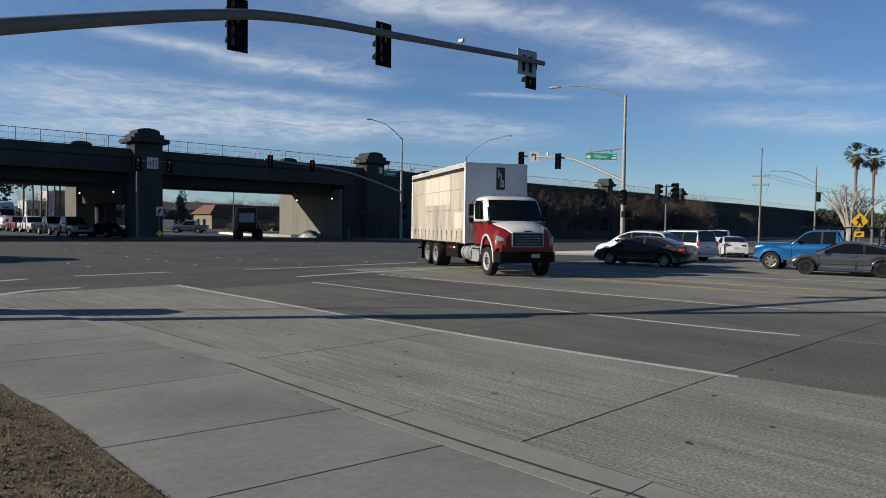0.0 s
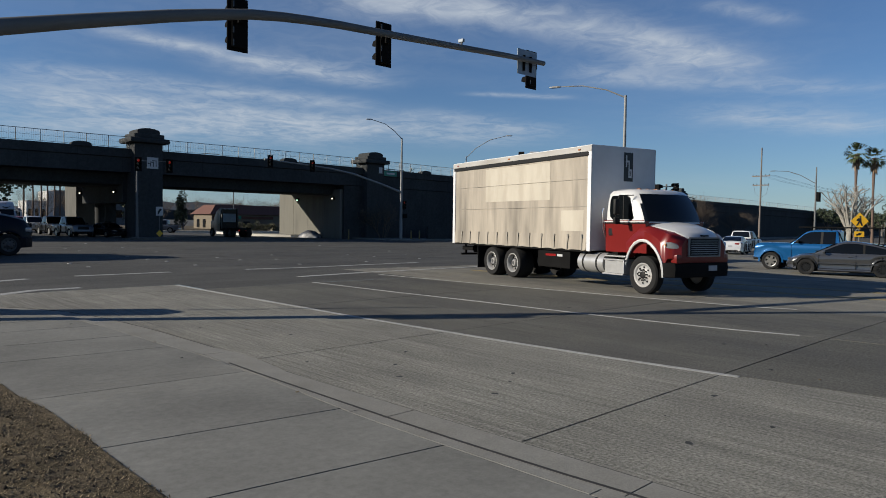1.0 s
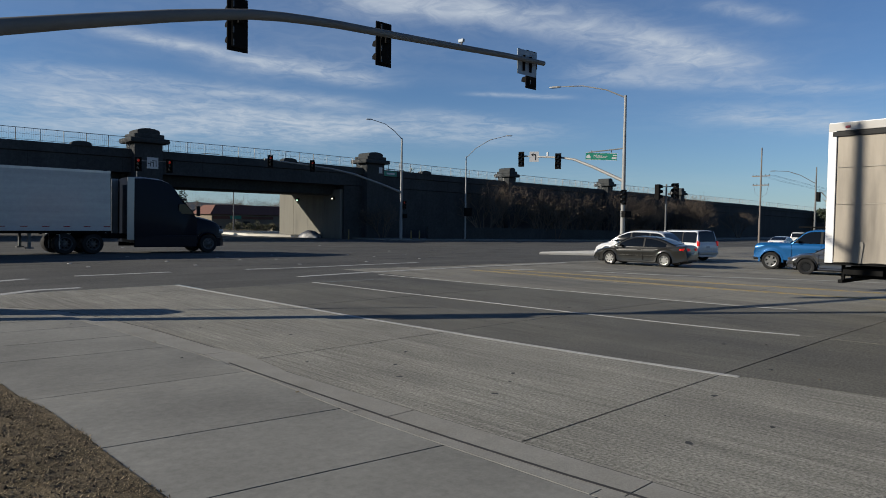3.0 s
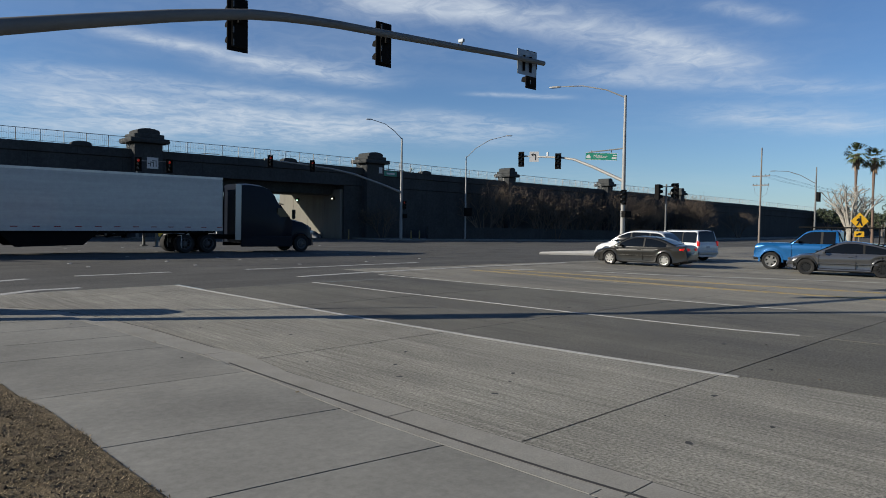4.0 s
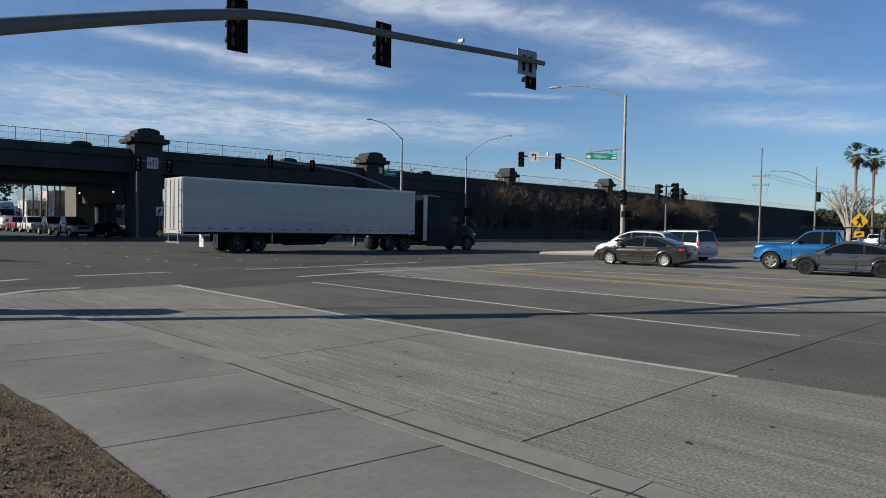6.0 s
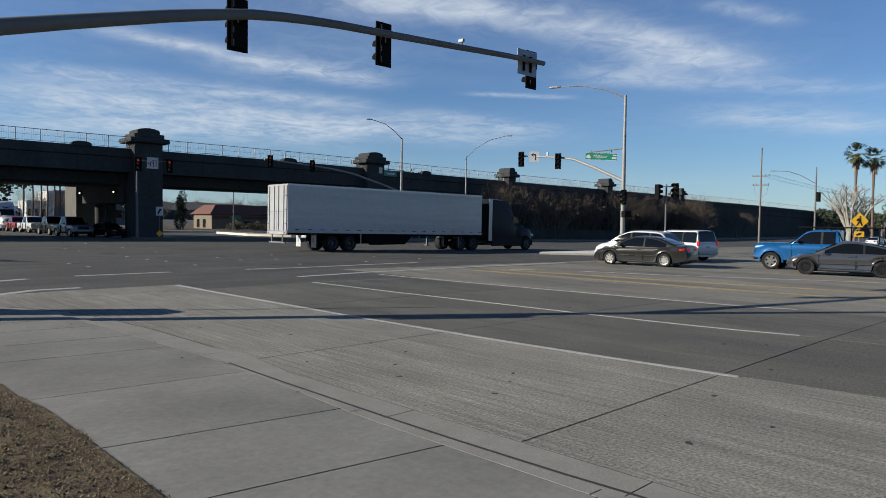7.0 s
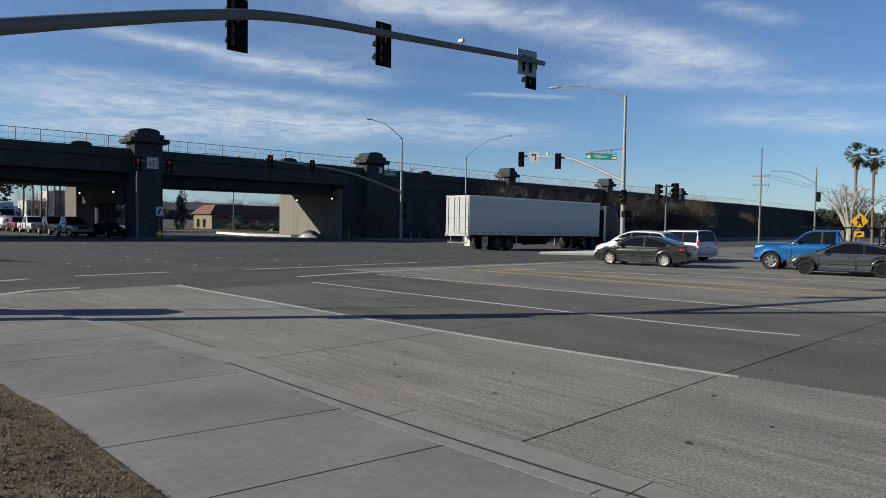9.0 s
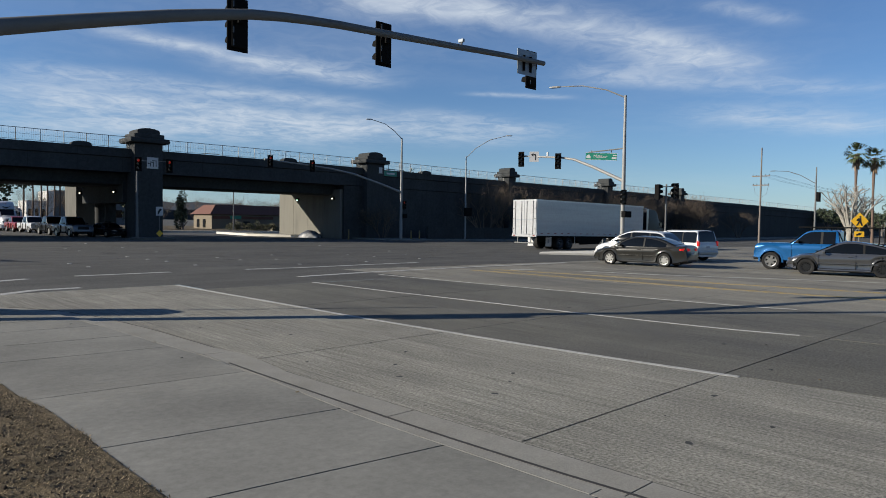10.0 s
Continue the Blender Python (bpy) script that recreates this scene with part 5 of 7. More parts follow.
        for x in (6.15, 6.6, 7.0, 7.53):
            ze = lerp(((6.1, 1.8), (6.3, 1.815), (7.52, 1.515)), x)
            yi = lerp(((6.15, 0.985), (7.52, 0.585)), x)
            rows.append([(x, s * (yi + 0.012), ze - 0.01), (x, s * (yi + 0.012), ze - 0.05), (x, s * (yi - 0.02), ze + 0.012)])
        part("hood_stripe", loft(bm_new(), rows), CAB_WHITE, v)
    rows = []
    for i in range(13):
        x = 6.1 + (7.55 - 6.1) * i / 12
        ze = lerp(((6.1, 1.8), (6.3, 1.81), (7.4, 1.535), (7.55, 1.45)), x)
        yi = lerp(((6.1, 0.98), (7.55, 0.57)), x)
        cr = lerp(((6.1, 0.1), (6.6, 0.13), (7.4, 0.09), (7.55, 0.02)), x)
        rows.append([(x, y * yi, ze + cr * (1 - abs(y) ** 2.2)) for y in (-1, -0.85, -0.6, -0.3, 0, 0.3, 0.6, 0.85, 1)] + [(x, yi, ze - 0.25), (x, -yi, ze - 0.25)])
    part("hood", loft(bm_new(), rows), CAB_WHITE, v, smooth=True)
    gl = part("grille", one_box(7.3, 7.58, -0.55, 0.55, 1.08, 1.5, bev=0.05), M["trim"], v)
    for k in range(7):
        part("grille_bar", one_box(7.57, 7.6, -0.5, 0.5, 1.12 + 0.052 * k, 1.135 + 0.052 * k), M["sign_back"], gl)
    for y0, y1, z0, z1 in ((-0.6, 0.6, 1.05, 1.085), (-0.56, 0.56, 1.495, 1.53), (-0.6, -0.555, 1.09, 1.49), (0.555, 0.6, 1.09, 1.49)):
        part("grille_frame", one_box(7.5, 7.61, y0, y1, z0, z1, bev=0.012), M["steel_pale"], gl, "pale metal grille surround")
    part("bonnet_badge", one_box(7.5, 7.6, -0.13, 0.13, 1.545, 1.58, bev=0.01), M["trim"], v)
    part("front_apron", one_box(6.95, 7.5, -0.98, 0.98, 0.88, 1.12, bev=0.05), TRK_RED, v, smooth=True)
    part("front_bumper", loft(bm_new(), [[(x - 0.3, y, 0.5), (x - 0.3, y, 0.9), (x - 0.06, y, 0.88), (x - 0.02, y, 0.76), (x - 0.06, y, 0.52)] for y, x in ((-1.16, 7.15), (-1.0, 7.5), (-0.5, 7.66), (0.5, 7.66), (1.0, 7.5), (1.16, 7.15))]), M["under"], v, smooth=True)
    part("number_plate", one_box(7.66, 7.68, 0.12, 0.44, 0.68, 0.82, bev=0.005), M["plate"], v)
    for y in (-0.6, -0.3, 0, 0.3, 0.6):
        part("roof_lamp", one_box(5.55, 5.67, y - 0.035, y + 0.035, 2.72, 2.755, bev=0.012), M["amber"], v)
    part("engine_bay", one_box(5.5, 7.3, -0.55, 0.55, 0.6, 1.4), M["under"], v)
    # stretch to the full length and height of the body
    for ob in [o for o in bpy.data.objects if o.type == "MESH" and (o.parent is v or (o.parent is not None and o.parent.parent is v))]:
        for p in ob.data.vertices:
            p.co.z = p.co.z if p.co.z < 1.1 else 1.1 + (p.co.z - 1.1) * 1.085
    # short nose: everything ahead of the wheel arch is drawn in
    for ob in [o for o in bpy.data.objects if o.type == "MESH" and (o.parent is v or (o.parent is not None and o.parent.parent is v))]:
        for p in ob.data.vertices:
            if p.co.x > 4.75 and p.co.z > 1.7:
                p.co.y *= 1 + 0.075 * min(1.0, (p.co.z - 1.7) / 0.25)
            if p.co.x > 6.95:
                p.co.x = 6.95 + (p.co.x - 6.95) * 0.5
            if p.co.x > 0:
                p.co.x *= 1.062
    part("cab_back_panel", one_box(4.7, 5.12, -0.6, 0.6, 0.9, 2.3), M["under"], v)
    return v


def truck_wheels(v, axles, front, rim, hub, r=0.51):
    """Wheels stay as they stand on their axles; each is its own keyed part."""
    out = []
    for s in (-1, 1):
        for x in front:
            out.append(wheel(v, x, s * 0.99, r, 0.29, rim, dish=0.3, hub=M["trim"] if hub else rim))
        for x in axles:
            out.append(wheel(v, x, s * 0.97, r, 0.58, rim, dish=0.62, hub=M["rim_dull"]))
    return out


def semi_trailer():
    v = thing("semi_trailer", pose(0, 37, 0), "white box semi trailer with closed rear doors", "trailer")
    part("trailer_box", one_box(0.03, 16.15, -1.3, 1.3, 1.2, 4.11, bev=0.03), TRAILER, v)
    for s in (-1, 1):
        part("top_rail", one_box(0, 16.15, s * 1.3 - 0.012, s * 1.3 + 0.012, 4.0, 4.12, bev=0.006), ALU, v)
        part("bottom_rail", one_box(0, 16.15, s * 1.3 - 0.02, s * 1.3 + 0.02, 1.15, 1.33, bev=0.008), TRAILER, v)
        for k in range(18):
            x = 0.5 + 0.9 * k
            part("reflector_strip", one_box(x, x + 0.3, s * 1.323 - 0.003, s * 1.323 + 0.003, 1.335, 1.375), M["tail"], v)
        part("side_skirt", prism(bm_new(), [(5.4, 1.15), (9.8, 1.15), (9.0, 0.45), (6.1, 0.4)], s * 1.15 - 0.02, s * 1.15 + 0.02, "y"), M["dark"], v, "black aerodynamic side skirt")
        part("skirt_edge", one_box(5.35, 5.42, s * 1.15 - 0.03, s * 1.15 + 0.03, 0.5, 1.1, bev=0.01), M["white_sign"], v)
        part("landing_leg", one_box(12.6, 12.72, s * 0.9 - 0.06, s * 0.9 + 0.06, 0.35, 1.2), M["steel"], v)
        part("landing_foot", one_box(12.5, 12.82, s * 0.9 - 0.12, s * 0.9 + 0.12, 0.3, 0.36), M["steel"], v)
        mf = part("mud_flap", one_box(2.0, 2.02, s * 0.97 - 0.3, s * 0.97 + 0.3, 0.25, 1.05), M["white_sign"], v, "white mud flap with dark emblem")
        part("flap_emblem", one_box(1.99, 2.0, s * 0.97 - 0.08, s * 0.97 + 0.08, 0.55, 0.85), M["sign_back"], mf)
        d = part("rear_door", one_box(-0.03, 0.04, min(0.01 * s, s * 1.24), max(0.01 * s, s * 1.24), 1.25, 4.02, bev=0.015), TRAILER, v)
        for y in (0.28, 0.95):
            part("lock_rod", tube(bm_new(), [(-0.06, s * y, 1.28), (-0.06, s * y, 4.0)], 0.02, 6), M["steel"], d)
        for z in (1.7, 2.55, 3.4):
            part("door_hinge", one_box(-0.05, 0.0, s * 1.16 - 0.08, s * 1.16 + 0.08, z - 0.03, z + 0.03), M["steel"], d)
        part("door_seam", one_box(-0.036, -0.028, min(0.02 * s, s * 1.22), max(0.02 * s, s * 1.22), 2.42, 2.46), M["sign_back"], d)
        part("tail_lamp", one_box(-0.05, 0.0, s * 1.05 - 0.12, s * 1.05 + 0.12, 1.1, 1.18, bev=0.01), M["tail"], v)
    part("rear_sill", one_box(-0.04, 0.08, -1.3, 1.3, 1.05, 1.22, bev=0.01), TRAILER, v)
    part("underride_bar", one_box(-0.02, 0.06, -1.05, 1.05, 0.5, 0.6, bev=0.01), M["steel"], v)
    for y in (-0.7, 0.7):
        part("underride_post", one_box(0.0, 0.06, y - 0.04, y + 0.04, 0.58, 1.1), M["steel"], v)
    part("bogie", one_box(2.3, 5.4, -0.5, 0.5, 0.6, 1.15), M["under"], v)
    part("floor_frame", one_box(0.3, 15.8, -1.1, 1.1, 1.02, 1.18), M["under"], v)
    return v


def semi_tractor(col, m, label):
    """Origin under the front axle."""
    v = thing("semi_tractor", m, label, "truck")
    rows = []
    for x, zt, w, zb, wt in ((-4.0, 3.94, 1.24, 0.55, 1.12), (-3.5, 3.98, 1.24, 0.5, 1.1), (-2.6, 3.93, 1.22, 0.5, 1.02), (-2.1, 3.78, 1.2, 0.5, 0.98), (-1.75, 3.42, 1.18, 0.55, 0.95), (-1.5, 3.0, 1.15, 0.6, 0.92), (-1.3, 2.78, 1.12, 0.7, 0.9), (-0.95, 2.4, 1.1, 0.7, 0.86), (-0.65, 2.05, 1.08, 0.8, 0.84)):
        zm = min(2.2, zt - 0.15)
        rows.append([(x, -w * 0.96, zb), (x, -w, 0.9), (x, -w, zm), (x, -wt, zt - 0.1), (x, -wt * 0.6, zt), (x, wt * 0.6, zt), (x, wt, zt - 0.1), (x, w, zm), (x, w, 0.9), (x, w * 0.96, zb)])
    part("sleeper_cab", loft(bm_new(), rows), col, v, smooth=True)
    rows = []
    for x, zt, w, zb in ((-0.75, 2.04, 1.05, 0.75), (-0.4, 1.98, 1.05, 1.1), (0.0, 1.9, 1.04, 1.12), (0.4, 1.8, 1.0, 1.0), (0.7, 1.68, 0.92, 0.6), (0.95, 1.45, 0.75, 0.5), (1.05, 1.1, 0.6, 0.5)):
        rows.append([(x, -w, zb), (x, -w, zt - 0.35), (x, -w * 0.85, zt - 0.1), (x, -w * 0.5, zt), (x, w * 0.5, zt), (x, w * 0.85, zt - 0.1), (x, w, zt - 0.35), (x, w, zb)])
    part("hood", loft(bm_new(), rows), col, v, smooth=True)
    bm = loft(bm_new(), [[(x + 0.02, -w * 0.9, z + 0.015), (x + 0.05, -w * 0.4, z + 0.02), (x + 0.05, w * 0.4, z + 0.02), (x + 0.02, w * 0.9, z + 0.015)] for x, z, w in ((-0.62, 2.06, 0.86), (-0.95, 2.42, 0.86), (-1.3, 2.8, 0.9))], close=False, caps=False)
    part("windscreen", bm, M["glass"], v)
    part("visor", one_box(-1.5, -1.15, -0.95, 0.95, 2.84, 2.9, bev=0.02), col, v)
    for s in (-1, 1):
        part("side_window", prism(bm_new(), [(-1.7, 2.1), (-1.65, 2.62), (-1.3, 2.62), (-0.85, 2.1)], s * 1.12 - 0.035, s * 1.12 + 0.035, "y"), M["glass"], v)
        part("headlight", one_box(0.6, 0.98, s * 0.82 - 0.09, s * 0.82 + 0.09, 1.08, 1.3, bev=0.04), M["head"], v, smooth=True)
        part("side_extender", one_box(-4.35, -4.0, s * 1.2 - 0.02, s * 1.2 + 0.02, 0.7, 3.9, bev=0.015), P_SILVER, v, "pale grey cab side extender")
        part("chassis_skirt", one_box(-4.0, -0.7, s * 1.18 - 0.05, s * 1.18 + 0.05, 0.32, 0.95, bev=0.04), col, v)
        part("mirror", one_box(-0.75, -0.6, s * 1.32 - 0.1, s * 1.32 + 0.1, 2.0, 2.55, bev=0.04), M["trim"], v)
        part("rear_wing", tube(bm_new(), [(-6.6 + 0.62 * math.cos(t), s * 0.97, 0.5 + 0.62 * math.sin(t)) for t in [math.radians(120 + 10 * k) for k in range(7)]], 0.06, 6), M["white_sign"], v)
        part("mud_flap", one_box(-7.45, -7.43, s * 0.97 - 0.3, s * 0.97 + 0.3, 0.25, 0.95), M["white_sign"], v)
        part("wing_arch", tube(bm_new(), [(0.62 * math.cos(t), s * 1.02, 0.5 + 0.62 * math.sin(t)) for t in [math.pi * k / 10 for k in range(11)]], 0.05, 6), col, v)
        part("frame_rail", one_box(-7.3, -3.9, s * 0.43 - 0.05, s * 0.43 + 0.05, 0.75, 1.0), M["under"], v)
    part("fifth_wheel", one_box(-6.6, -5.6, -0.45, 0.45, 1.0, 1.15, bev=0.03), M["under"], v)
    part("front_bumper", loft(bm_new(), [[(x - 0.25, y, 0.35), (x - 0.25, y, 0.85), (x, y, 0.8), (x, y, 0.38)] for y, x in ((-1.1, 0.7), (-0.8, 1.0), (0, 1.12), (0.8, 1.0), (1.1, 0.7))]), col, v, smooth=True)
    part("grille", one_box(0.9, 1.08, -0.5, 0.5, 0.85, 1.5, bev=0.05), M["trim"], v)
    part("roof_cap_lamp", one_box(-1.9, -1.8, -0.1, 0.1, 3.55, 3.6), M["amber"], v)
    return v


def bobtail():
    """Day-cab tractor without a trailer; origin midway between its axles."""
    v = thing("tractor_unit", pose(32, 60, 0, 0, 0, 95), "dark tractor unit driving off without a trailer", "truck")
    part("cab", loft(bm_new(), [[(x, -w, 0.7), (x, -w, 2.2), (x, -w * 0.88, zt), (x, w * 0.88, zt), (x, w, 2.2), (x, w, 0.7)] for x, zt, w in ((0.1, 3.3, 1.15), (0.6, 3.35, 1.15), (1.5, 3.0, 1.12), (2.0, 2.2, 1.08))]), P_BLACK, v, smooth=True)
    part("hood", one_box(1.9, 3.3, -0.95, 0.95, 0.7, 1.9, bev=0.15), P_BLACK, v, smooth=True)
    part("rear_window", one_box(0.07, 0.12, -0.8, 0.8, 1.75, 2.75, bev=0.02), M["sign_back"], v, "pale reflecting cab back panel")
    part("frame", one_box(-3.2, 0.2, -0.5, 0.5, 0.7, 1.0), M["under"], v)
    part("rear_deck", one_box(-3.3, -0.6, -1.1, 1.1, 0.95, 1.1, bev=0.02), M["under"], v)
    for s in (-1, 1):
        part("tail_lamp", one_box(-3.34, -3.28, s * 0.4 - 0.08, s * 0.4 + 0.08, 0.75, 0.87), M["tail_on"] if s > 0 else M["tail"], v)
        part("exhaust_stack", tube(bm_new(), [(0.0, s * 1.0, 0.9), (0.0, s * 1.0, 3.5)], 0.07, 8), M["steel"], v)
    truck_wheels(v, (-1.4, -2.7), (2.6,), M["rim_dull"], False, 0.5)
    return v


truck = box_truck()
truck_wheels(truck, (-0.66, 0.66), (6.65,), M["rim_white"], True, 0.52)
trailer = semi_trailer()
truck_wheels(trailer, (3.22, 4.5), (), M["rim_dull"], False, 0.5)
tractor = semi_tractor(P_NAVY, pose(0, 37, 0), "dark navy sleeper-cab tractor unit")
truck_wheels(tractor, (-5.95, -7.2), (0.0,), M["rim_dull"], False, 0.5)
bob = bobtail()
gone_sedan = sedan(at(49, 20.5, 20), "white sedan driving away with dull tail lights", P_WHITE, M["rim"], name="car", group="cars driving off")
gone_pickup = pickup(at(55, 22.5, 20), "white pickup truck driving away", P_WHITE, M["rim"], W=2.0, H=1.92, group="cars driving off")
far_pickup = pickup(at(38.6, 88, 95), "slate grey pickup truck leaving under the viaduct", P_SLATE, M["rim"], L=5.0, W=2.0, H=1.9, group="cars driving off")

# ---- waiting cars ----
sedan(at(30.75, 17.25, 96), "dark grey four-door sedan waiting at the junction with tail lights lit", P_GREY, M["rim"], tail="tail_on")
suv(at(35.2, 20.2, 93), "white sport utility vehicle waiting at the junction", P_WHITE, M["rim"])
suv(at(39.35, 19.9, 76), "white boxy older sport utility vehicle with red tail lights", P_WHITE, M["rim"], boxy=True, tail="tail_on", H=1.8, L=4.6)
pickup(at(35.2, 10.62, 95), "bright blue pickup truck with a black ladder rack", P_BLUE, M["rim_mid"], rack=True, head="head_on", H=1.93, belt=1.28)
sedan(at(32.43, 8.68, 104), "gunmetal grey sports sedan with black wheels", P_GUN, M["rim_black"], L=4.6, coupe=True, H=1.45, spokes=10, head="lens_off")
# queue at the viaduct
# silver-grey pickup: the viaduct's shade is put into its darker paint
pickup(at(20.4, 73.5, -86), "silver-grey pickup truck in the queue, its paint darkened for shade", P_SLATE, M["rim"], W=2.0, H=1.95)
sedan(at(22.9, 71.2, -82), "black sedan waiting in the viaduct's shade", P_BLACK, M["rim"])
pickup(at(20.6, 81.0, -88), "black pickup truck waiting in the queue", P_BLACK, M["rim"], W=2.0, H=1.97)
pickup(at(21.1, 91.5, -88), "white pickup truck with lit amber lamps in the queue", P_WHITE, M["rim"], W=2.0, H=1.97, head="amber_on")
pickup(at(21.0, 98.0, -90), "red pickup truck waiting in the queue", P_RED, M["rim"], W=2.0, H=1.9)
queue_semi = semi_tractor(P_WHITE, at(21.3, 104.4, -90), "white sleeper-cab tractor unit waiting in the queue")
truck_wheels(queue_semi, (-5.95, -7.2), (0.0,), M["rim"], False, 0.5)
part("bonnet_emblem", prism(bm_new(), [(-0.6, 3.3), (0, 2.95), (0.6, 3.3), (0, 3.12)], -1.52, -1.42, "x"), P_NAVY, queue_semi)


# ---- signal poles, lamps and signs ----
def bracket(parent, pts, r=0.03):
    return part("bracket", tube(bm_new(), pts, r, 6), M["steel"], parent)


def text_on(name, body, m, size, material, parent):
    """Raised lettering as a mesh."""
    cu = bpy.data.curves.new(name, "FONT")
    cu.body, cu.size, cu.extrude, cu.align_x, cu.align_y = body, size, 0.002, "CENTER", "CENTER"
    tmp = bpy.data.objects.new(name, cu)
    scene.collection.objects.link(tmp)
    me = bpy.data.meshes.new_from_object(tmp.evaluated_get(bpy.context.evaluated_depsgraph_get()))
    bpy.data.objects.remove(tmp)
    me.materials.clear()
    me.materials.append(material)
    ob = new(name, me)
    ob.parent, ob.matrix_basis = parent, m
    return ob


def turn_sign(m, w, h, label):
    """White sign with black turn arrows facing local -y."""
    s = plate_sign("turn_sign", m, w, h, label, M["white_sign"])
    for x, zt, rt in ((-0.2, -0.02, 0.17), (0.06, 0.1, 0.2), (0.3, 0.24, 0.26)):
        bm = bm_new()
        x, zt, rt = x * w, zt * h, rt * w
        box(bm, x - 0.03, x + 0.03, -0.012, -0.006, -h * 0.32, zt)
        box(bm, x - rt, x - 0.03, -0.012, -0.006, zt - 0.06, zt)
        prism(bm, [(x - rt - 0.1, zt - 0.03), (x - rt, zt + 0.05), (x - rt, zt - 0.11)], -0.012, -0.006, "y")
        part("arrow", bm, M["black"], s)
    return s


def bend_sign(m, w, h, label):
    """White sign with one black arrow that bends to the left; it faces local -y."""
    s = plate_sign("turn_sign", m, w, h, label, M["white_sign"])
    bm = bm_new()
    box(bm, w * 0.1, w * 0.2, -0.012, -0.006, -h * 0.33, h * 0.16)
    box(bm, -w * 0.12, w * 0.2, -0.012, -0.006, h * 0.14, h * 0.25)
    prism(bm, [(-w * 0.33, h * 0.195), (-w * 0.1, h * 0.36), (-w * 0.1, h * 0.03)], -0.012, -0.006, "y")
    part("arrow", bm, M["black"], s)
    return s


def build_poles():
    ax, ay = 2.1, 13.95
    p = arm_pole("signal_pole", (ax, ay), "grey steel signal pole with a long curved mast arm", 11.0,
                 [(x - ax, 0, z) for x, z in ((2.1, 4.85), (2.74, 5.07), (3.26, 5.22), (3.81, 5.38), (4.6, 5.6), (5.69, 5.9), (6.41, 6.08), (7.0, 6.22), (7.5, 6.33), (8.3, 6.45), (9.06, 6.53), (9.87, 6.6), (11.68, 6.7), (13.79, 6.83), (16.27, 6.99), (18.05, 7.06))], 0.155,
                 ([(0, 0, 10.6), (0.8, 0, 11.1), (1.8, 0, 11.4), (3.0, 0, 11.5)], (1, 0, 0)), 0.19, 0.02)
    for x, z, w, h in ((7.31, 6.13, 0.25, 0.59), (11.48, 6.49, 0.26, 0.575), (17.83, 6.88, 0.27, 0.62)):
        hd = signal_head(pose(x, 14.2 if x < 17 else 14.3, z, 0, 0, 180), "black three-lens signal seen from behind on the mast arm", pw=w, ph=h)
        part("arm_clamp", one_box(-0.07, 0.07, 0.02, 0.2, 0.0, 0.26, bev=0.01), M["dark"], hd)
        for lz in (-0.42, -0.14, 0.14, 0.42):
            part("louvre_slot", one_box(0.12, 0.15, 0.085, 0.094, lz - 0.07, lz + 0.07), M["lens_off"], hd)
    sg = plate_sign("road_sign", pose(17.36, 14.1, 7.0, 0, 0, 180), 0.96, 0.8, "plain aluminium back of a sign on the mast arm", M["sign_back"])
    for x in (-0.16, 0.18):
        part("clamp", one_box(x - 0.035, x + 0.035, 0.0, 0.06, -0.28, 0.22), M["dark"], sg)
    cm = thing("detector", pose(14.18, ay, 6.9), "small pale vehicle detector on the mast arm", "sensor")
    part("stem", tube(bm_new(), [(0, 0, 0), (0, 0, 0.14)], 0.03, 8), M["steel"], cm)
    part("foot", one_box(-0.08, 0.08, -0.05, 0.05, -0.03, 0.03, bev=0.01), M["white_sign"], cm)
    part("body", one_box(-0.045, 0.045, -0.09, 0.11, 0.12, 0.22, bev=0.02), M["sign_back"], cm)
    # name sign and side signals on the near pole
    bracket(p, [(0, 0, 8.12), (3.75, 0, 7.88)], 0.05)
    st = plate_sign("street_sign", pose(4.4, ay - 0.06, 7.42), 2.3, 0.55, "green street name sign hung from the pole", M["green_sign"], category="street sign")
    for x in (-0.7, 0.7):
        part("hanger", one_box(x - 0.02, x + 0.02, -0.01, 0.1, 0.25, 0.56), M["steel"], st)
    signal_head(pose(ax - 0.45, ay, 3.6, 0, 0, 90), "black signal head on the side of the pole", plate=False)
    ped = thing("pedestrian_signal", pose(ax + 0.25, ay - 0.25, 2.6), "black pedestrian signal box on the pole", "pedestrian signal")
    part("housing", one_box(-0.24, 0.24, -0.14, 0.14, -0.24, 0.24, bev=0.02), M["dark"], ped)
    cb = thing("control_cabinet", pose(1.95, 15.25, 0.03, 0, 0, 10), "grey metal traffic control cabinet beside the pole", "cabinet")
    part("body", one_box(-0.3, 0.3, -0.4, 0.4, 0.0, 1.5, bev=0.02), M["steel"], cb)
    part("door", one_box(0.3, 0.32, -0.36, 0.36, 0.06, 1.42, bev=0.008), M["steel"], cb)
    # thin sign post beside it
    q = thing("sign_post", pose(1.0, 16.15, 0.03), "slim steel sign post at the corner", "sign post")
    part("post", tube(bm_new(), [(0, 0, 0), (0, 0, 4.2)], 0.035, 8), M["steel"], q)

    # west corner: its arm reaches over the cross street
    w = arm_pole("signal_pole", (-10.2, 54), "grey steel signal pole on the far west corner", 9.0,
                 [(0, 0, 5.4), (0, -2, 6.2), (0, -5, 6.8), (0.2, -9, 7.1), (2.0, -13.5, 7.3)], 0.14, None, 0.18, 0.0)
    for x, y in ((-10.2, 48.5), (-8.6, 41.5)):
        signal_head(pose(x, y, 6.6, 0, 0, 90), "black signal head on the west mast arm", plate=True)
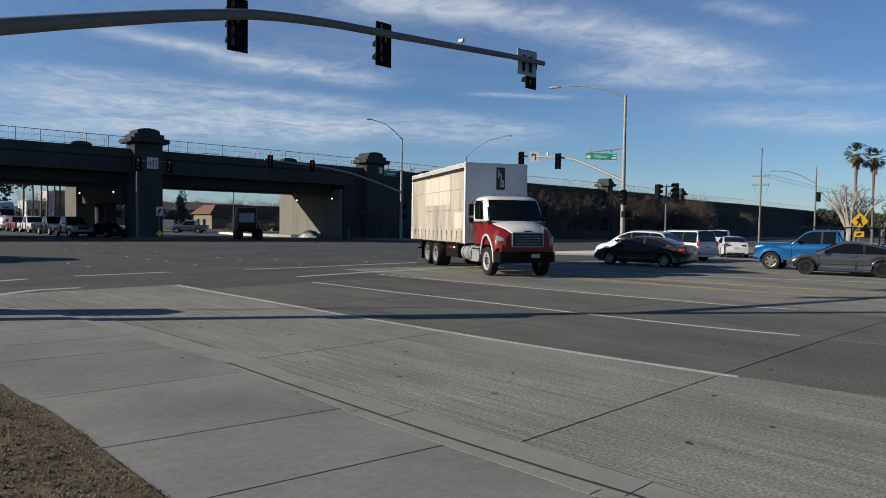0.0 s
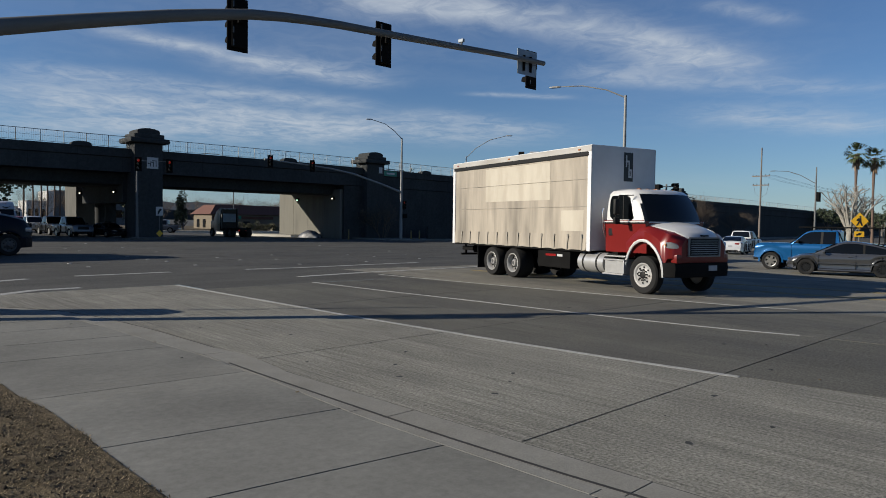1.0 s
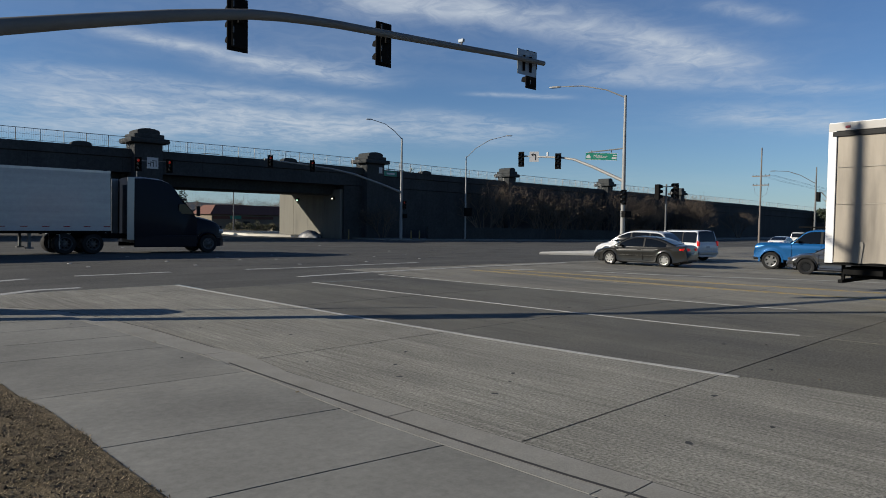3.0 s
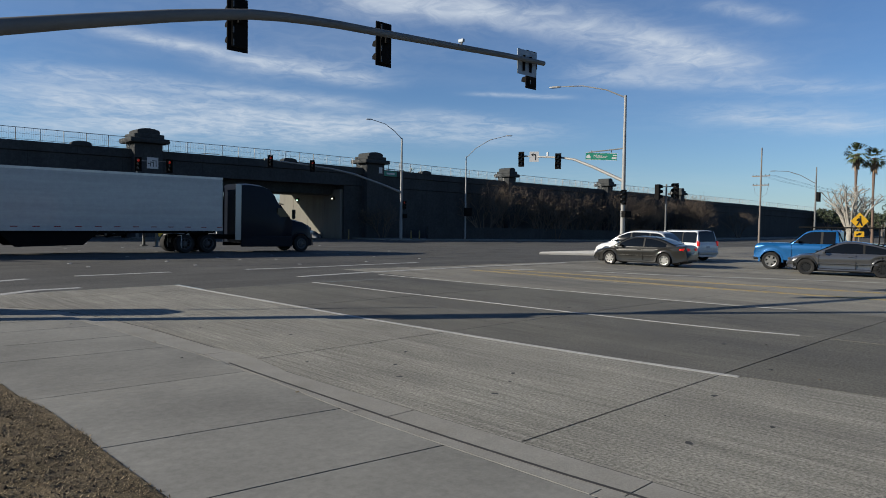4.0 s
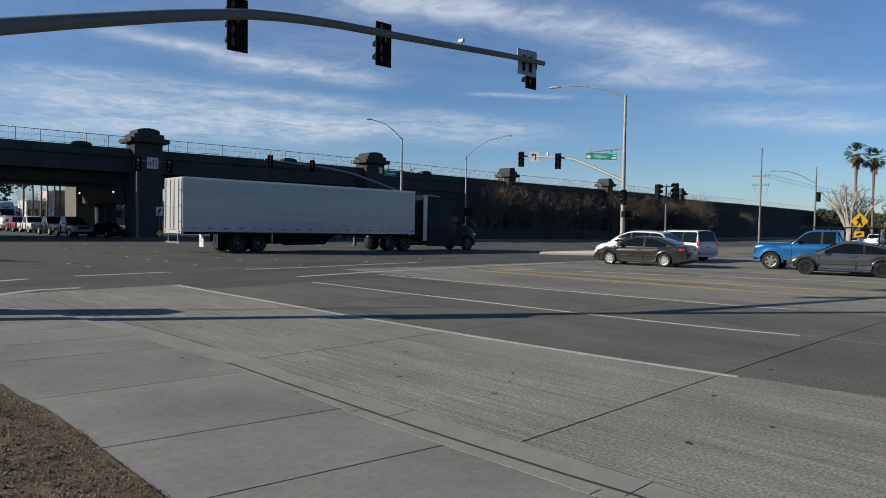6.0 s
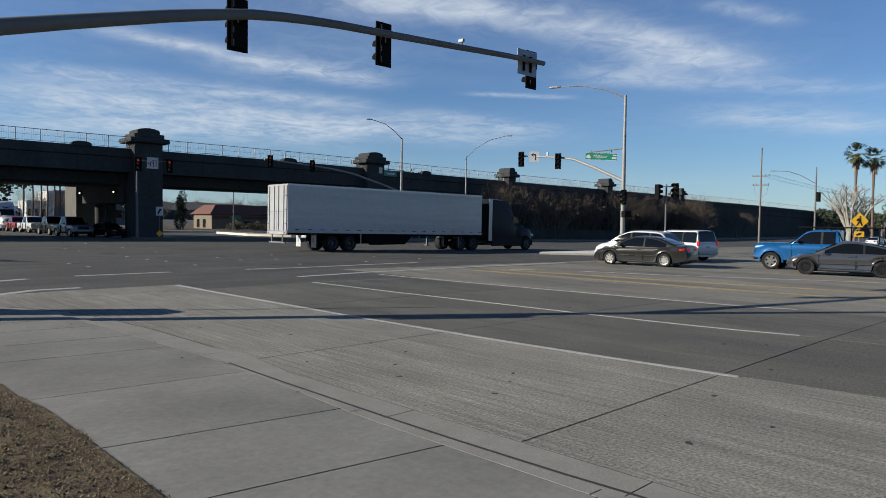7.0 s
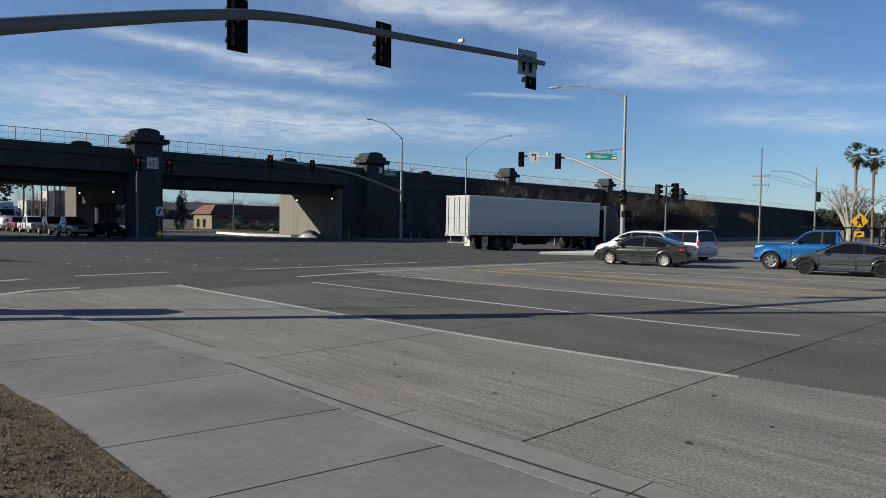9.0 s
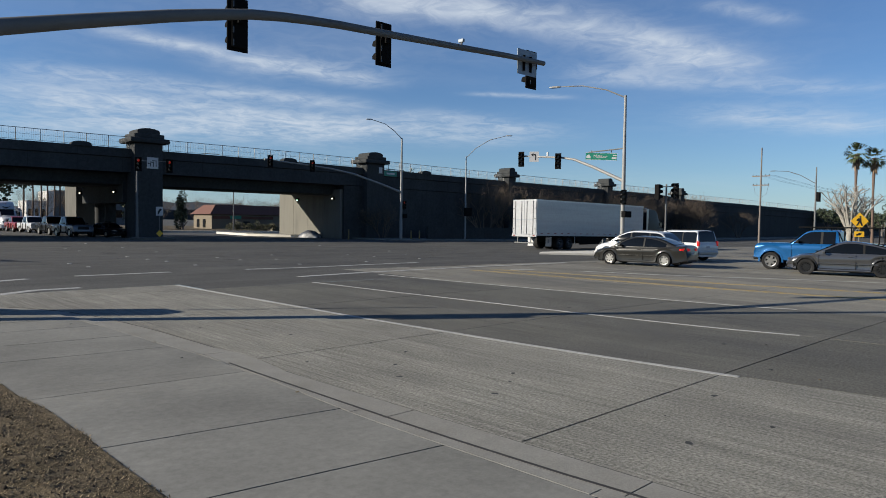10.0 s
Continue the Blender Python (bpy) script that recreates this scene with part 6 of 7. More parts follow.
    # far side, east corner under the viaduct
    f = arm_pole("signal_pole", (53.1, 62), "tall grey signal pole with a curved mast arm and street lamp", 12.2,
                 [(0, 0, 5.75), (-3, 0, 6.55), (-7, 0, 7.5), (-10, 0, 7.9), (-13, 0, 8.1), (-18.2, 0, 8.35)], 0.14,
                 ([(0, 0, 12.1), (-1.2, 0, 12.95), (-2.6, 0, 13.6), (-4.6, 0, 13.9)], (-1, 0, -0.05)), 0.19, gz(53), "steel_pale")
    for x, z in ((35.4, 7.75), (40.4, 7.6)):
        signal_head(pose(x, 61.75, z), "black signal head showing red", True)
    signal_head(pose(53.42, 61.85, 3.8), "black signal head showing red on the pole", True, plate=False)
    pd = thing("pedestrian_signal", pose(53.5, 61.75, 2.5), "black pedestrian signal box on the pole", "pedestrian signal")
    part("housing", one_box(-0.25, 0.25, -0.14, 0.14, -0.25, 0.25, bev=0.02), M["dark"], pd)
    bracket(f, [(0, 0, 8.35), (-2.9, 0, 8.4)], 0.04)
    st = plate_sign("street_sign", pose(51.4, 62, 7.45), 1.9, 0.6, "green street name sign hung from the pole", M["green_sign"], category="street sign")
    for x in (-0.6, 0.6):
        part("hanger", one_box(x - 0.02, x + 0.02, -0.01, 0.01, 0.28, 0.55), M["steel"], st)
    part("name_bar", one_box(-0.6, 0.6, -0.012, -0.004, -0.1, 0.1), M["white_sign"], st)
    wl = plate_sign("panel_sign", pose(49.9, 62, 7.75), 0.5, 0.7, "small white panel hung from the pole", M["white_sign"])
    part("hanger", one_box(-0.02, 0.02, -0.01, 0.01, 0.3, 0.4), M["steel"], wl)
    # far side, middle island in front of the pier
    lp = arm_pole("signal_pole", (22.4, 62), "grey steel signal post in the viaduct's shade", 7.1, [(0, 0, 7.0), (1.5, 0, 7.05), (3.1, 0, 7.1)], 0.06, None, 0.12, gz(23))
    for x in (22.4, 25.15):
        signal_head(pose(x, 61.7, 6.55), "black signal head showing red", True)
    turn_sign(pose(23.75, 61.93, 6.75), 1.0, 1.0, "white sign with black left-turn arrows")
    ks = thing("sign_post", pose(24.55, 62.5, gz(25)), "steel post with a white arrow sign and a yellow marker", "road sign")
    part("post", tube(bm_new(), [(0, 0, 0), (0, 0, 3.0)], 0.04, 8), M["steel"], ks)
    pn = part("panel", one_box(-0.32, 0.32, -0.06, -0.045, 2.2, 3.0), M["white_sign"], ks, "white panel with a black arrow")
    part("arrow", prism(bm_new(), [(-0.2, 2.3), (-0.05, 2.3), (0.02, 2.55), (0.2, 2.75), (0.05, 2.85), (-0.15, 2.6)], -0.07, -0.06, "y"), M["black"], pn)
    part("marker", prism(bm_new(), [(0, 0.25), (0.32, 0.57), (0, 0.89), (-0.32, 0.57)], -0.06, -0.045, "y"), M["yellow_sign"], ks, "yellow diamond marker")
    # street lamp along the wall
    arm_pole("street_lamp", (64.2, 62), "galvanised street lamp on a curved arm", 11.0, [], 0.1,
             ([(0, 0, 10.8), (0.9, -0.9, 12.1), (2.2, -2.2, 13.2), (3.7, -3.7, 13.75)], (1, -1, 0.02)), 0.13, gz(64), "steel_pale")
    sb = thing("pedestrian_signal", pose(64.4, 61.7, 3.2), "dark pedestrian signal boxes on the lamp post", "pedestrian signal")
    part("housing", one_box(-0.6, 0.55, -0.15, 0.15, -0.55, 0.55, bev=0.02), M["dark"], sb)

    # island corner, sunlit
    c = arm_pole("signal_pole", (42.5, 25.6), "tall grey signal pole with mast arm, street lamp and name sign", 11.2,
                 [(0, 0, 5.2), (0, 2.5, 6.3), (0, 4.2, 6.95), (0, 5.3, 7.15), (0, 9.6, 7.55)], 0.12,
                 ([(0, 0, 11.05), (-0.6, 1.2, 11.65), (-1.2, 2.8, 12.05), (-1.8, 4.4, 12.1)], (-0.3, 1, 0)), 0.17, gz(42.5), "steel_pale")
    for y, z in ((34.7, 7.0), (31.1, 6.65)):
        signal_head(pose(42.25, y, z - 0.08, 0, 0, -70), "black signal head hung on the sunlit mast arm", False, plate=True, pw=0.24, ph=0.6)
    bend_sign(pose(42.3, 33.45, 7.05, 0, 0, -55), 0.72, 0.8, "white sign with one black curved arrow")
    dt = thing("detector", pose(42.5, 32.3, 7.05), "small pale detector on the mast arm", "sensor")
    part("body", one_box(-0.06, 0.06, -0.06, 0.06, 0, 0.3, bev=0.02), M["white_sign"], dt)
    bracket(c, [(0, 0, 7.5), (0, 3.0, 7.4)], 0.05)
    st = plate_sign("street_sign", pose(42.3, 27.35, 6.7, 0, 2.5, -62), 2.2, 0.5, "green street name sign reading Milliken", M["green_sign"], category="street sign")
    part("edge_bar", one_box(-1.15, 1.15, -0.009, -0.006, 0.235, 0.255), M["white_sign"], st)
    part("edge_bar", one_box(-1.15, 1.15, -0.009, -0.006, -0.255, -0.235), M["white_sign"], st)
    part("number_bar", one_box(0.75, 1.08, -0.009, -0.006, -0.16, -0.02), M["white_sign"], st)
    part("number_bar", one_box(0.82, 1.08, -0.009, -0.006, 0.06, 0.14), M["white_sign"], st)
    part("crest", prism(bm_new(), [(-1.08, -0.14), (-0.72, -0.14), (-0.78, 0.04), (-0.9, 0.14), (-1.02, 0.04)], -0.01, -0.006, "y"), M["white_sign"], st)
    text_on("lettering", "Milliken", pose(-0.05, -0.008, 0, 90, 0, 0), 0.32, M["white_sign"], st)
    for x in (-0.7, 0.7):
        part("hanger", one_box(x - 0.025, x + 0.025, -0.01, 0.01, 0.25, 0.46 + 0.05 * x), M["steel"], st)
    signal_head(pose(42.3, 25.45, 3.75, 0, 0, -75), "black signal head on the side of the pole", False, plate=False)
    pd = thing("pedestrian_signal", pose(42.5, 25.3, 2.55), "black pedestrian signal boxes on the pole", "pedestrian signal")
    part("housing", one_box(-0.45, 0.4, -0.16, 0.16, -0.22, 0.22, bev=0.03), M["dark"], pd)
    # signal post with two heads
    s = thing("signal_post", pose(42.8, 22.5, gz(42.8)), "steel post carrying two black signal heads", "signal pole")
    part("post", tube(bm_new(), [(0, 0, 0), (0, 0, 4.9)], 0.06, 8), M["steel"], s)
    part("bracket", tube(bm_new(), [(-0.5, 0.4, 4.75), (0.5, -0.4, 4.75)], 0.03, 6), M["steel"], s)
    signal_head(pose(42.4, 22.85, 4.05, 0, 0, 80), "black signal head seen from behind on the post", plate=False)
    signal_head(pose(43.25, 22.1, 4.15, 0, 0, -95), "black signal head with deep visors on the post", plate=False)
    # far right
    u = thing("utility_pole", pose(116.26, 44.33, gz(117)), "weathered wooden utility pole with two crossarms", "utility pole")
    part("shaft", tube(bm_new(), [(0, 0, 0), (0, 0, 7.5), (0, 0, 15.9)], [0.17, 0.14, 0.1], 10), WOOD, u, smooth=True)
    for z, w in ((11.2, 1.45), (9.7, 1.3)):
        part("crossarm", one_box(-0.08, 0.08, -w, w, z - 0.08, z + 0.08), WOOD, u)
        for k in (-0.9, -0.5, 0.5, 0.9):
            part("insulator", tube(bm_new(), [(0, k * w, z + 0.08), (0, k * w, z + 0.26)], 0.05, 6), M["dark"], u)
    part("brace", tube(bm_new(), [(0.1, -1.2, 9.7), (0.1, -0.9, 8.3), (0.1, 0, 7.6), (0.1, 0.9, 8.3), (0.1, 1.2, 9.7)], 0.025, 6), M["steel"], u)
    part("riser", one_box(-0.25, -0.12, -0.12, 0.12, 0.5, 4.2), WOOD, u)
    for k in (-1.2, -0.6, 0.6, 1.2):
        w = new("wire")
        pts = [(t * 150, k + t * t * 0, 11.4 - 9 * (t - t * t) - t * 3) for t in [i / 14 for i in range(15)]]
        ob = part("wire", tube(bm_new(), [(117, 44 + k, 11.4 + gz(117))] + [(116.6 + p[0], 44 + p[1] - p[0] * 0.12, p[2] + gz(117)) for p in pts[1:]], 0.012, 4), M["dark"])
        bpy.data.objects.remove(w)
        tagged(ob, "thin dark overhead wire slung from the pole", "wire", "overhead wires")
    arm_pole("street_lamp", (108.47, 33.52), "grey street lamp beside the far road", 11.6, [], 0.1,
             ([(0, 0, 9.2), (-0.6, 2, 10.5), (-1.0, 3.6, 11.1), (-1.4, 5.2, 11.2)], (-0.3, 1, 0)), 0.16, gz(109))
    bx = thing("signal_box", pose(108.77, 33.32, 6.3), "dark box fixed to the street lamp", "box")
    part("housing", one_box(-0.35, 0.35, -0.3, 0.3, -0.7, 0.7, bev=0.04), M["dark"], bx)
    y = thing("crossing_sign", pose(50, 12.8, gz(50), 0, 0, -52), "yellow diamond pedestrian crossing sign on a post", "road sign")
    part("post", tube(bm_new(), [(0, 0, 0), (0, 0, 3.2)], 0.035, 8), M["steel"], y)
    d = part("diamond", prism(bm_new(), [(0, 2.1), (0.55, 2.65), (0, 3.2), (-0.55, 2.65)], -0.05, -0.04, "y"), M["yellow_sign"], y)
    bm = bm_new()
    lathe(bm, ((0.06, -0.062), (0.06, -0.052)), "y", 10, Matrix.Translation((0.02, 0, 2.92)))
    prism(bm, [(-0.07, 2.84), (0.08, 2.84), (0.1, 2.6), (0.2, 2.36), (0.12, 2.34), (0.01, 2.55), (-0.14, 2.34), (-0.21, 2.37), (-0.06, 2.62), (-0.19, 2.66), (-0.2, 2.72)], -0.06, -0.052, "y")
    part("walker_symbol", bm, M["black"], d)
    pl = part("plaque", one_box(-0.3, 0.3, -0.05, -0.04, 1.62, 1.98), M["yellow_sign"], y)
    part("plaque_arrow", prism(bm_new(), [(-0.18, 1.7), (0.05, 1.74), (0.16, 1.88), (0.02, 1.9), (-0.2, 1.78)], -0.06, -0.052, "y"), M["black"], pl)


# ---- planting ----
WOOD = mat("weathered_wood", (0.15, 0.128, 0.11), 0.9, var=0.25, scale=3, bump=0.4, bscale=20, stretch=(4, 4, 0.4))
TWIG = mat("bare_twigs", (0.1, 0.076, 0.055), 0.9, var=0.2, scale=2, rnd=0.35, island=True)
BARK_W = mat("pale_sycamore_bark", (0.24, 0.228, 0.2), 0.85, var=0.2, scale=2.5, dirt=(0.17, 0.14, 0.11), dscale=3, damt=0.7, bump=0.3, bscale=14)
PALM_BARK = mat("palm_trunk", (0.115, 0.08, 0.06), 0.9, var=0.3, scale=4, bump=0.6, bscale=9, stretch=(1, 1, 3))
FROND = mat("palm_frond", (0.055, 0.075, 0.028), 0.6, var=0.3, scale=4, rnd=0.3, island=True)
DEADFROND = mat("dead_palm_skirt", (0.22, 0.15, 0.09), 0.9, var=0.25, scale=4, rnd=0.3, island=True)
LEAF = mat("evergreen_leaf", (0.03, 0.042, 0.02), 0.7, var=0.3, scale=3, rnd=0.45, island=True)
HEDGE = mat("hedge_leaf", (0.06, 0.058, 0.024), 0.75, var=0.3, scale=3, rnd=0.4, island=True)


def twig(bm, a, b, r0, r1):
    """A three-sided sliver of branch."""
    d = (b - a).normalized()
    s = d.cross(Vector((0.3, 0.7, 0.2))).normalized()
    t = d.cross(s)
    p = [bm.verts.new(a + (s * math.cos(k) + t * math.sin(k)) * r0) for k in (0, 2.1, 4.2)]
    q = [bm.verts.new(b + (s * math.cos(k) + t * math.sin(k)) * r1) for k in (0, 2.1, 4.2)]
    for k in range(3):
        bm.faces.new((p[k], p[(k + 1) % 3], q[(k + 1) % 3], q[k]))


def grow(bm, rng, a, d, ln, r, depth, spread, kids):
    b = a + d * ln
    twig(bm, a, b, r, r * 0.65)
    if depth == 0:
        return
    for _ in range(kids if depth > 1 else kids + 1):
        w = Vector((rng.gauss(0, 1), rng.gauss(0, 1), rng.gauss(0.25, 0.6))).normalized()
        nd = (d + w * spread).normalized()
        st = a + d * ln * rng.uniform(0.55, 1.0)
        grow(bm, rng, st, nd, ln * rng.uniform(0.55, 0.85), r * 0.55, depth - 1, spread, kids)


def bare_shrub(seed, h):
    """Multi-stemmed leafless shrub meshes: stems and a haze of twigs."""
    rng = random.Random(seed)
    stems, tw = bm_new(), bm_new()
    for k in range(9):
        a = rng.uniform(0, 6.28)
        d = Vector((math.cos(a) * 0.5, math.sin(a) * 0.5, 1)).normalized()
        base = Vector((math.cos(a) * 0.3, math.sin(a) * 0.3, 0))
        top = base + d * h * 0.38
        twig(stems, base, top, 0.07, 0.04)
        for _ in range(3):
            w = Vector((rng.gauss(0, 1), rng.gauss(0, 1), rng.gauss(0.5, 0.6))).normalized()
            grow(tw, rng, base + (top - base) * rng.uniform(0.5, 1), (d + w * 0.6).normalized(), h * rng.uniform(0.22, 0.34), 0.035, 4, 0.62, 3)
    return stems, tw


def leafy(bm, rng, c, rad, n, size, squash=1.0):
    """Many small leaf clumps in a lumpy cloud."""
    lumps = [(Vector((rng.gauss(0, 0.5), rng.gauss(0, 0.5), rng.gauss(0, 0.45) * squash)) * rad, rng.uniform(0.35, 0.6) * rad) for _ in range(9)]
    for _ in range(n):
        o, r = rng.choice(lumps)
        v = Vector((rng.gauss(0, 1), rng.gauss(0, 1), rng.gauss(0, 1))).normalized() * r * rng.uniform(0.6, 1.0)
        v.z *= squash
        p = Vector(c) + o + v
        a = Vector((rng.gauss(0, 1), rng.gauss(0, 1), rng.gauss(0, 1))).normalized() * size * rng.uniform(0.6, 1.3)
        b = a.cross(Vector((rng.gauss(0, 1), rng.gauss(0, 1), rng.gauss(0, 1)))).normalized() * size * 0.6
        bm.faces.new([bm.verts.new(p + q) for q in (a, b, -a, -b)])


def build_planting():
    masters = []
    for k in range(3):
        st, tw = bare_shrub(40 + k, 6.4)
        s = thing("shrub", pose(0, 0, -50), "leafless brown winter shrub against the viaduct wall", "shrub", "shrubs along the viaduct")
        part("stem_clump", st, TWIG, s)
        tagged(part("twig_haze", tw, TWIG, s), kind="stuff")
        masters.append(s)
    rng = random.Random(5)
    x, i = 82.0, 0
    spots = []
    while x < 158:
        spots.append((x * 0.88, 65.8 + rng.uniform(-0.8, 0.8), rng.uniform(0.75, 0.98)))
        x += rng.uniform(4.4, 7.0)
    spots += [(87, 64, 0.85), (109, 64.5, 0.77), (112, 63, 0.68), (129, 61.5, 0.87), (132, 63, 0.78), (157, 64.5, 0.68), (53.5, 66, 0.5)]
    for i, (x, y, sc) in enumerate(spots):
        m = pose(x, y, gz(x) - 0.05, 0, 0, rng.uniform(0, 360))
        if i < 3:
            o = masters[i]
            o.matrix_basis = m
        else:
            o = copy_thing(masters[i % 3], m)
        o.scale = (sc * 1.4, sc * 1.4, sc * 1.42)
    # sycamore with lopped white limbs
    t = thing("tree", pose(78.7, 21, gz(79)), "pollarded sycamore with bare white limbs", "tree")
    rng = random.Random(12)
    bm = bm_new()
    part("trunk", tube(bm_new(), [(0, 0, 0), (0.05, 0.1, 1.2), (0.1, 0.0, 2.2)], [0.38, 0.3, 0.27], 10), BARK_W, t, smooth=True)
    for k in range(13):
        a = k * 0.97 + rng.uniform(-0.2, 0.2)
        out = rng.uniform(0.3, 0.95)
        p0 = Vector((0.1, 0, rng.uniform(1.5, 2.2)))
        p1 = p0 + Vector((math.cos(a) * out, math.sin(a) * out, rng.uniform(0.9, 1.4))) * 1.15
        p2 = p1 + Vector((math.cos(a) * out * 0.8, math.sin(a) * out * 0.8, rng.uniform(1.0, 1.8)))
        p3 = p2 + Vector((math.cos(a + 0.5) * 0.5, math.sin(a + 0.5) * 0.5, rng.uniform(0.5, 1.1)))
        lb = tube(bm_new(), [p0, p1, p2, p3], [0.15, 0.11, 0.085, 0.075], 8)
        for q, r in ((p1, 0.04), (p1, 0.035), (p2, 0.04), (p2, 0.035), (p3, 0.035), (p3, 0.035), (p2, 0.03), (p3, 0.03)):
            e = q + Vector((rng.gauss(0, 0.5), rng.gauss(0, 0.5), rng.uniform(0.3, 1.0)))
            tube(lb, [q, q.lerp(e, 0.8), e], [r * 1.4, r * 1.2, r * 2.0], 6)
            for _ in range(5):
                twig(lb, e, e + Vector((rng.gauss(0, 0.3), rng.gauss(0, 0.3), rng.uniform(0, 0.45))), 0.022, 0.012)
        part("limb", lb, BARK_W, t, smooth=True)
    # leaning pale trunk at the edge
    t2 = thing("tree", pose(76, 17.2, gz(76)), "bare pale leaning tree trunk", "tree")
    part("trunk", tube(bm_new(), [(0, 0, 0), (0.4, -0.5, 1.6), (1.0, -1.2, 3.6), (1.2, -1.4, 4.6)], [0.25, 0.2, 0.15, 0.08], 8), BARK_W, t2, smooth=True)
    # palms
    for x, y, h, seed in ((136.2, 35.6, 15.9, 1), (138.4, 33.4, 15.2, 2)):
        p = thing("palm_tree", pose(x, y, gz(x)), "tall fan palm with a shaggy brown skirt", "palm tree", "palms")
        pts = [(0.3 * math.sin(k * 0.5 + seed), 0, h * k / 8) for k in range(9)]
        part("trunk", tube(bm_new(), pts, [0.3, 0.24, 0.22, 0.21, 0.2, 0.2, 0.23, 0.3, 0.3], 10), PALM_BARK, p, smooth=True)
        rng = random.Random(seed)
        cr, dead = bm_new(), bm_new()
        top = Vector(pts[-1])
        for k in range(46):
            a, e = rng.uniform(0, 6.28), rng.uniform(-0.75, 1.2)
            d = Vector((math.cos(a) * math.cos(e), math.sin(a) * math.cos(e), math.sin(e)))
            c = top + d * rng.uniform(0.9, 1.5)
            side = d.cross(Vector((0, 0, 1))).normalized()
            for j in range(-4, 5):
                f = (d + side * j * 0.2 + Vector((0, 0, -0.05 * abs(j)))).normalized()
                w = f.cross(Vector((0, 0, 1))).normalized() * 0.07
                m1 = c + f * 0.7
                tip = c + f * 1.25 + Vector((0, 0, -0.35))
                cr.faces.new([cr.verts.new(q) for q in (c, m1 - w, tip, m1 + w)])
        for k in range(90):
            a = rng.uniform(0, 6.28)
            z = -rng.uniform(0.2, 2.2)
            c = top + Vector((math.cos(a) * 0.4, math.sin(a) * 0.4, z))
            tip = c + Vector((math.cos(a) * 0.35, math.sin(a) * 0.35, -0.9))
            w = Vector((-math.sin(a), math.cos(a), 0)) * 0.12
            dead.faces.new([dead.verts.new(q) for q in (c - w, c + w, tip)])
        part("crown", cr, FROND, p)
        part("dead_skirt", dead, DEADFROND, p)


def tree_mass(name, x, y, z, rad, n, size, material, label, squash=0.8, trunk=2.0, seed=1):
    t = thing(name, pose(x, y, z), label, "tree" if name == "tree" else "bush")
    rng = random.Random(seed)
    if trunk:
        tb = tube(bm_new(), [(0, 0, 0), (0.1, 0, trunk * 0.6), (0, 0.1, trunk + rad)], [0.22, 0.18, 0.06], 8)
        for k in range(5):
            a = k * 1.3
            tube(tb, [(0, 0, trunk * 0.8), (math.cos(a) * rad * 0.6, math.sin(a) * rad * 0.6, trunk + rad * 0.7)], [0.1, 0.03], 6)
        part("trunk", tb, WOOD, t)
    bm = bm_new()
    leafy(bm, rng, (0, 0, trunk + rad * squash), rad, n, size, squash)
    part("crown", bm, material, t)
    return t


# ---- beyond the viaduct ----
def far_building(name, x0, x1, y0, y1, h, wall, roof, label, roof_h=0.0, bays=0):
    b = thing(name, pose(0, 0, 0), label, "building")
    part("wall", one_box(x0, x1, y0, y1, -1.5, h), wall, b)
    if roof_h:
        o = 0.6
        rows = [[(x0 - o, y0 - o, h - 0.1), (x1 + o, y0 - o, h - 0.1), (x1 + o, y1 + o, h - 0.1), (x0 - o, y1 + o, h - 0.1)],
                [(x0 + roof_h * 0.8, y0 + roof_h * 0.8, h + roof_h), (x1 - roof_h * 0.8, y0 + roof_h * 0.8, h + roof_h), (x1 - roof_h * 0.8, y1 - roof_h * 0.8, h + roof_h), (x0 + roof_h * 0.8, y1 - roof_h * 0.8, h + roof_h)]]
        part("roof", loft(bm_new(), rows), roof, b)
    for k in range(bays):
        xa = x0 + (x1 - x0) * (k + 0.25) / bays
        part("window", one_box(xa, xa + (x1 - x0) * 0.5 / bays, y0 - 0.06, y0 + 0.1, h * 0.25, h * 0.62), M["glass"], b)
    return b


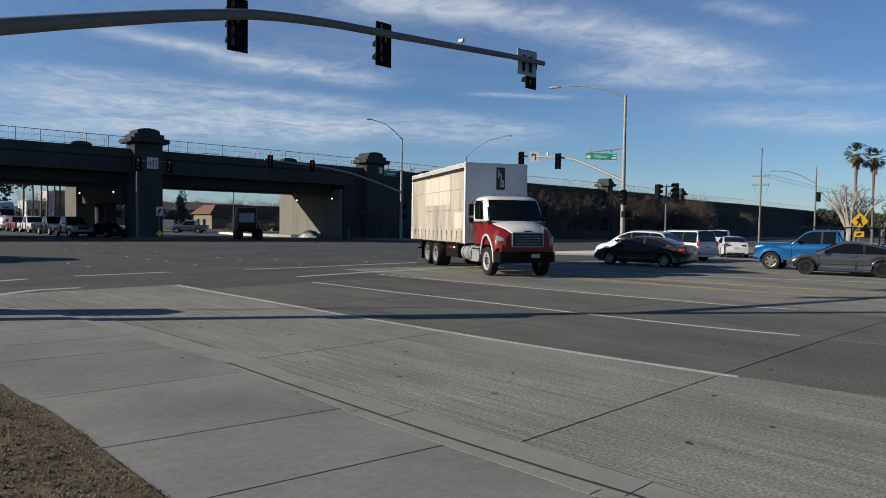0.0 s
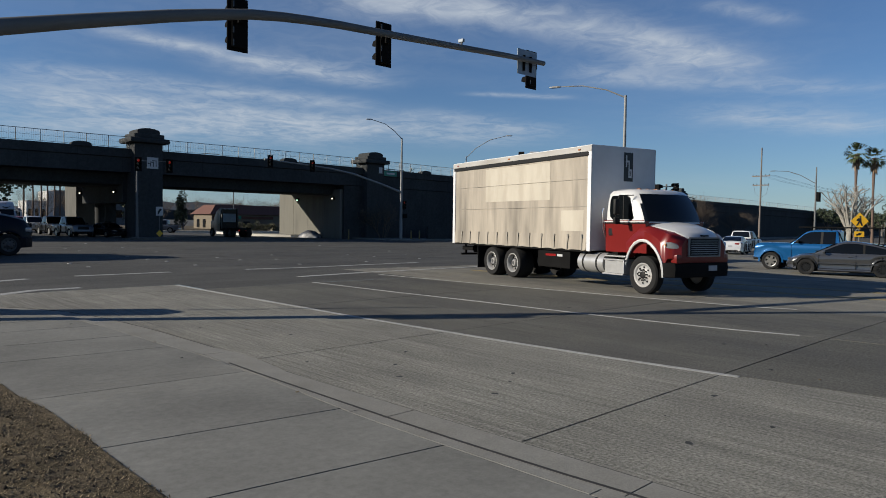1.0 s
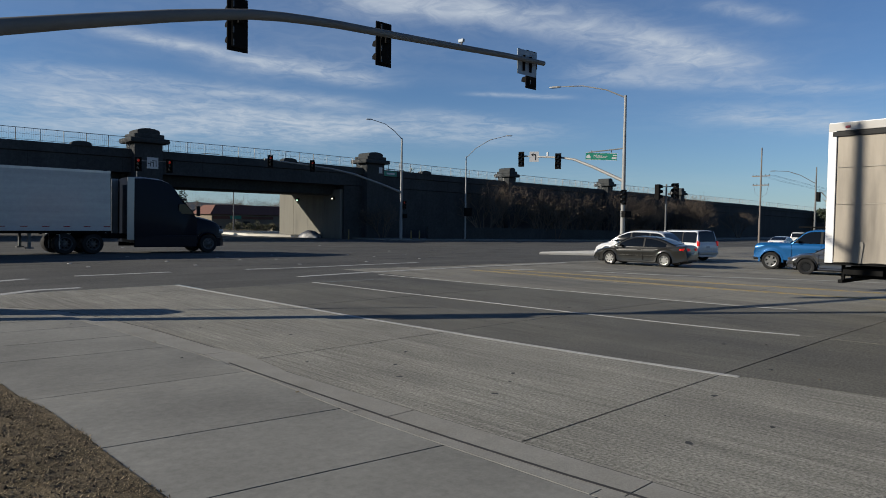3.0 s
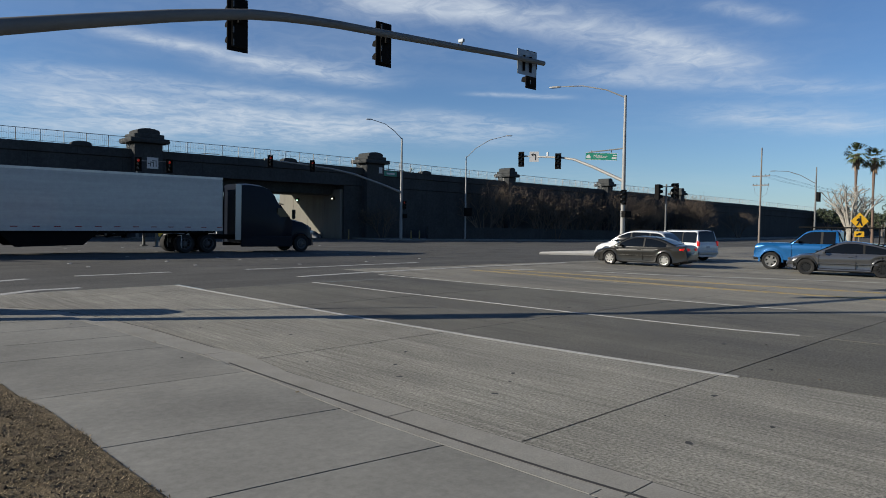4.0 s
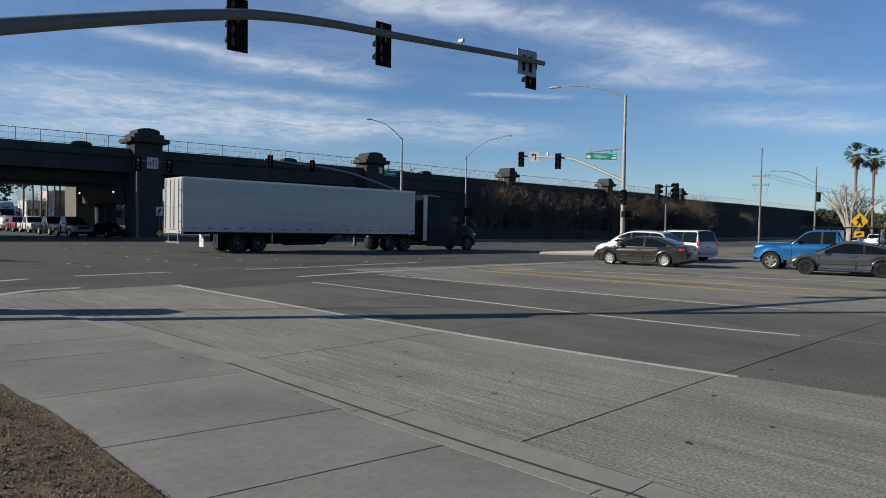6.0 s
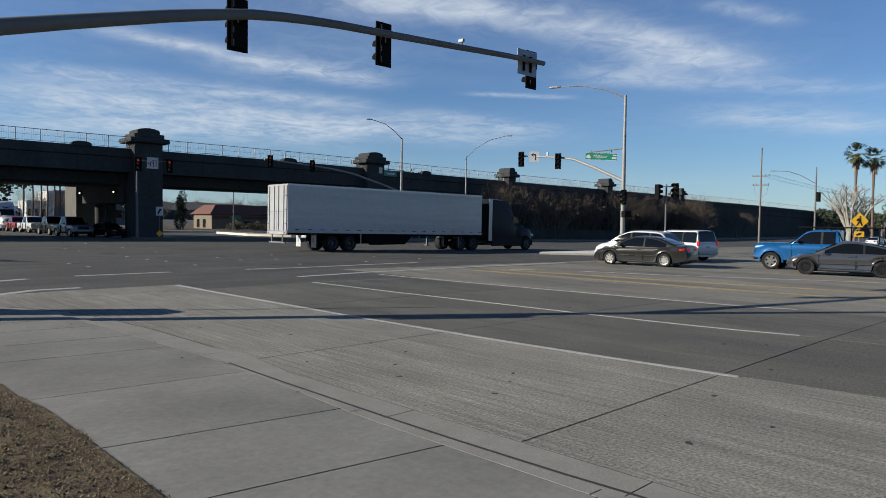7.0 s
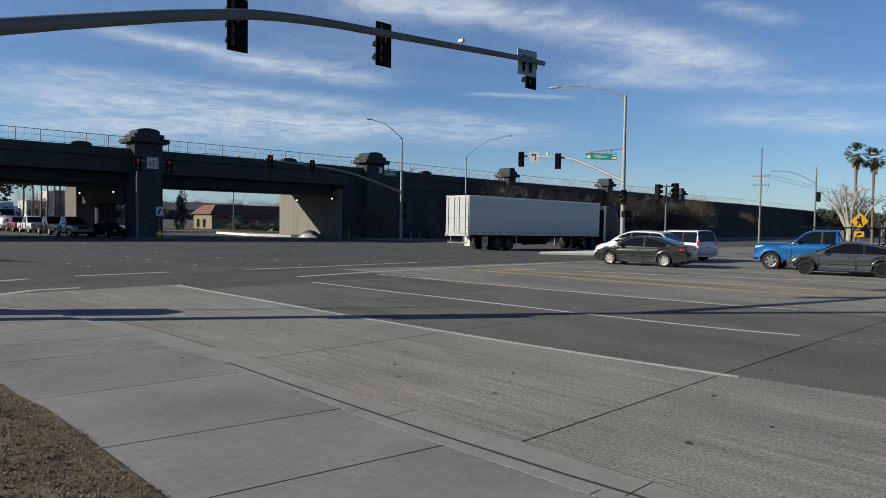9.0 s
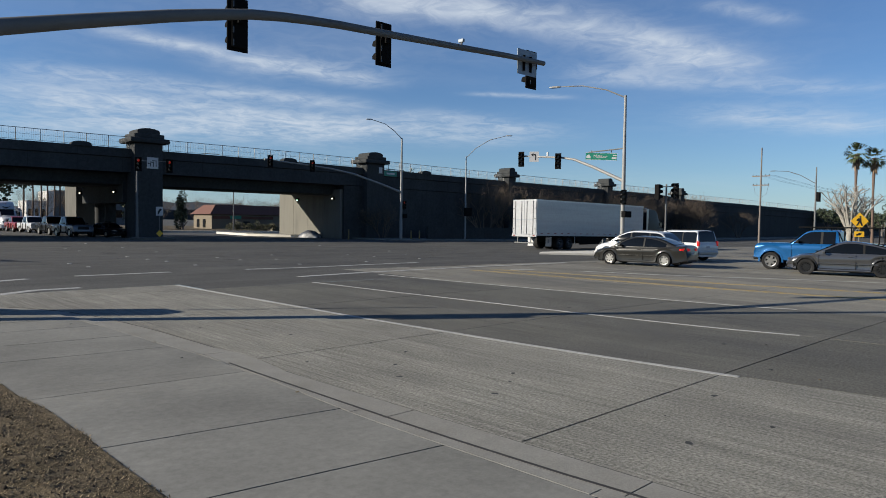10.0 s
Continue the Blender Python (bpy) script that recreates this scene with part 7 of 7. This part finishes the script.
def build_beyond():
    tile = mat("brown_roof_tile", (0.1, 0.038, 0.024), 0.8, var=0.2, scale=4, bump=0.5, bscale=12)
    cream = mat("cream_stucco", (0.14, 0.115, 0.08), 0.85, var=0.08, scale=1)
    whitew = mat("white_stucco", (0.45, 0.44, 0.42), 0.85, var=0.08, scale=1)
    greyw = mat("grey_panel_wall", (0.1, 0.1, 0.1), 0.8, var=0.1, scale=1)
    b = far_building("restaurant", 66.2, 85, 140, 149, 3.0, cream, tile, "low cream building with a brown tiled mansard roof", 2.0)
    part("door", one_box(73.5, 75.2, 139.9, 140.05, -0.9, 1.4), M["trim"], b)
    part("fascia_sign", one_box(66.5, 81, 139.85, 140.0, 1.9, 2.5), tile, b)
    for y in (143.0, 146.0):
        part("window", one_box(66.1, 66.3, y, y + 1.2, 0.0, 1.8), M["glass"], b)
    far_building("warehouse", 28, 47, 240, 262, 6.5, whitew, greyw, "pale grey warehouse with few openings", 0.0, 4)
    far_building("warehouse", 51.4, 56.7, 230, 240, 6.7, whitew, greyw, "white low warehouse beyond the street", 0.0, 3)
    far_building("warehouse", 56.8, 58.4, 229, 240, 9.6, whitew, greyw, "tall narrow white block beyond the street")
    far_building("warehouse", 58.6, 63.0, 230, 245, 9.95, greyw, greyw, "dark grey tall warehouse beyond the street")
    far_building("warehouse", 18, 26, 170, 182, 6.0, whitew, greyw, "white flat-roofed shop beyond the queue", 0.0, 3)
    far_building("warehouse", 62, 90, 260, 290, 7.5, greyw, greyw, "grey flat-roofed warehouse behind palms", 0.0, 5)
    # ground cover beyond the street
    bm = bm_new()
    prism(bm, [(45, 112), (110, 112), (130, 200), (45, 200)], -0.6, -0.28, "z")
    tagged(part("verge", bm, M["grass"]), "brown dry verge beyond the viaduct", "ground", kind="structure")
    bm = bm_new()
    prism(bm, [(36, 107), (62, 103.5), (62, 105.2), (36, 108.7)], -0.6, -0.1, "z")
    tagged(part("kerb", bm, M["kerb_sunlit"]), "pale sunlit kerb beyond the viaduct", "kerb", kind="structure")
    for k in range(7):
        tree_mass("bush", 57 + k * 1.9, 113 + 0.4 * (k % 3), -0.35, 1.15, 1000, 0.09, HEDGE, "clipped olive-green hedge bush", 0.75, 0, 60 + k)
    tree_mass("tree", 55.6, 130, -0.4, 1.7, 1700, 0.22, LEAF, "dark conifer beside the low building", 1.9, 0.6, 21)
    tree_mass("tree", 47.5, 134, -0.4, 2.2, 900, 0.3, LEAF, "dark evergreen tree beside the street", 1.2, 0.8, 22)
    tree_mass("tree", 23.9, 128, -0.1, 3.6, 1600, 0.35, LEAF, "dark evergreen tree beyond the queue", 1.6, 2.0, 23)
    for k, (x, y) in enumerate(((218, 64), (228, 62), (240, 61), (252, 58), (262, 60), (300, 66), (230, 56))):
        tree_mass("tree", x, y, gz(x), 3.6, 900, 0.34, LEAF, "dark evergreen street tree far down the road", 0.75, 3.0, 70 + k)
    tree_mass("bush", 63.2, 73.5, 7.35, 0.85, 260, 0.16, LEAF, "small dark bush growing on the viaduct deck", 0.9, 0.3, 31)
    # bare trees behind the building
    st, tw = bare_shrub(90, 9.0)
    t = thing("tree", pose(88, 172, -0.5), "leafless tree behind the low building", "tree", "bare trees beyond")
    part("stem_clump", st, TWIG, t), tagged(part("twig_haze", tw, TWIG, t), kind="stuff")
    for x, y, r in ((98, 180, 40), (104, 178, 110), (80, 176, 200), (112, 186, 20), (70, 180, 70), (42, 150, 10), (36, 152, 130)):
        copy_thing(t, pose(x, y, -0.5, 0, 0, r))
    # slim palms seen through the west opening
    for k, (x, y) in enumerate(((30.7, 140), (32.3, 140.6), (33.4, 139.5), (34.6, 140.3), (35.7, 140), (36.5, 139.6), (41, 143), (43.5, 145), (46, 149))):
        p = thing("palm_tree", pose(x, y, -0.3), "slim tall palm trunk beyond the viaduct", "palm tree", "palms beyond")
        part("trunk", tube(bm_new(), [(0, 0, 0), (0.2, 0, 6), (0, 0.1, 13)], [0.18, 0.14, 0.12], 8), PALM_BARK, p)
        cr = bm_new()
        leafy(cr, random.Random(k), (0, 0, 13.2), 1.5, 220, 0.4, 0.7)
        part("crown", cr, FROND, p)
    arm_pole("street_lamp", (57.0, 112), "slim grey street lamp beyond the viaduct", 12.5, [], 0.1,
             ([(0, 0, 12.4), (-1.0, 1.0, 13.3), (-2.2, 2.1, 13.7), (-3.4, 3.3, 13.75)], (-1, 1, 0)), 0.12, -0.4)
    sg = thing("street_sign", pose(60.5, 118, -0.4), "small green street sign on a post", "street sign")
    part("post", tube(bm_new(), [(0, 0, 0), (0, 0, 2.9)], 0.05, 6), M["steel"], sg)
    part("panel", one_box(-1.1, 1.1, -0.03, 0.0, 2.3, 2.9), M["green_sign"], sg)
    ut = thing("utility_cabinet", pose(68, 116, -0.4), "cream utility cabinet by the hedge", "cabinet")
    part("body", one_box(-1.1, 1.1, -0.5, 0.5, 0, 1.5, bev=0.05), cream, ut)
    # covered bundle on the pavement by the abutment
    bm = bm_new()
    rows = []
    for k in range(9):
        u = k / 8
        x = -1.5 + 3.0 * u
        h = 0.25 + 0.75 * math.sin(math.pi * u) ** 0.7 + 0.12 * noise.noise((x * 2, 1, 1))
        rows.append([(x, math.cos(t) * (0.5 + 0.3 * math.sin(math.pi * u)), max(0.0, math.sin(t)) * h + 0.04 * noise.noise((x * 3, t * 2, 0))) for t in [math.pi * j / 9 for j in range(10)]])
    tp = tagged(part("tarp_bundle", loft(bm, rows), mat("tarpaulin", (0.05, 0.055, 0.07), 0.5, var=0.35, scale=2, dirt=(0.4, 0.4, 0.4), dscale=1.2, damt=0.8), smooth=True), "dark tarpaulin-covered bundle on the pavement", "bundle")
    tp.matrix_basis = pose(47.65, 73.3, gz(47.6) - 0.03, 0, 0, -66)
    # hills
    hill = mat("hazy_hill", (0.04, 0.052, 0.07), 1.0, var=0.2, scale=0.004)
    bm = bm_new()
    ridge = []
    for k in range(90):
        a = radians(20 + k * 1.35)
        h = 46 + 22 * noise.noise((k * 0.13, 0, 5)) + 10 * noise.noise((k * 0.7, 3, 5))
        ridge.append(((math.cos(a) * 2300, math.sin(a) * 2300), max(24, h)))
    rows = [[(x, y, -30), (x * 0.98, y * 0.98, h * 0.55), (x, y, h), (x * 1.1, y * 1.1, -30)] for (x, y), h in ridge]
    tagged(part("backdrop", loft(bm, rows), hill, smooth=True), "hazy blue-grey hills on the horizon", "hills", kind="structure")


def build_street_edges():
    # far footway and planter in front of the retaining wall
    rows = [[(x, 60.8, gz(x) - 0.3), (x, 60.8, gz(x) + 0.14), (x, FACE + 0.2, gz(x) + 0.16), (x, FACE + 0.2, gz(x) - 0.3)] for x in (50.5, 80, 111.4, 340)]
    tagged(part("pavement", loft(bm_new(), rows), M["walk"]), "concrete footway along the viaduct wall", "pavement", kind="structure")
    # this wall takes the shade-darkened viaduct concrete
    rows = [[(x, 64.0, gz(x) + 0.1), (x, 64.0, gz(x) + 1.72), (x, 64.3, gz(x) + 1.72), (x, 64.3, gz(x) + 0.1)] for x in (59.4, 84, 109)]
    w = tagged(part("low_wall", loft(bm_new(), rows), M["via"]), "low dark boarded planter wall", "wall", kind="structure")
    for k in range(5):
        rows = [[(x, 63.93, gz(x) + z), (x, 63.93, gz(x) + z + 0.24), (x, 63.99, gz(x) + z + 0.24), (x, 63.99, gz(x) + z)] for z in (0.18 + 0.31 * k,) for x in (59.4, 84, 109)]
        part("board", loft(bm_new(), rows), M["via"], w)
    # raised footway at the abutment's foot, with a pale kerb
    z = gz(46) + 0.3
    tagged(part("kerb", prism(bm_new(), [(43.9, 82.4), (44.6, 80.2), (45.6, 77.9), (46.7, 76.2), (48.0, 75.3), (48.72, 75.1), (48.72, 97), (46.6, 97), (45.0, 89)], z - 0.5, z, "z"), M["kerb_sunlit"]), "pale sunlit kerb at the abutment's foot", "kerb", kind="structure")
    tagged(part("pavement", prism(bm_new(), [(44.3, 82.4), (45.0, 80.4), (45.95, 78.15), (46.95, 76.6), (48.1, 75.75), (48.71, 75.6), (48.71, 96.6), (46.9, 96.6), (45.4, 89)], z - 0.1, z + 0.005, "z"), M["slab_mid"]), "brownish concrete footway at the abutment's foot", "pavement", kind="structure")
    # traffic islands
    for poly, lab in (([(36.4, 28.2), (39.5, 25.0), (43.5, 21.6), (46, 21.5), (46, 28.6), (38, 29.2)], "raised concrete traffic island"), ([(21.6, 61.6), (25.4, 61.6), (26.6, 64.0), (26.6, 66.6), (23.6, 66.6), (23.4, 65.0), (21.6, 62.8)], "raised concrete median before the pier")):
        zc = gz(sum(p[0] for p in poly) / len(poly))
        # sun and shade go into the colour: paled island, darkened median
        tagged(part("island", prism(bm_new(), poly, zc - 0.3, zc + 0.15, "z"), M["kerb_sunlit" if zc < -0.2 else "slab_dark"]), lab, "traffic island", kind="structure")
    for x, y in ((47.6, 65), (55.2, 62.5), (57.0, 63)):
        b = thing("bollard", pose(x, y, gz(x) + 0.0), "slim pale bollard on the far footway", "bollard", "bollards")
        part("post", tube(bm_new(), [(0, 0, 0), (0, 0, 1.2)], 0.09, 10), M["yellow"], b)


def build_turf_detail():
    """Dry blades and clods over the near turf."""
    rng = random.Random(3)
    vs, fs = [], []
    for k in range(60000):
        y = rng.uniform(2.4, 8.6)
        x = 1.6 - abs(rng.gauss(0, 0.9)) + 0.05 * noise.noise((0, y * 1.7, 8)) + rng.uniform(-0.03, 0.03)
        z = turf_z(x, y) + 0.002
        a, ln = rng.uniform(0, 6.28), rng.uniform(0.008, 0.028)
        d = Vector((math.cos(a), math.sin(a), rng.uniform(0.05, 0.7))) * ln
        w = Vector((-math.sin(a), math.cos(a), 0)) * rng.uniform(0.003, 0.008)
        p = Vector((x, y, z - 0.006))
        n = len(vs)
        vs += [p - w, p + w, p + d]
        fs.append((n, n + 1, n + 2))
    me = bpy.data.meshes.new("dry_grass")
    me.from_pydata(vs, [], fs)
    me.materials.append(M["blade"])
    tagged(new("dry_grass", me), "short dry brown grass blades on the turf", "grass", kind="stuff")
    # crumbled clods and thatch
    vs, fs = [], []
    for k in range(9000):
        y = rng.uniform(2.4, 8.4)
        x = 1.57 - abs(rng.gauss(0, 0.85)) + 0.05 * noise.noise((0, y * 1.7, 8))
        z = turf_z(x, y)
        r = 0.003 + 0.014 * rng.random() ** 3
        n = len(vs)
        a = rng.uniform(0, 6.28)
        ring = [Vector((x + r * math.cos(a + q * 1.257) * rng.uniform(0.7, 1.4), y + r * math.sin(a + q * 1.257) * rng.uniform(0.7, 1.4), z - 0.004)) for q in range(5)]
        vs += ring + [Vector((x, y, z + r * rng.uniform(0.5, 1.1)))]
        fs += [(n + q, n + (q + 1) % 5, n + 5) for q in range(5)]
    me = bpy.data.meshes.new("soil_clods")
    me.from_pydata(vs, [], fs)
    me.materials.append(M["clod"])
    tagged(new("soil_clods", me), "small crumbled clods of soil and thatch", "soil", kind="stuff")
    # fallen leaves and pebbles on the slabs
    for k in range(16):
        x, y = rng.uniform(1.9, 12), rng.uniform(2.5, 14)
        z = foot_z(y) if x < outer(y) else gz(x) + 0.008
        lf = part("leaf", prism(bm_new(), [(0.018, 0), (0.004, 0.012), (-0.02, 0.003), (-0.006, -0.012)], 0.0, 0.006, "z"), M["blade"] if k % 2 else M["joint"])
        lf.matrix_basis = pose(x, y, z + 0.001, rng.uniform(-8, 8), 0, rng.uniform(0, 360))
        tagged(lf, "small dry leaf lying on the concrete", "leaf", "fallen leaves")


def build_stains():
    """Small dark core patches and oil spots on the near lane."""
    rng = random.Random(8)
    for x, y in ((4.75, 7.35), (6.2, 7.9), (6.15, 7.05), (5.1, 5.95), (5.35, 4.7), (5.9, 4.95), (6.25, 5.2), (5.5, 6.5), (6.35, 2.25), (7.05, 3.1), (5.35, 2.55), (9.9, 1.2), (10.3, 4.4), (8.9, 3.2), (12.2, 8.6), (9.6, 11.8), (5.7, 9.3), (4.9, 10.8)):
        r = rng.uniform(0.018, 0.036)
        pts = [(r * rng.uniform(0.6, 1.1) * math.cos(q * 0.7) * 1.5, r * rng.uniform(0.6, 1.1) * math.sin(q * 0.7)) for q in range(9)]
        ob = part("road_patch", prism(bm_new(), pts, -0.004, 0.003, "z"), M["via"])
        ob.matrix_basis = pose(x, y, gz(x) + 0.001, 0, 0, rng.uniform(-40, 40))
        tagged(ob, "small dark tar spot on the concrete lane", "tar spot", "tar spots", kind="structure")


build_stains()
build_turf_detail()
build_poles()
build_planting()
build_beyond()
build_street_edges()


# ---- motion ----
def roll_wheels(v, r, dist):
    """Turn a vehicle's wheels by the way it has gone: dist is a function of the time."""
    for w in [c for c in v.children if c.name.split(".")[0] == "wheel"]:
        base = w.matrix_basis.copy()
        rows = [(k / 15, base @ Matrix.Rotation(dist(k / 15) / r, 4, "Y")) for k in range(151)]
        walk(w, rows)


def drive(v, rows, r, pitch=True):
    """Key a vehicle through (t, x, y, heading) and roll its wheels."""
    xs, ys, hs = ([(q[0], q[k]) for q in rows] for k in (1, 2, 3))
    keys = []
    way, last, dist = 0.0, None, []
    for k in range(101):
        t = k / 10
        p = Vector((spline(xs, t), spline(ys, t)))
        if last is not None:
            way += (p - last).length
        last = p
        dist.append((t, way))
        a = spline(hs, t)
        keys.append((t, pose(p.x, p.y, gz(p.x), 0, math.degrees(math.atan((gz(p.x - 2) - gz(p.x + 2)) / 4)) * math.cos(radians(a)), a)))
    walk(v, keys)
    roll_wheels(v, r, lambda t: lerp(dist, t))


def motions():
    drive(truck, ((0.0, 22.02, 21.71, -117.0), (0.5, 20.48, 18.47, -110.9), (1.0, 19.44, 15.45, -105.4), (1.5, 18.78, 12.25, -100.8), (2.0, 18.44, 8.9, -97.1),
                  (2.4, 18.26, 5.99, -94.5), (2.7, 18.11, 3.71, -93.3), (3.8, 17.7, -4.6, -92), (5.0, 17.5, -13.5, -91), (7.0, 17.35, -29, -90.5), (10.0, 17.3, -54, -90)), 0.52)
    # the semi follows one gently bending line
    front = ((0.0, 3.1), (1.0, 7.35), (1.5, 9.6), (2.0, 11.85), (2.5, 14.2), (3.0, 16.85), (3.5, 19.7), (4.0, 22.75), (4.5, 26.3), (5.0, 29.9), (5.5, 33.4), (6.2, 37.9), (7.0, 43.0), (7.5, 46.3), (8.0, 49.9),
             (8.5, 53.7), (9.0, 57.8), (9.5, 61.6), (10.0, 65.2))
    line = ((-60, 37.2), (16, 37.2), (24, 37.0), (30, 36.6), (45, 35.5), (60, 35.2), (90, 35.0))

    def on(x):
        return sum(lerp(line, x + d) for d in (-4, -2, 0, 2, 4)) / 5

    tr, tc = [], []
    for k in range(21):
        t = k / 2
        xf = spline(front, t)
        xa, xb = xf - 21.3, xf - 6.2
        tr.append((t, xa, on(xa), math.degrees(math.atan2(on(xb) - on(xa), xb - xa))))
        tc.append((t, xf, on(xf), math.degrees(math.atan2(on(xf) - on(xb), xf - xb))))
    drive(trailer, tr, 0.5)
    drive(tractor, tc, 0.5)
    # both turn off to the west beyond the viaduct and come to rest behind the pier
    drive(bob, ((0.0, 35.2, 66.2, 68), (0.5, 37.0, 71.2, 76), (1.0, 38.0, 75.6, 88), (1.5, 38.5, 79.8, 95), (2.0, 38.7, 83.8, 104), (2.5, 38.6, 87.6, 113), (3.0, 37.8, 91.0, 116), (3.8, 37.2, 96.4, 96),
                (4.6, 37.7, 100.6, 84), (5.6, 38.4, 104.4, 78), (6.6, 38.7, 105.6, 77), (10.0, 38.7, 105.62, 77)), 0.5)
    drive(far_pickup, ((0.0, 43.4, 99.0, 140), (0.5, 41.7, 100.1, 143), (1.0, 40.1, 101.1, 145), (1.5, 38.6, 102.0, 146), (2.0, 37.2, 102.9, 146), (2.7, 35.4, 104.2, 142), (3.8, 32.9, 106.6, 136),
                       (5.0, 31.6, 108.2, 124), (6.4, 31.2, 109.0, 116), (10.0, 31.2, 109.02, 116)), 0.4)
    drive(gone_sedan, ((0.0, 49.0, 20.6, 30), (0.5, 52.3, 22.1, 22), (1.0, 56.0, 23.3, 15), (2.0, 65, 25, 8), (4.0, 85, 27, 3), (7.0, 118, 28, 0), (10.0, 155, 28, 0)), 0.335)
    drive(gone_pickup, ((0.0, 55.0, 24.2, 18), (0.5, 59.0, 25.0, 12), (1.0, 63.5, 25.6, 7), (2.0, 73, 26.5, 3), (4.0, 94, 27.5, 1), (7.0, 130, 28, 0), (10.0, 168, 28, 0)), 0.4)


build_slabs()
motions()
